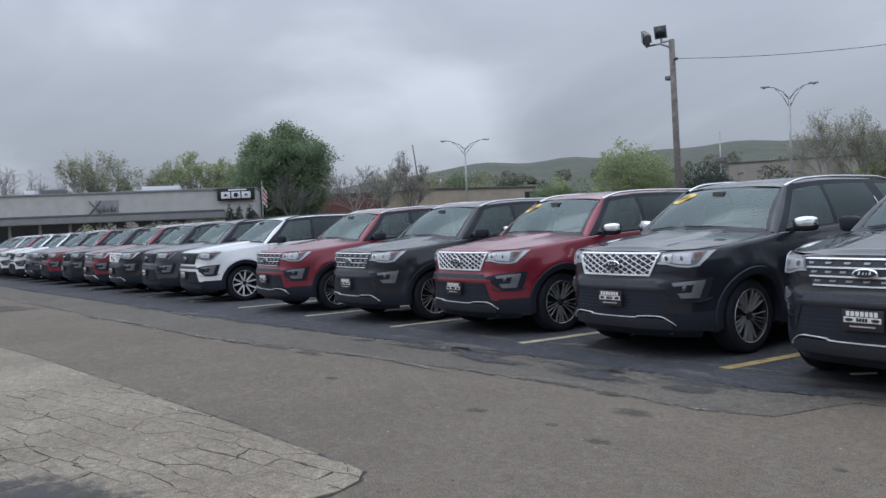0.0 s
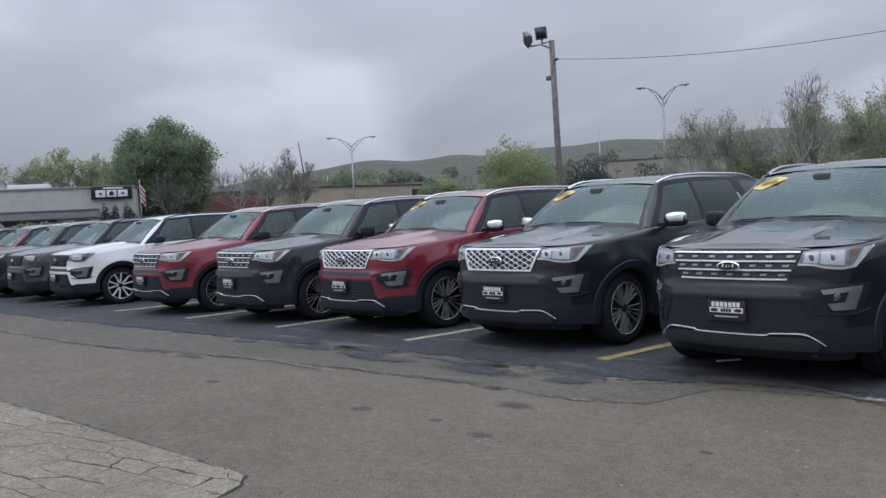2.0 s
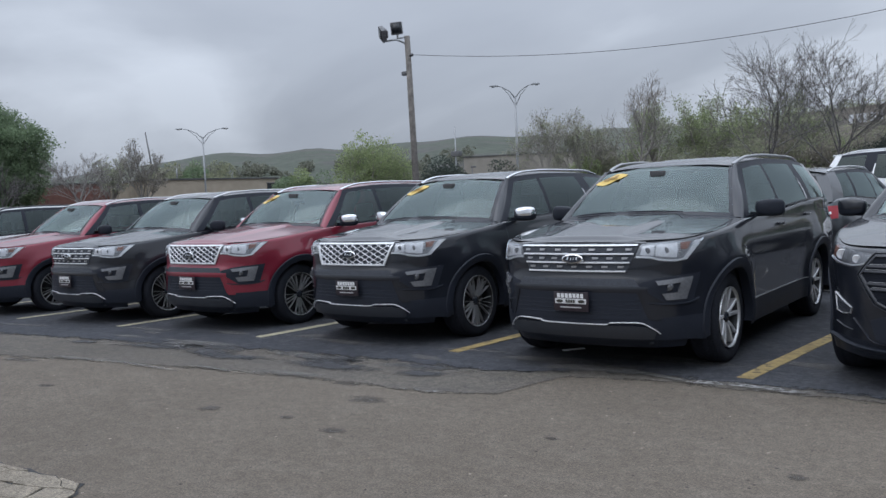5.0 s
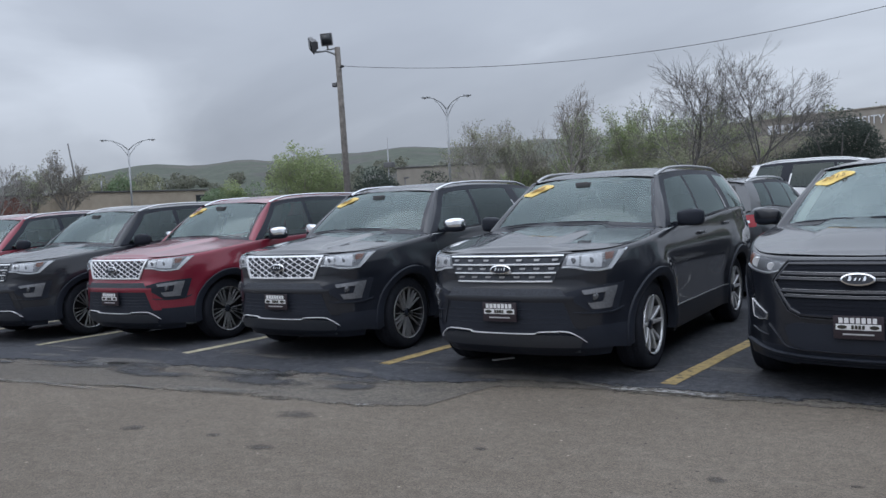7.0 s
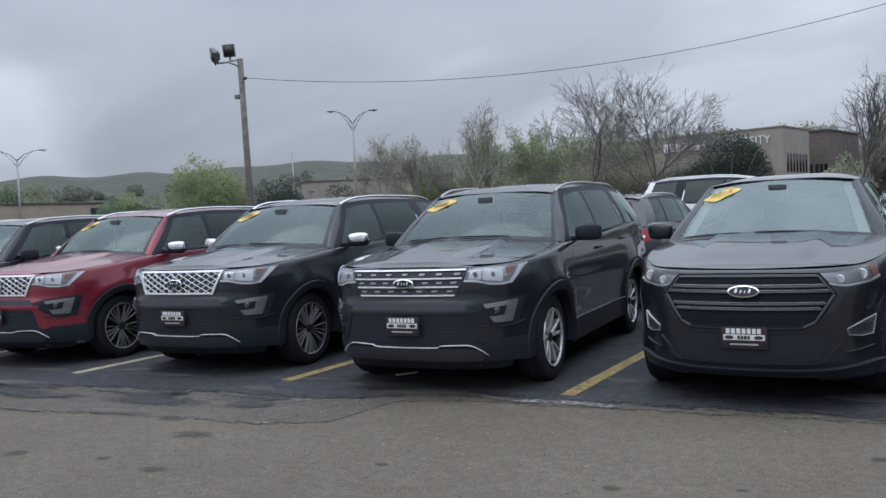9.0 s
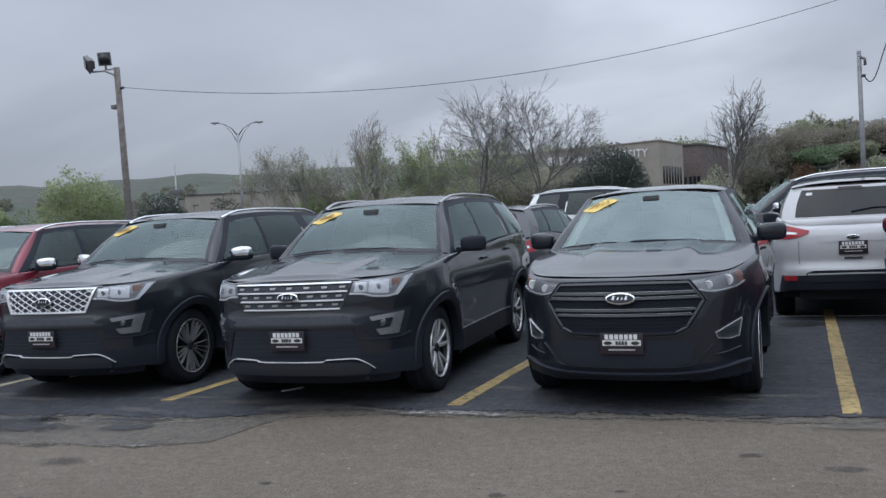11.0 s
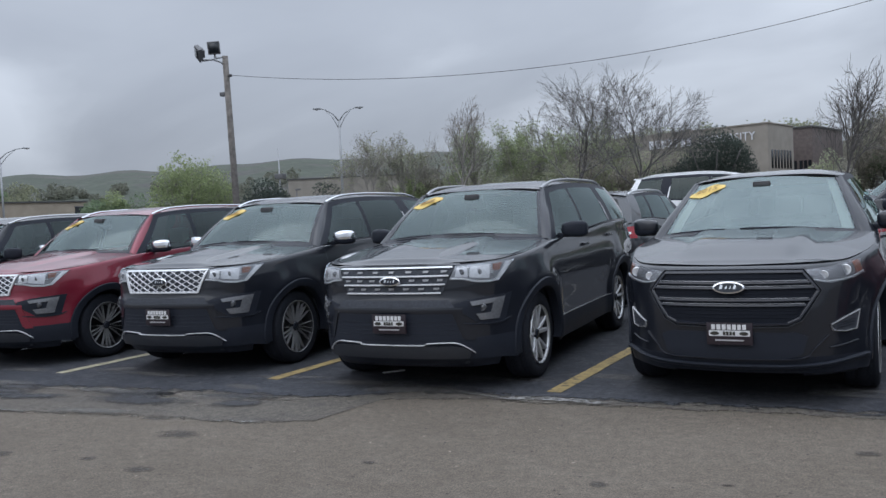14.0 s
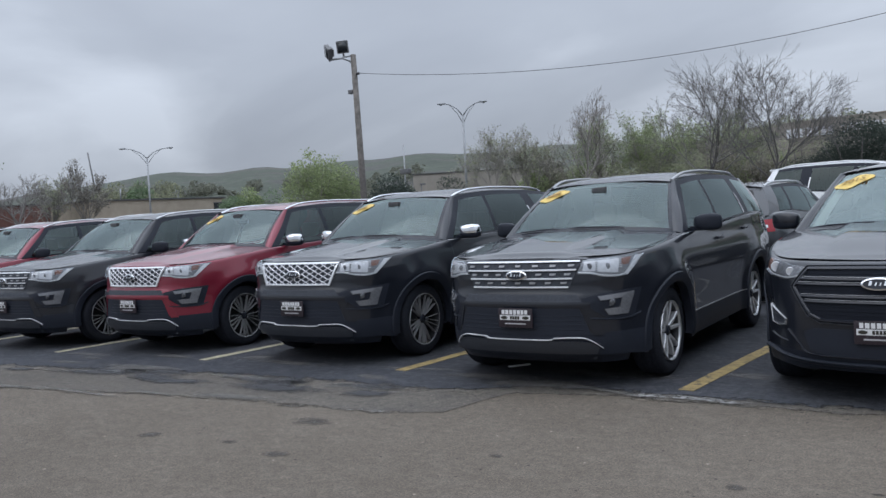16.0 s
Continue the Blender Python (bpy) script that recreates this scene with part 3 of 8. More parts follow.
def outward(P, c=(0, 2.4, 0.8)):
    """Turns a grid so that its faces look away from the vehicle's middle."""
    P = np.asarray(P, float)
    i, j = P.shape[0] // 2, P.shape[1] // 2
    i, j = max(i, 1), max(j, 1)
    n = np.cross(P[i - 1, j] - P[i - 1, j - 1], P[i, j - 1] - P[i - 1, j - 1])
    return P if np.dot(n, P[i, j] - np.array(c)) > 0 else P[:, ::-1]


def ellipse_pts(a, b, n=28):
    return [(a * math.cos(2 * math.pi * k / n), b * math.sin(2 * math.pi * k / n)) for k in range(n)]


def plate_slab(pts, y0, y1):
    """A slab with outline pts (x, z) between y0 and y1."""
    n = len(pts)
    V = [(x, y0, z) for x, z in pts] + [(x, y1, z) for x, z in pts]
    F = [tuple(range(n)), tuple(range(2 * n - 1, n - 1, -1))] + [(k, (k + 1) % n, n + (k + 1) % n, n + k) for k in range(n)]
    return V, F


def rim_meshes(style, R):
    """Tyre, barrel, spokes and cap; the outer face looks to +x."""
    def make_tyre():
        r = R
        prof = [(-0.115, r * 0.69), (-0.125, r * 0.76), (-0.128, r * 0.86), (-0.118, r * 0.95), (-0.095, r * 0.985), (-0.085, r * 0.975), (-0.075, r * 0.985), (-0.05, r * 0.998), (-0.043, r * 0.982), (-0.036, r * 0.998),
                (0.0, r), (0.036, r * 0.998), (0.043, r * 0.982), (0.05, r * 0.998), (0.075, r * 0.985), (0.085, r * 0.975), (0.095, r * 0.985), (0.118, r * 0.95), (0.128, r * 0.86), (0.125, r * 0.76), (0.115, r * 0.69), (0.09, r * 0.66)]
        return mesh_of("tyre", *lathe_data([(a * 0.93, q) for a, q in prof], 48))

    def make_barrel():
        r = R * (0.66 if style == "five" else 0.70)
        prof = [(-0.11, r), (-0.10, r * 0.95), (0.02, r * 0.90), (0.08, r * 0.93), (0.105, r * 0.97), (0.118, r * 0.985), (0.120, r * 1.005), (0.112, r * 1.02)]
        V, F = lathe_data(prof, 48)
        disc = lathe_data([(0.0, 0.02), (0.0, r * 0.9)], 48)
        return mesh_of("barrel", *join_data([(V, F), disc]))

    def spoke(a, r0, r1, w0, w1, x0, x1, d=0.035, skew=0.0):
        V = []
        for r, w, x in ((r0, w0, x0), ((r0 + r1) / 2, (w0 + w1) / 2, (x0 + x1) / 2 + 0.006), (r1, w1, x1)):
            sk = skew * (r - r0) / (r1 - r0)
            for dx, dw in ((-d, -0.5), (-0.006, -0.5), (0, -0.34), (0, 0.34), (-0.006, 0.5), (-d, 0.5)):
                y, z = r, dw * w + sk
                V.append((x + dx, y * math.cos(a) - z * math.sin(a), y * math.sin(a) + z * math.cos(a)))
        F = []
        for i in range(2):
            for k in range(6):
                F.append((i * 6 + k, i * 6 + (k + 1) % 6, (i + 1) * 6 + (k + 1) % 6, (i + 1) * 6 + k))
        F += [tuple(range(6)), tuple(range(17, 11, -1))]
        return V, F

    def make_spokes():
        r = R * (0.66 if style == "five" else 0.70)
        ch = []
        if style == "five":
            for k in range(5):
                for dd in (-0.115, 0.115):
                    ch.append(spoke(2 * math.pi * k / 5 + 0.3 + dd, 0.042, r * 0.99, 0.036, 0.030, 0.080, 0.108, 0.045, dd * 0.30))
        elif style == "multi":
            for k in range(10):
                for dd in (-1, 1):
                    a0 = 2 * math.pi * k / 10 + (0.07 if k % 2 else -0.07)
                    ch.append(spoke(a0 + dd * 0.06, 0.048, r * 0.98, 0.006, 0.0095, 0.085, 0.108, 0.03, dd * 0.022))
        else:
            for k in range(5):
                for dd in (-0.16, 0.16):
                    ch.append(spoke(2 * math.pi * k / 5 + 0.5 + dd, 0.045, r * 0.98, 0.026, 0.034, 0.085, 0.108, 0.04, dd * 0.2))
        return mesh_of("spokes", *join_data(ch), angle=30)

    def make_lip():
        r = R * (0.66 if style == "five" else 0.70)
        w = 0.026 if style == "five" else 0.016
        return mesh_of("rim_lip", *lathe_data([(0.096, r * (0.985 - w)), (0.108, r * (0.99 - w)), (0.119, r * 0.99), (0.121, r * 1.012), (0.112, r * 1.022)], 48), angle=50)

    def make_cap():
        return mesh_of("cap", *lathe_data([(0.06, 0.046), (0.085, 0.046), (0.094, 0.038), (0.098, 0.022), (0.099, 0.001)], 24), angle=40)
    return (cached(("tyre", R), make_tyre), cached(("barrel", style, R), make_barrel), cached(("spokes", style, R), make_spokes), cached(("cap",), make_cap), cached(("lip", style, R), make_lip))


def add_wheels(root, B, style, R, turn=0.0):
    tyre, barrel, spokes, cap, lip = rim_meshes(style, R)
    bright = {"five": ALLOY_SOFT, "multi": ALLOY_GREY, "sport": ALLOY}[style]
    back = {"five": SATIN, "multi": ALLOY_DARK, "sport": ALLOY_DARK}[style]
    for y in B.s["axles"]:
        for sx in (1, -1):
            t = turn if y < 2 else 0
            m = pose(sx * (B.s["track"] - 0.005), y, R, 0, 0, t + (0 if sx > 0 else 180))
            w = part("wheel", cached(("hubdisc", R), lambda: mesh_of("wheel", *lathe_data([(-0.09, 0.02), (-0.09, R * 0.64), (-0.07, R * 0.66), (-0.07, 0.05)], 32))), ALLOY_DARK, root, at=m)
            part("tyre", tyre, RUBBER, w)
            part("rim", barrel, back if style != "five" else ALLOY_DARK, w)
            part("spokes", spokes, bright, w)
            part("rim_lip", lip, bright, w)
            part("hub_cap", cap, BADGE, w)


def add_plate(root, B, z, y, rear=False, dark=True):
    """Dealer's plate: a dark board with its print as plain bars."""
    m = pose(0, y, z, 0, 0, 180 if rear else 0)
    pl = part("plate", cached(("plate",), lambda: mesh_of("plate", *box_data(-0.155, -0.008, -0.078, 0.155, 0.004, 0.078, 0.004), angle=30)), PLATE_DARK if dark else BAR_WHITE, root, "dealer plate on a dark board with print as bars", m)

    def letters():
        ch, x = [], -0.120
        for k, w in enumerate((0.028, 0.030, 0.029, 0.028, 0.028, 0.026, 0.028)):
            ch.append(box_data(x, -0.0125, 0.030, x + w - 0.003, -0.009, 0.066))
            x += w + 0.0065
        return mesh_of("print", *join_data(ch), smooth=False)
    part("print_block", cached(("plate_l",), letters), BAR_WHITE if dark else INK, pl)
    part("print_band", cached(("plate_b",), lambda: mesh_of("band", *box_data(-0.138, -0.0125, -0.016, 0.138, -0.009, 0.024), smooth=False)), BAR_WHITE, pl)

    def ovals():
        ch = []
        for cx in (-0.098, 0.098):
            V, F = plate_slab([(cx + a, 0.004 + b) for a, b in ellipse_pts(0.030, 0.013, 16)], -0.0165, -0.011)
            ch.append((V, F))
        for k in range(4):
            ch.append(box_data(-0.042 + k * 0.022, -0.0165, -0.009, -0.026 + k * 0.022, -0.011, 0.017))
        return mesh_of("ovals", *join_data(ch), smooth=False)
    part("print_mark", cached(("plate_o",), ovals), INK, pl)
    part("print_line", cached(("plate_u",), lambda: mesh_of("line", *box_data(-0.095, -0.0125, -0.050, 0.095, -0.009, -0.040), smooth=False)), SATIN, pl)


def add_badge(root, B, z, y, tilt=0, rear=False, w=0.095):
    m = pose(0, y, z, tilt, 0, 180 if rear else 0)

    def rim():
        o, i = ellipse_pts(w, w * 0.40, 36), ellipse_pts(w * 0.88, w * 0.31, 36)
        V = [(x, -0.012, q) for x, q in o] + [(x, -0.016, q) for x, q in i] + [(x, 0.01, q) for x, q in o]
        F = []
        for k in range(36):
            k2 = (k + 1) % 36
            F += [(k, k2, 36 + k2, 36 + k), (k2, k, 72 + k, 72 + k2)]
        return mesh_of("rim", V, F, angle=40)
    b = part("badge", cached(("badge", w), lambda: mesh_of("badge", *plate_slab(ellipse_pts(w * 0.9, w * 0.33, 36), -0.011, 0.012), angle=40)), BADGE, root, "dark oval badge with a chrome rim", m)
    part("badge_rim", cached(("badge_r", w), rim), CHROME, b)

    for k, (x0, x1, h) in enumerate(((-0.58, -0.36, 0.20), (-0.24, -0.08, 0.10), (0.04, 0.16, 0.10), (0.28, 0.48, 0.19))):
        def mark():
            return mesh_of("mark", *plate_slab([(x0 * w, -0.09 * w), (x1 * w - 0.05 * w, -0.09 * w), (x1 * w, h * w * 0.5), (x1 * w - 0.02 * w, h * w), (x0 * w + 0.08 * w, h * w)], -0.0135, -0.010), smooth=False)
        part("badge_mark", cached(("badge_m", w, k), mark), CHROME, b)


def flip_list(pts):
    return [(-x, z) for x, z in pts][::-1]


def add_front_explorer(root, B, grille, col):
    key = ("ex",)
    G = part("grille", cached(key + ("gb",), lambda: grid_mesh("grille", B.patch([(-0.548, 1.046), (0.548, 1.046)], [(-0.44, 0.818), (0.44, 0.818)], 0.003, 40, 8, 0.03), angle=50)), CAVITY, root,
             {"bar": "grille with four chrome bars", "mesh": "bright chrome mesh grille", "sport": "black mesh grille"}[grille])
    hw = lambda z: 0.44 + (0.548 - 0.44) * (z - 0.818) / 0.228
    if grille == "bar":
        for k, z in enumerate((1.036, 0.968, 0.900, 0.832)):
            w = hw(z) - 0.006
            part("grille_bar", cached(key + ("bar", k), lambda: grid_mesh("bar", B.strip([(-w, z), (w, z)], 0.015, 0.020), angle=50)), ALLOY, G)
        for z, n in ((1.003, 7), (0.934, 8), (0.866, 7)):
            w = hw(z) - 0.06
            for k in range(n):
                x = -w + 2 * w * k / (n - 1)
                if n == 8 and abs(x) < 0.12:
                    continue
                part("grille_tab", cached(key + ("tab", n, k, z), lambda: grid_mesh("tab", B.patch([(x - 0.027, z + 0.009), (x + 0.027, z + 0.009)], [(x - 0.027, z - 0.007), (x + 0.015, z - 0.007)], 0.012, 3, 2, 0.012), angle=40)), ALLOY_MID, G)
    else:
        mat = ALLOY if grille == "mesh" else GLOSS_BLACK
        def lattice():
            ch = []
            for r in range(8):
                z0 = 0.838 + r * 0.0275
                for ph in (0,):
                    pts = []
                    w = hw(z0) - 0.004
                    n = 90
                    for i in range(n):
                        x = -w + 2 * w * i / (n - 1)
                        zz = z0 + 0.0120 * math.sin(2 * math.pi * x / 0.112 + (math.pi if r % 2 else 0))
                        pts.append((x, min(1.044, max(0.822, zz))))
                    p = np.array(pts)
                    u = np.array([B.u_of_x(x) for x in p[:, 0]])
                    prof = [(-0.5, -0.015), (-0.5, 0.008), (0, 0.014), (0.5, 0.008), (0.5, -0.015)]
                    ch.append(np.array([B.at(u, p[:, 1] + a * 0.0100, o) for a, o in prof]))
            return mesh_of("lattice", *grids_data(ch), angle=60)
        part("grille_mesh", cached(key + ("lat",), lattice), mat, G)
        def surround():
            ch = [B.strip([(-0.548, 1.041), (0.548, 1.041)], 0.020, 0.022), B.strip([(-0.44, 0.826), (0.44, 0.826)], 0.020, 0.022)]
            for sx in (1, -1):
                zz = np.linspace(0.818, 1.048, 8)
                prof = [(-0.012, -0.015), (-0.010, 0.020), (0.010, 0.020), (0.012, -0.015)]
                ch.append(np.array([B.at(np.array([B.u_of_x(sx * (hw(z) + a - 0.008)) for z in zz]), zz, o) for a, o in prof]))
            return mesh_of("surround", *grids_data(ch), angle=50)
        part("grille_frame", cached(key + ("sur",), surround), mat, G)
    add_badge(root, B, 0.931, 0.018, -7)
    part("hood_lip", cached(key + ("hlip",), lambda: grid_mesh("hood_lip", B.strip([(-0.60, 1.053), (-0.3, 1.057), (0, 1.058), (0.3, 1.057), (0.60, 1.053)], 0.016, 0.016, 60), angle=50)), col, root)
    def dam():
        u = np.linspace(-B.u_of_x(0.86), B.u_of_x(0.86), 60)
        return mesh_of("air_dam", *grids_data([np.array([B.at(u, np.full(60, z), o) for z, o in ((0.33, -0.05), (0.30, -0.035), (0.215, -0.055), (0.212, -0.10))])]), angle=50)
    part("air_dam", cached(key + ("dam",), dam), PLASTIC, root)
    part("lower_valance", cached(key + ("val",), lambda: grid_mesh("valance", outward(B.patch([(-0.66, 0.385), (-0.50, 0.405), (0.50, 0.405), (0.66, 0.385)], [(-0.64, 0.30), (0.64, 0.30)], 0.012, 40, 5, 0.02)), angle=40)), VALANCE, root)
    # lower openings, slot and skid
    part("upper_slot", cached(key + ("slot",), lambda: grid_mesh("slot", B.patch([(-0.50, 0.775), (0.50, 0.775)], [(-0.55, 0.705), (0.55, 0.705)], 0.004, 30, 3, 0.03), angle=50)), CAVITY, root)
    part("lower_intake", cached(key + ("int",), lambda: grid_mesh("intake", B.patch([(-0.52, 0.665), (0.52, 0.665)], [(-0.60, 0.455), (0.60, 0.455)], 0.004, 34, 6, 0.03), angle=50)), PLASTIC, root)
    for z in (0.50, 0.535, 0.57, 0.605):
        part("intake_slat", cached(key + ("slat", z), lambda: grid_mesh("slat", B.strip([(-0.55, z), (0.55, z)], 0.008, 0.006), angle=50)), PLASTIC, root)
    part("skid_trim", cached(key + ("skid",), lambda: grid_mesh("skid", B.strip([(-0.68, 0.345), (-0.62, 0.395), (-0.55, 0.430), (-0.45, 0.434), (-0.31, 0.428), (-0.27, 0.414), (0, 0.412), (0.27, 0.414), (0.31, 0.428), (0.45, 0.434), (0.55, 0.430), (0.62, 0.395), (0.68, 0.345)], 0.0095, 0.020, 90), angle=50)),
         ALLOY if grille != "sport" else PLASTIC, root, "thin silver trim along the lower bumper" if grille != "sport" else "")
    add_plate(root, B, 0.592, -0.036)
    part("bumper_bar", cached(key + ("bbar",), lambda: grid_mesh("bumper_bar", B.strip([(-0.60, 0.684), (-0.45, 0.690), (0, 0.692), (0.45, 0.690), (0.60, 0.684)], 0.056, 0.005, 60), angle=30)), col, root)
    for sx in (1, -1):
        f = (lambda p: p) if sx > 0 else flip_list
        part("bumper_corner", cached(key + ("bcor", sx), lambda: grid_mesh("bumper_corner", outward(B.patch(f([(0.545, 0.672), (0.600, 0.672)]), f([(0.615, 0.452), (0.690, 0.452)]), 0.007, 6, 6, 0.02)), angle=30)), col, root)
    for sx in (1, -1):
        f = (lambda p: p) if sx > 0 else flip_list
        k = key + (sx,)
        hl_t, hl_b = [(0.560, 1.042), (0.72, 1.050), (0.912, 1.066)], [(0.508, 0.936), (0.62, 0.930), (0.69, 0.910), (0.775, 0.900), (0.828, 0.910)]
        H = part("headlight", cached(k + ("hl",), lambda: grid_mesh("headlight", outward(B.patch(f(hl_t), f(hl_b), 0.003, 22, 8, 0.02)), angle=50)), LAMP_GREY if grille != "sport" else LAMP_DARK, root)
        pods = (((0.572, 1.026), (0.660, 1.032), (0.552, 0.956), (0.652, 0.950)), ((0.676, 1.033), (0.800, 1.042), (0.662, 0.948), (0.786, 0.932)))
        for e, (p0, p1, p2, p3) in enumerate(pods):
            part("projector", cached(k + ("pod", e), lambda: grid_mesh("projector", outward(B.patch(f([p0, p1]), f([p2, p3]), 0.007, 6, 4, 0.01)), angle=50)), LAMP_SILVER, H)
            def eye():
                x, z = sum(q[0] for q in (p0, p1, p2, p3)) / 4, sum(q[1] for q in (p0, p1, p2, p3)) / 4
                c = B.at(B.u_of_x(sx * x), z, 0.008)
                V, F = lathe_data([(0.0, 0.024), (0.005, 0.022), (0.003, 0.017), (0.006, 0.010), (0.007, 0.001)], 18)
                return mesh_of("bulb", [(c[0] + v[1], c[1] - v[0], c[2] + v[2]) for v in V], F)
            part("bulb", cached(k + ("eye", e), eye), LAMP_GREY if e else LAMP_MID, H)
            def ribs():
                return mesh_of("reflector_rib", *grids_data([B.patch(f([(p1[0] - 0.005, p1[1] - 0.006 - 0.014 * q), (p1[0] + 0.010, p1[1] - 0.006 - 0.014 * q)]), f([(p1[0] - 0.007, p1[1] - 0.014 - 0.014 * q), (p1[0] + 0.009, p1[1] - 0.014 - 0.014 * q)]), 0.010, 3, 2, 0.008) for q in range(5)]))
            part("reflector_rib", cached(k + ("rib", e), ribs), ALLOY, H)
        part("amber_marker", cached(k + ("amb",), lambda: grid_mesh("amber", outward(B.patch(f([(0.816, 1.042), (0.860, 1.047)]), f([(0.806, 0.990), (0.842, 0.992)]), 0.007, 6, 4, 0.01)), angle=50)), AMBER, H)
        def pipe():
            p = f([(0.522, 0.944), (0.62, 0.938), (0.69, 0.919), (0.775, 0.909), (0.826, 0.920)])
            q = f([(0.826, 0.920), (0.850, 0.962), (0.876, 1.010), (0.896, 1.050)])
            return mesh_of("pipe", *grids_data([B.strip(p, 0.017, 0.010, 30, inset=0.005), B.patch(f([(0.880, 1.054), (0.905, 1.058)]), f([(0.812, 0.914), (0.832, 0.914)]), 0.011, 3, 12, 0.01)]), angle=50)
        part("light_pipe", cached(k + ("pipe",), pipe), ALLOY if grille != "sport" else LAMP_GREY, H)
        part("lens", cached(k + ("lens",), lambda: grid_mesh("lens", outward(B.patch(f(hl_t), f(hl_b), 0.017, 22, 8, 0.017)), angle=50)), LENS, H)
        fg_t, fg_b = [(0.535, 0.742), (0.68, 0.776), (0.892, 0.800)], [(0.545, 0.700), (0.635, 0.640), (0.715, 0.578), (0.80, 0.566), (0.862, 0.572)]
        K = part("fog_pocket", cached(k + ("fog",), lambda: grid_mesh("fog", outward(B.patch(f(fg_t), f(fg_b), 0.003, 20, 6, 0.03)), angle=50)), PLASTIC, root)
        def cee():
            ch = [B.patch(f([(0.655, 0.756), (0.858, 0.778)]), f([(0.670, 0.722), (0.812, 0.736)]), 0.014, 12, 3, 0.02),
                  B.patch(f([(0.800, 0.740), (0.858, 0.778)]), f([(0.782, 0.640), (0.832, 0.612)]), 0.014, 6, 8, 0.02),
                  B.patch(f([(0.692, 0.655), (0.800, 0.662)]), f([(0.720, 0.604), (0.832, 0.604)]), 0.014, 10, 3, 0.02)]
            return mesh_of("cee", *grids_data(ch), angle=50)
        part("fog_bezel", cached(k + ("cee",), cee), LAMP_MID, K, "silver C-shaped bezel")
        def foglamp():
            c = B.at(B.u_of_x(sx * 0.735), 0.706, 0.004)
            V, F = lathe_data([(-0.02, 0.033), (0.006, 0.033), (0.010, 0.028), (0.004, 0.024), (0.012, 0.001)], 18)
            return mesh_of("foglamp", [(c[0] + v[1], c[1] - v[0], c[2] + v[2]) for v in V], F, angle=50)
        part("fog_lamp", cached(k + ("fl",), foglamp), LAMP_SMOKE, K)
        part("corner_trim", cached(k + ("ct",), lambda: grid_mesh("ct", B.strip(f([(0.60, 0.585), (0.74, 0.570), (0.84, 0.572), (0.885, 0.60)]), 0.012, 0.010, 24), angle=50)), PLASTIC, root)


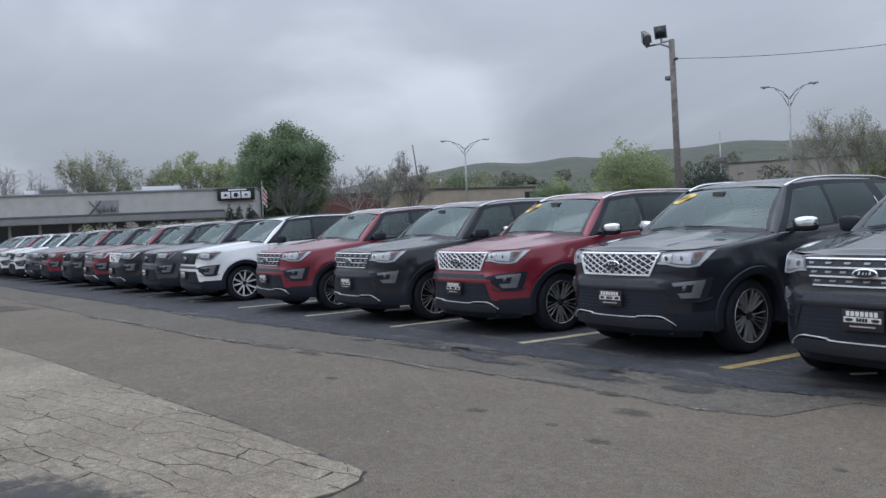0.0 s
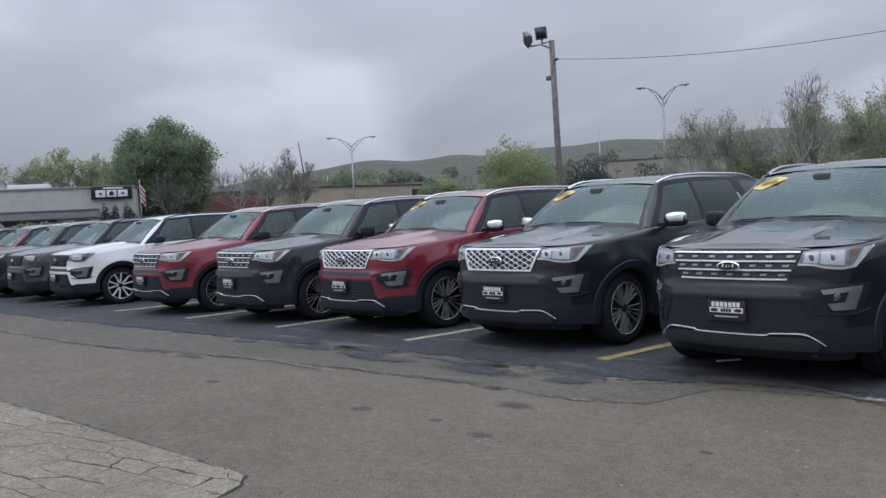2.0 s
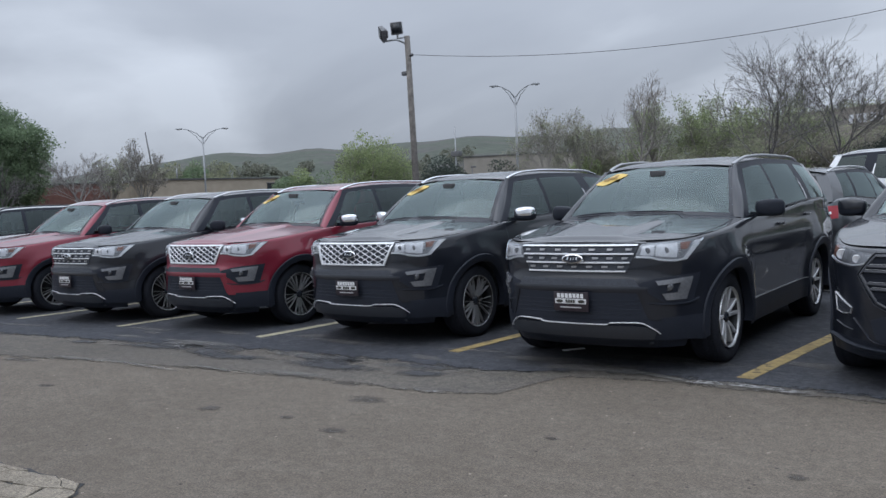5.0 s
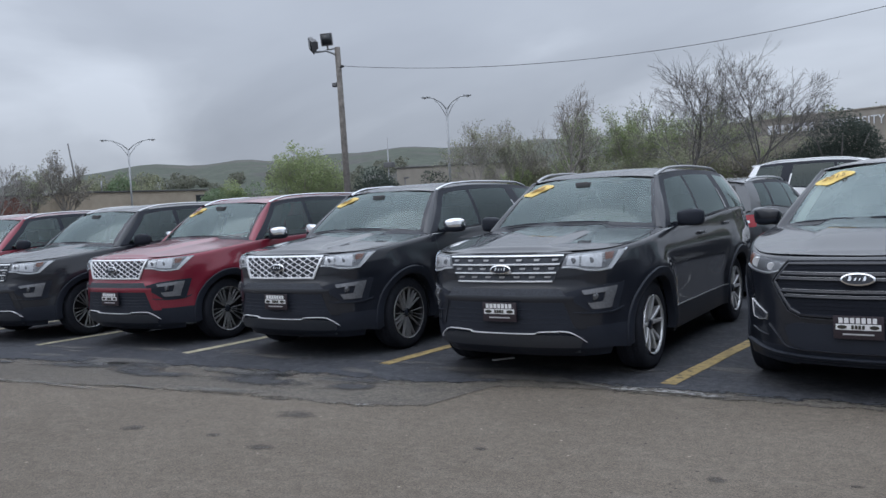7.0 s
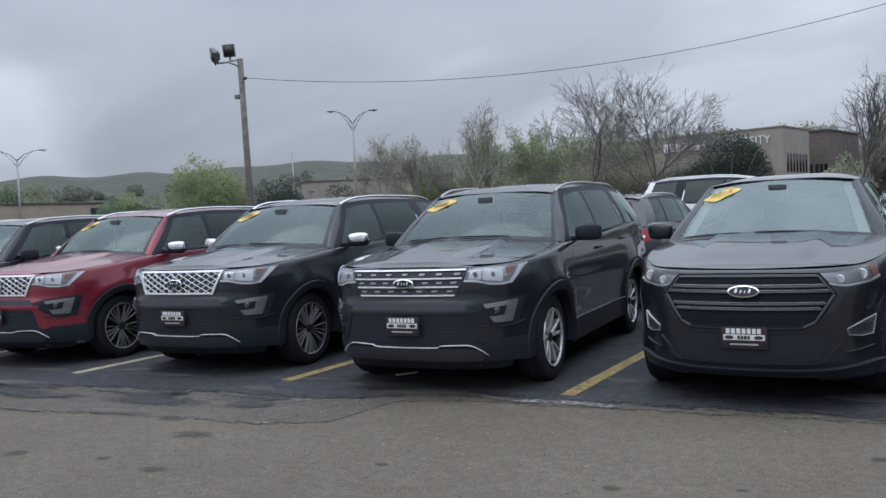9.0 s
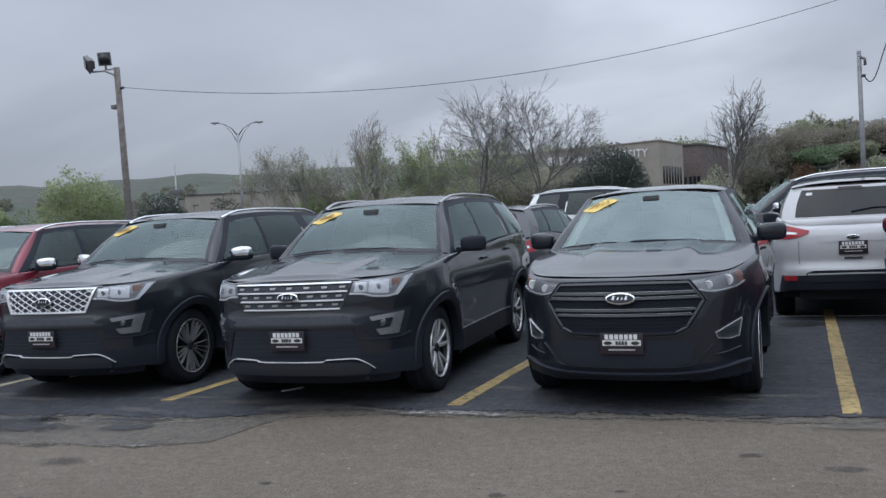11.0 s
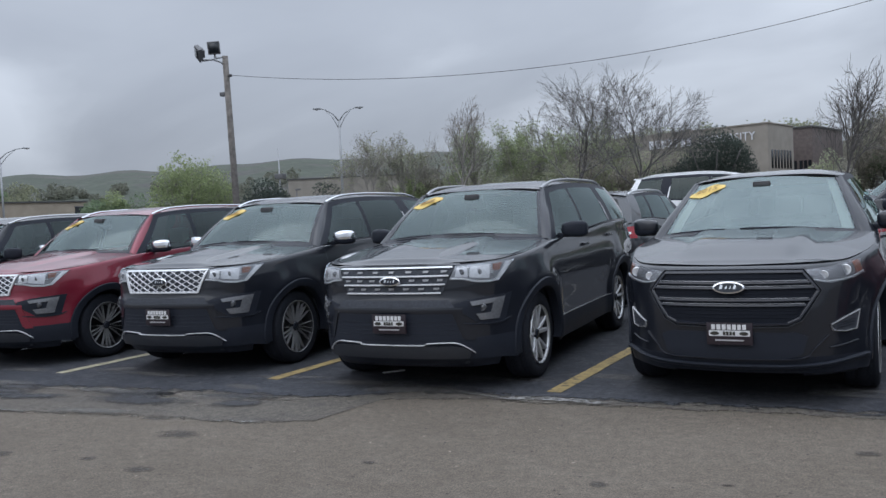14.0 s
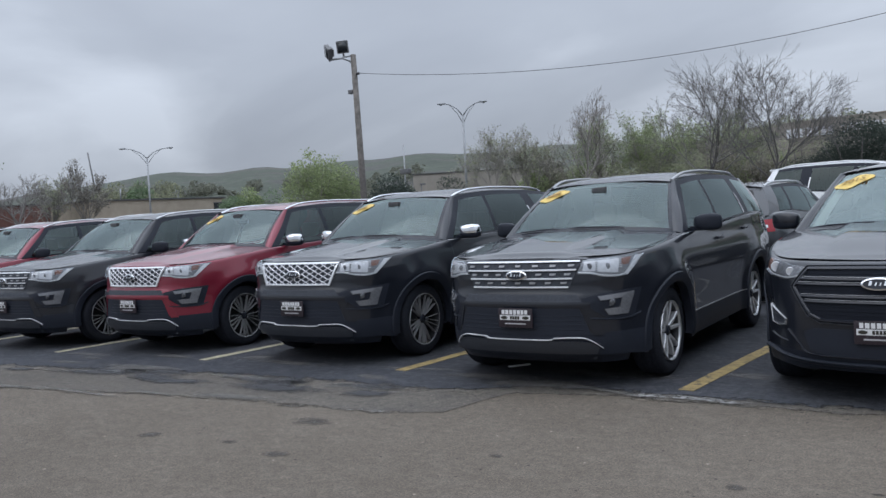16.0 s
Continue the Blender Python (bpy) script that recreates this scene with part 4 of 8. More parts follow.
def add_front_edge(root, B):
    key = ("edge_f",)
    hexp_t, hexp_b = [(-0.568, 0.822), (-0.485, 0.938), (0.485, 0.938), (0.568, 0.822)], [(-0.568, 0.802), (-0.44, 0.628), (-0.37, 0.596), (0.37, 0.596), (0.44, 0.628), (0.568, 0.802)]
    G = part("grille", cached(key + ("g",), lambda: grid_mesh("grille", B.patch(hexp_t, hexp_b, 0.004, 44, 9, 0.04), angle=50)), GRILLE_DARK, root, "wide hexagonal gloss-black grille")
    for k, (z, w) in enumerate(((0.872, 0.525), (0.836, 0.548), (0.752, 0.520), (0.716, 0.492))):
        part("grille_bar", cached(key + ("b", k), lambda: grid_mesh("bar", B.strip([(-w, z), (w, z)], 0.024, 0.018), angle=50)), GLOSS_BLACK, G)
        part("grille_line", cached(key + ("gl", k), lambda: grid_mesh("line", B.strip([(-w + 0.01, z + 0.013), (w - 0.01, z + 0.013)], 0.0045, 0.018), angle=50)), ALLOY_MID, G)
    for k, (z, w) in enumerate(((0.905, 0.50), (0.796, 0.555), (0.682, 0.47), (0.655, 0.455), (0.630, 0.43))):
        part("mesh_slat", cached(key + ("ms", k), lambda: grid_mesh("slat", B.strip([(-w, z), (w, z)], 0.006, 0.006), angle=50)), GRILLE_DARK, G)
    def frame_(off, h, pr):
        def mk():
            zz = [(-0.574 - off, 0.812), (-0.488 - off * 0.6, 0.943 + off), (-0.2, 0.947 + off), (0, 0.948 + off), (0.2, 0.947 + off), (0.488 + off * 0.6, 0.943 + off), (0.574 + off, 0.812)]
            lo = [(-0.574 - off, 0.812), (-0.445 - off, 0.622 - off * 0.5), (-0.375, 0.589 - off), (-0.15, 0.584 - off), (0.15, 0.584 - off), (0.375, 0.589 - off), (0.445 + off, 0.622 - off * 0.5), (0.574 + off, 0.812)]
            ch = []
            for pth in (zz, lo):
                for a, b in zip(pth[:-1], pth[1:]):
                    k = 1.0 + 0.9 * min(1.0, abs(b[1] - a[1]) / max(0.02, abs(b[0] - a[0])))
                    ch.append(B.strip([a, b], h * k, pr, 8))
            return mesh_of("frame", *grids_data(ch), angle=50)
        return mk
    part("grille_frame", cached(key + ("fr",), frame_(0.0, 0.024, 0.018)), GLOSS_BLACK, G)
    part("frame_edge", cached(key + ("fe",), frame_(0.020, 0.007, 0.017)), VALANCE, G)
    add_badge(root, B, 0.842, 0.010, -12, w=0.108)
    add_plate(root, B, 0.522, -0.018)
    part("lower_intake", cached(key + ("int",), lambda: grid_mesh("int", B.patch([(-0.50, 0.50), (-0.42, 0.53), (0.42, 0.53), (0.50, 0.50)], [(-0.46, 0.375), (-0.36, 0.345), (0.36, 0.345), (0.46, 0.375)], 0.004, 40, 6, 0.03), angle=50)), PLASTIC, root)
    part("chevron_crease", cached(key + ("chev",), lambda: grid_mesh("chev", B.strip([(-0.62, 0.50), (-0.54, 0.42), (-0.46, 0.348), (-0.2, 0.340), (0.2, 0.340), (0.46, 0.348), (0.54, 0.42), (0.62, 0.50)], 0.014, 0.016, 60), angle=50)), GLOSS_BLACK, root)
    part("lip", cached(key + ("lip",), lambda: grid_mesh("lip", B.strip([(-0.84, 0.335), (-0.5, 0.292), (0, 0.284), (0.5, 0.292), (0.84, 0.335)], 0.036, 0.030, 60), angle=50)), PLASTIC, root)
    for sx in (1, -1):
        f = (lambda p: p) if sx > 0 else flip_list
        k = key + (sx,)
        t, b = [(0.50, 0.952), (0.62, 0.964), (0.74, 0.985), (0.83, 1.005)], [(0.575, 0.872), (0.65, 0.858), (0.77, 0.880), (0.838, 0.915)]
        H = part("headlight", cached(k + ("hl",), lambda: grid_mesh("headlight", outward(B.patch(f(t), f(b), 0.003, 22, 8, 0.02)), angle=50)), LAMP_MID, root)
        for e, (x, z, r) in enumerate(((0.745, 0.940, 0.038), (0.62, 0.915, 0.030))):
            def eye():
                c = B.at(B.u_of_x(sx * x), z, 0.005)
                V, F = lathe_data([(-0.01, r), (0.004, r), (0.007, r * 0.85), (0.004, r * 0.7), (0.008, 0.001)], 20)
                return mesh_of("bulb", [(c[0] + v[1], c[1] - v[0], c[2] + v[2]) for v in V], F, angle=50)
            part("bulb", cached(k + ("eye", e), eye), LAMP_SILVER, H)
        part("amber_marker", cached(k + ("amb",), lambda: grid_mesh("amber", outward(B.patch(f([(0.79, 0.992), (0.825, 1.0)]), f([(0.80, 0.915), (0.832, 0.925)]), 0.007, 5, 4, 0.01)), angle=50)), AMBER, H)
        part("light_pipe", cached(k + ("pipe",), lambda: grid_mesh("pipe", B.strip(f([(0.55, 0.888), (0.64, 0.872), (0.77, 0.889), (0.836, 0.922)]), 0.011, 0.010, 24, inset=0.005), angle=50)), LAMP_SILVER, H)
        part("lens", cached(k + ("lens",), lambda: grid_mesh("lens", outward(B.patch(f(t), f(b), 0.016, 22, 8, 0.016)), angle=50)), LENS, H)
        tt, tb = [(0.64, 0.570), (0.72, 0.610), (0.815, 0.650)], [(0.655, 0.535), (0.73, 0.520), (0.795, 0.528)]
        K = part("fog_pocket", cached(k + ("fog",), lambda: grid_mesh("fog", outward(B.patch(f(tt), f(tb), 0.004, 16, 5, 0.03)), angle=50)), CAVITY, root)
        def rimf():
            ch = []
            loop = [(0.64, 0.570), (0.72, 0.610), (0.815, 0.650), (0.795, 0.526), (0.73, 0.518), (0.652, 0.534), (0.64, 0.570)]
            loop = [(sx * a, c) for a, c in loop]
            for a, c in zip(loop[:-1], loop[1:]):
                ch.append(B.strip([a, c], 0.009 if abs(a[0] - c[0]) > 0.05 else 0.014, 0.012, 6))
            return mesh_of("rim", *grids_data(ch), angle=50)
        part("fog_bezel", cached(k + ("rim",), rimf), ALLOY_GREY, K, "silver triangular bezel")
        def louvre():
            return mesh_of("louvre", *grids_data([B.strip([(sx * 0.675, z), (sx * (0.785 + (z - 0.54) * 0.15), z + 0.012)], 0.007, 0.010, 6) for z in (0.548, 0.566, 0.584)]), angle=50)
        part("fog_louvre", cached(k + ("lou",), louvre), PLASTIC, K)
        part("corner_slit", cached(k + ("slit",), lambda: grid_mesh("slit", B.strip(f([(0.63, 0.418), (0.72, 0.428), (0.80, 0.446)]), 0.009, 0.010, 16), angle=50)), VALANCE, root)
        def side_dam():
            u = np.linspace(B.u_of_x(0.50), B.u_of_x(0.86), 16) * sx
            return grid_mesh("spats", np.array([B.at(u, np.full(16, z), o) for z, o in ((0.27, -0.03), (0.20, -0.06), (0.198, -0.10))]))
        part("air_spat", cached(k + ("spat",), side_dam), PLASTIC, root)


def add_rear(root, B, kind):
    """Tail lamps, plate, handle and bumper of the rear end."""
    s = B.s
    key = (kind, "rear")
    L = s["L"]
    for sx in (1, -1):
        f = (lambda p: p) if sx > 0 else flip_list
        k = key + (sx,)
        if kind == "escape":
            t, b = [(0.47, 1.075), (0.64, 1.118), (0.80, 1.150), (0.868, 1.152)], [(0.49, 1.035), (0.60, 1.000), (0.73, 0.982), (0.85, 0.985)]
        else:
            t, b = [(0.62, 1.10), (0.75, 1.115), (0.86, 1.12)], [(0.60, 0.98), (0.72, 0.90), (0.86, 0.90)]
        T = part("tail_lamp", cached(k + ("tl",), lambda: grid_mesh("tail", outward(B.patch(f(t), f(b), 0.012, 20, 6, 0.03, rear=True)), angle=50)), TAIL_RED, root)
        part("tail_lamp_clear", cached(k + ("tc",), lambda: grid_mesh("tailc", outward(B.patch(f([(0.62, 1.056), (0.80, 1.078)]), f([(0.62, 1.036), (0.80, 1.043)]), 0.018, 10, 3, 0.012, rear=True)), angle=50)), LAMP_SILVER, T)
        part("rear_reflector", cached(k + ("rr",), lambda: grid_mesh("refl", outward(B.patch(f([(0.62, 0.545), (0.78, 0.545)]), f([(0.62, 0.49), (0.76, 0.49)]), 0.012, 8, 3, 0.02, rear=True)), angle=50)), TAIL_RED, root)
        part("tailgate_seam", cached(k + ("ts",), lambda: grid_mesh("seam", np.array([B.at(np.full(10, B.u_rear(sx * (0.60 + o))), np.linspace(0.68, 0.95, 10), 0.002) for o in (-0.003, 0.003)]))), CAVITY, root)
    part("bumper_insert", cached(key + ("bi",), lambda: grid_mesh("insert", outward(B.patch([(-0.52, 0.575), (-0.44, 0.605), (0.44, 0.605), (0.52, 0.575)], [(-0.50, 0.47), (0.50, 0.47)], 0.012, 30, 5, 0.03, rear=True)), angle=50)), PLASTIC, root)
    part("bumper_trim", cached(key + ("bt",), lambda: grid_mesh("btrim", B.strip([(-0.50, 0.56), (0, 0.565), (0.50, 0.56)], 0.022, 0.018, 40, rear=True), angle=50)), SATIN, root)
    part("liftgate_trim", cached(key + ("lt",), lambda: grid_mesh("ltrim", outward(B.patch([(-0.40, 1.015), (0.40, 1.015)], [(-0.36, 0.935), (0.36, 0.935)], 0.010, 24, 4, 0.02, rear=True)), angle=50)), PAINT_SILVER, root)
    y = float(B.at(0.0 + B.len, 0.86)[1])
    add_plate(root, B, 0.865, y + 0.012, rear=True)
    add_badge(root, B, 0.985, y + 0.012, 0, rear=True, w=0.07)
    part("liftgate_handle", cached(key + ("lh",), lambda: mesh_of("lh", *box_data(-0.10, y - 0.01, 0.735, 0.10, y + 0.016, 0.755, 0.006), angle=40)), CAVITY, root)


def add_mirrors(root, B, cap):
    s = B.s
    y = s["knots"][1][0] + 0.10
    z = float(B.top(y)) + 0.068
    x = float(tab(s["belt_x"], y))

    def shell(k):
        bm = bmesh.new()
        bmesh.ops.create_icosphere(bm, subdivisions=3, radius=1)
        for v in bm.verts:
            c = v.co
            e = 0.52
            q = [math.copysign(abs(t) ** e, t) for t in c]
            px, py, pz = q[0] * 0.118, q[1] * 0.066, q[2] * 0.076
            pz *= (0.86 + 0.14 * (1 - max(0, -q[0])))
            py += 0.05 * max(0, q[0]) + (0 if q[1] < 0 else -0.02)
            v.co = Vector((px, py, pz))
        if k == "cap":
            bmesh.ops.bisect_plane(bm, geom=bm.verts[:] + bm.edges[:] + bm.faces[:], plane_co=(0, 0, -0.018), plane_no=(0, 0, 1), clear_inner=True)
            bmesh.ops.bisect_plane(bm, geom=bm.verts[:] + bm.edges[:] + bm.faces[:], plane_co=(0, 0.03, 0), plane_no=(0, 1, 0), clear_outer=True)
            for v in bm.verts:
                v.co *= 1.03
        me = bpy.data.meshes.new("mirror_" + k)
        bm.to_mesh(me)
        bm.free()
        me.polygons.foreach_set("use_smooth", [True] * len(me.polygons))
        return me
    for sx in (1, -1):
        m = pose(sx * (x + 0.135), y + 0.06, z, 0, 0, 0) @ Matrix.Diagonal((sx, 1, 1, 1))
        M = part("door_mirror", cached(("mirror", "base"), lambda: shell("base")), PLASTIC, root, at=m)
        part("mirror_cap", cached(("mirror", "cap"), lambda: shell("cap")), cap, M, "chrome mirror cap" if cap is CHROME else "")
        part("mirror_arm", cached(("mirror", "arm"), lambda: mesh_of("arm", *box_data(-0.19, -0.03, -0.075, -0.04, 0.03, -0.03, 0.012), angle=40)), PLASTIC, M)


def add_cabin_inside(root, B, kind, seats):
    s = B.s
    y0 = s["ws_base"][0]
    def dash():
        ch = [box_data(-0.74, y0 + 0.10, 0.70, 0.74, y0 + 0.42, 1.10, 0.05), box_data(-0.72, y0 + 0.0, 0.95, 0.72, y0 + 0.3, 1.12, 0.04), box_data(0.22, y0 + 0.28, 1.08, 0.55, y0 + 0.46, 1.16, 0.03)]
        return mesh_of("dash", *join_data(ch), angle=40)
    part("dashboard", cached((kind, "dash"), dash), CABIN, root)
    def wheel_():
        V, F = [], []
        n, m2 = 28, 8
        for i in range(n):
            a = 2 * math.pi * i / n
            for j in range(m2):
                b = 2 * math.pi * j / m2
                r = 0.185 + 0.016 * math.cos(b)
                V.append((r * math.cos(a), 0.016 * math.sin(b), r * math.sin(a)))
        for i in range(n):
            for j in range(m2):
                F.append((i * m2 + j, ((i + 1) % n) * m2 + j, ((i + 1) % n) * m2 + (j + 1) % m2, i * m2 + (j + 1) % m2))
        return mesh_of("steer", *join_data([(V, F), box_data(-0.17, -0.02, -0.04, 0.17, 0.02, 0.04, 0.012)]), angle=40)
    part("steering_wheel", cached(("steer",), wheel_), CABIN, root, at=pose(0.38, y0 + 0.56, 1.07, -22, 0, 0))
    def seat():
        ch = [box_data(-0.25, 0, 0.45, 0.25, 0.52, 0.62, 0.06)]
        V, F = box_data(-0.245, 0.44, 0.52, 0.245, 0.60, 1.16, 0.06)
        V = [(x * (1 - 0.18 * max(0, z - 0.8)), y + (z - 0.52) * 0.30, z) for x, y, z in V]
        ch.append((V, F))
        return mesh_of("seat", *join_data(ch), angle=50)
    def rest():
        V, F = box_data(-0.13, -0.05, 0, 0.13, 0.05, 0.20, 0.045)
        ch = [(V, F), tube_data([(-0.06, 0, -0.08), (-0.06, 0, 0.05)], 0.008, 6), tube_data([(0.06, 0, -0.08), (0.06, 0, 0.05)], 0.008, 6)]
        return mesh_of("headrest", *join_data(ch), angle=50)
    for x, y in ((-0.37, y0 + 0.80), (0.37, y0 + 0.80), (-0.42, y0 + 1.70), (0.0, y0 + 1.70), (0.42, y0 + 1.70)):
        S = part("seat", cached(("seat",), seat), seats, root, at=pose(x, y, 0.08))
        part("headrest", cached(("rest",), rest), seats, S, at=pose(0, 0.73, 1.19))
    part("rear_view_mirror", cached((kind, "rvm"), lambda: mesh_of("rvm", *join_data([box_data(-0.11, s["ws_top"][0] - 0.07, s["ws_top"][1] - 0.19, 0.11, s["ws_top"][0] - 0.03, s["ws_top"][1] - 0.125, 0.012), box_data(-0.075, s["ws_top"][0] - 0.16, s["ws_top"][1] - 0.135, 0.075, s["ws_top"][0] - 0.02, s["ws_top"][1] - 0.045, 0.02)]), angle=40)), CABIN, root)


def make_vehicle(kind, m, col, label, grille="bar", wheels="five", mirror=None, rails=SATIN, seats=SEAT_DARK, sticker="", inside=True, rear=False, group="", front=True):
    """One parked vehicle with all its parts."""
    B = BODIES[kind]
    s = B.s
    root = thing("car", m, label, "car", group)
    def wall_():
        V, pf, cf = body_wall(B)
        return V, pf, cf
    V, pf, cf = cached((kind, "wall"), wall_)
    part("body", cached((kind, "body"), lambda: mesh_of("body", V, pf, angle=40)), col, root)
    part("cladding", cached((kind, "clad"), lambda: mesh_of("cladding", V, cf, angle=40)), PLASTIC, root)
    part("hood", cached((kind, "hood"), lambda: grid_mesh("hood", hood_grid(B))), col, root)
    for sx in (1, -1) if kind == "explorer" else ():
        def gap():
            u = np.linspace(0, B.u_of_y(s["cowl"] + 0.2), 400)
            by = np.interp(u, B.arc, B.pts[:, 1])
            edge = B.at(u, B.top(by))
            o = np.argsort(edge[:, 1])
            rows = [[], []]
            for y in np.linspace(0.42, s["cowl"] + 0.06, 26):
                w = float(np.interp(y, edge[o, 1], edge[o, 0])) - 0.040 - 0.03 * smooth01((y - 0.9) / 0.5)
                for k, d in enumerate((-0.005, 0.004)):
                    rows[k].append((sx * (w + d), y, float(B.hood(np.array([w + d]), np.array([y]))[0]) + 0.003))
            return grid_mesh("hood_gap", outward(np.array(rows)))
        part("hood_gap", cached((kind, "hgap", sx), gap), CAVITY, root)
    C = cached((kind, "cab"), lambda: cabin(B))
    part("roof", cached((kind, "roof"), lambda: grid_mesh("roof", outward(C["roof"]))), col, root)
    hl = np.array(C["roof"])
    def headliner():
        P = hl.copy()
        P[..., 2] -= 0.035
        P[..., 0] *= 0.97
        return grid_mesh("headliner", P)
    part("headliner", cached((kind, "headl"), headliner), HEADLINER, root)
    for sx in (1, -1):
        f = (lambda P: P) if sx > 0 else mirror_x
        part("window_frame", cached((kind, "pil", sx), lambda: mesh_of("pillars", *grids_data([f(P) for P in C["pillar"]]))), PLASTIC, root)
        part("rear_pillar", cached((kind, "dpil", sx), lambda: mesh_of("dpillar", *grids_data([f(P) for P in C["dpillar"]]))), col, root)
        part("a_pillar", cached((kind, "ap", sx), lambda: grid_mesh("apillar", outward(f(C["apillar"])))), col, root)
        for k, P in enumerate(C["win"]):
            w = part("side_window", cached((kind, "win", sx, k), lambda: grid_mesh("win", outward(f(P)))), SIDE_GLASS if k == 0 else PRIVACY, root)
        if kind == "explorer":
            def sliver():
                rows = []
                for o in (0.0, 0.034):
                    rows.append([np.array(side_pt(B, 3.640 - 0.10 * q + o * (1 - 0.6 * q), q)) + np.array([0.006, 0, 0]) for q in np.linspace(0.08, 0.56, 8)])
                return grid_mesh("pillar_trim", outward(f(np.array(rows))))
            part("pillar_trim", cached((kind, "sliver", sx), sliver), ALLOY, root)
        # belt moulding
        def belt():
            ys = np.linspace(s["knots"][0][0] + 0.05, s["knots"][-2][0], 30)
            pts = [np.array(side_pt(B, y, 0.03)) + np.array([0.006, 0, 0]) for y in ys]
            return grid_mesh("belt", f(np.array([[p + np.array([0, 0, a]) for p in pts] for a in (-0.010, 0.010)])))
        part("belt_trim", cached((kind, "belt", sx), belt), CHROME if mirror is CHROME else GLOSS_BLACK, root)
        # arches, sill strip, seams, handles
        arch_w = 0.072 if kind == "explorer" else 0.034
        for wy in s["axles"]:
            def arch():
                a = np.radians(np.linspace(-12, 192, 44))
                rows = []
                for r, o in ((s["arch_r"] - 0.014, -0.06), (s["arch_r"] - 0.014, 0.012), (s["arch_r"] + 0.012, 0.017), (s["arch_r"] + arch_w - 0.012, 0.014), (s["arch_r"] + arch_w, -0.01)):
                    yy, zz = wy + r * np.cos(a), s["hub_z"] + r * np.sin(a)
                    u = np.interp(yy, B.pts[:, 1], B.arc)
                    rows.append(B.at(sx * u, np.maximum(zz, 0.22), o))
                return grid_mesh("arch", np.array(rows), angle=50)
            part("wheel_arch", cached((kind, "arch", sx, wy), arch), PLASTIC, root)
            def well():
                a = np.radians(np.linspace(-14, 194, 30))
                rows = [[(sx * ({"explorer": 0.90, "edge": 0.85, "escape": 0.81}[kind] - d), wy + r * math.cos(t), s["hub_z"] + r * math.sin(t)) for t in a] for d, r in ((0.0, s["arch_r"] + 0.01), (0.30, s["arch_r"] + 0.01), (0.30, 0.05))]
                return grid_mesh("well", np.array(rows), angle=40)
            part("wheel_well", cached((kind, "well", sx, wy), well), CAVITY, root)
        def strip_y(y_a, y_b, z_a, z_b, h, pr):
            ys = np.linspace(y_a, y_b, 24)
            zz = np.linspace(z_a, z_b, 24)
            u = sx * np.interp(ys, B.pts[:, 1], B.arc)
            return np.array([B.at(u, zz + a * h, o) for a, o in ((-0.5, -0.01), (-0.4, pr), (0.4, pr), (0.5, -0.01))])
        part("sill_trim", cached((kind, "sill", sx), lambda: grid_mesh("sill", strip_y(1.48, s["axles"][1] - 0.50, 0.470, 0.476, 0.010, 0.008), angle=40)), ALLOY_MID if kind == "explorer" else PLASTIC, root)
        for e, (y, z0) in enumerate(((s["knots"][0][0] + 0.06, 0.42), (s["knots"][2][0] + 0.04, 0.42), (s["knots"][4][0] + 0.06, 0.62))):
            def seam():
                zz = np.linspace(z0, float(B.top(y)) - 0.01, 14)
                u = sx * B.u_of_y(y)
                return grid_mesh("seam", np.array([B.at(np.full(14, u + o), zz, 0.0015) for o in (-0.0035, 0.0035)]))
            part("door_gap", cached((kind, "seam", sx, e), seam), CAVITY, root)
        for y in (s["knots"][2][0] - 0.14, s["knots"][4][0] - 0.18):
            def handle():
                z = float(B.top(y)) - 0.13
                p = B.at(sx * B.u_of_y(y), z, 0.0)
                return mesh_of("handle", *box_data(p[0] - 0.012, y - 0.10, z - 0.013, p[0] + 0.030 * sx, y + 0.10, z + 0.013, 0.008), angle=40)
            part("door_handle", cached((kind, "handle", sx, round(y, 2)), handle), CHROME if mirror is CHROME else col, root)
        if rails is not None:
            def rail():
                ya, yb = s["ws_top"][0] + 0.14, s["knots"][-1][1] - 0.16
                pts = []
                for t in np.linspace(0, 1, 22):
                    y = ya + (yb - ya) * t
                    lift = 0.034 * min(1, min(t, 1 - t) / 0.13) ** 0.7 - 0.004
                    x = tab(s["roof_x"], y) - 0.035
                    pts.append((sx * x, y, tab(s["roof_edge"], y) + 0.012 + lift))
                ch = [tube_data(pts, 0.019, 8, squash=0.75)]
                return mesh_of("rail", *join_data(ch), angle=60)
            part("roof_rail", cached((kind, "rail", sx), rail), rails, root)
    W = C["ws"]
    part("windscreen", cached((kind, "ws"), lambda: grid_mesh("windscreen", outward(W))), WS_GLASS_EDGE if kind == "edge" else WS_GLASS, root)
    def frit():
        P = W.copy()
        n = np.array([0, -0.5, 0.85]) * 0.003
        ch = [P[0:2] + n, P[-2:] + n * 0.8]
        a = P[:, :2].copy()
        a[:, 1] = a[:, 0] + (a[:, 1] - a[:, 0]) * 0.45
        b = P[:, -2:].copy()
        b[:, 0] = b[:, 1] + (b[:, 0] - b[:, 1]) * 0.45
        ch[0] = ch[0].copy()
        ch[0][1] = ch[0][0] + (ch[0][1] - ch[0][0]) * 0.7
        ch[1] = ch[1].copy()
        ch[1][0] = ch[1][1] + (ch[1][0] - ch[1][1]) * 0.2
        return mesh_of("frit", *grids_data([outward(c) for c in ch] + [outward(a + n), outward(b + n)]))
    part("windscreen_border", cached((kind, "frit"), frit), GLOSS_BLACK, root)
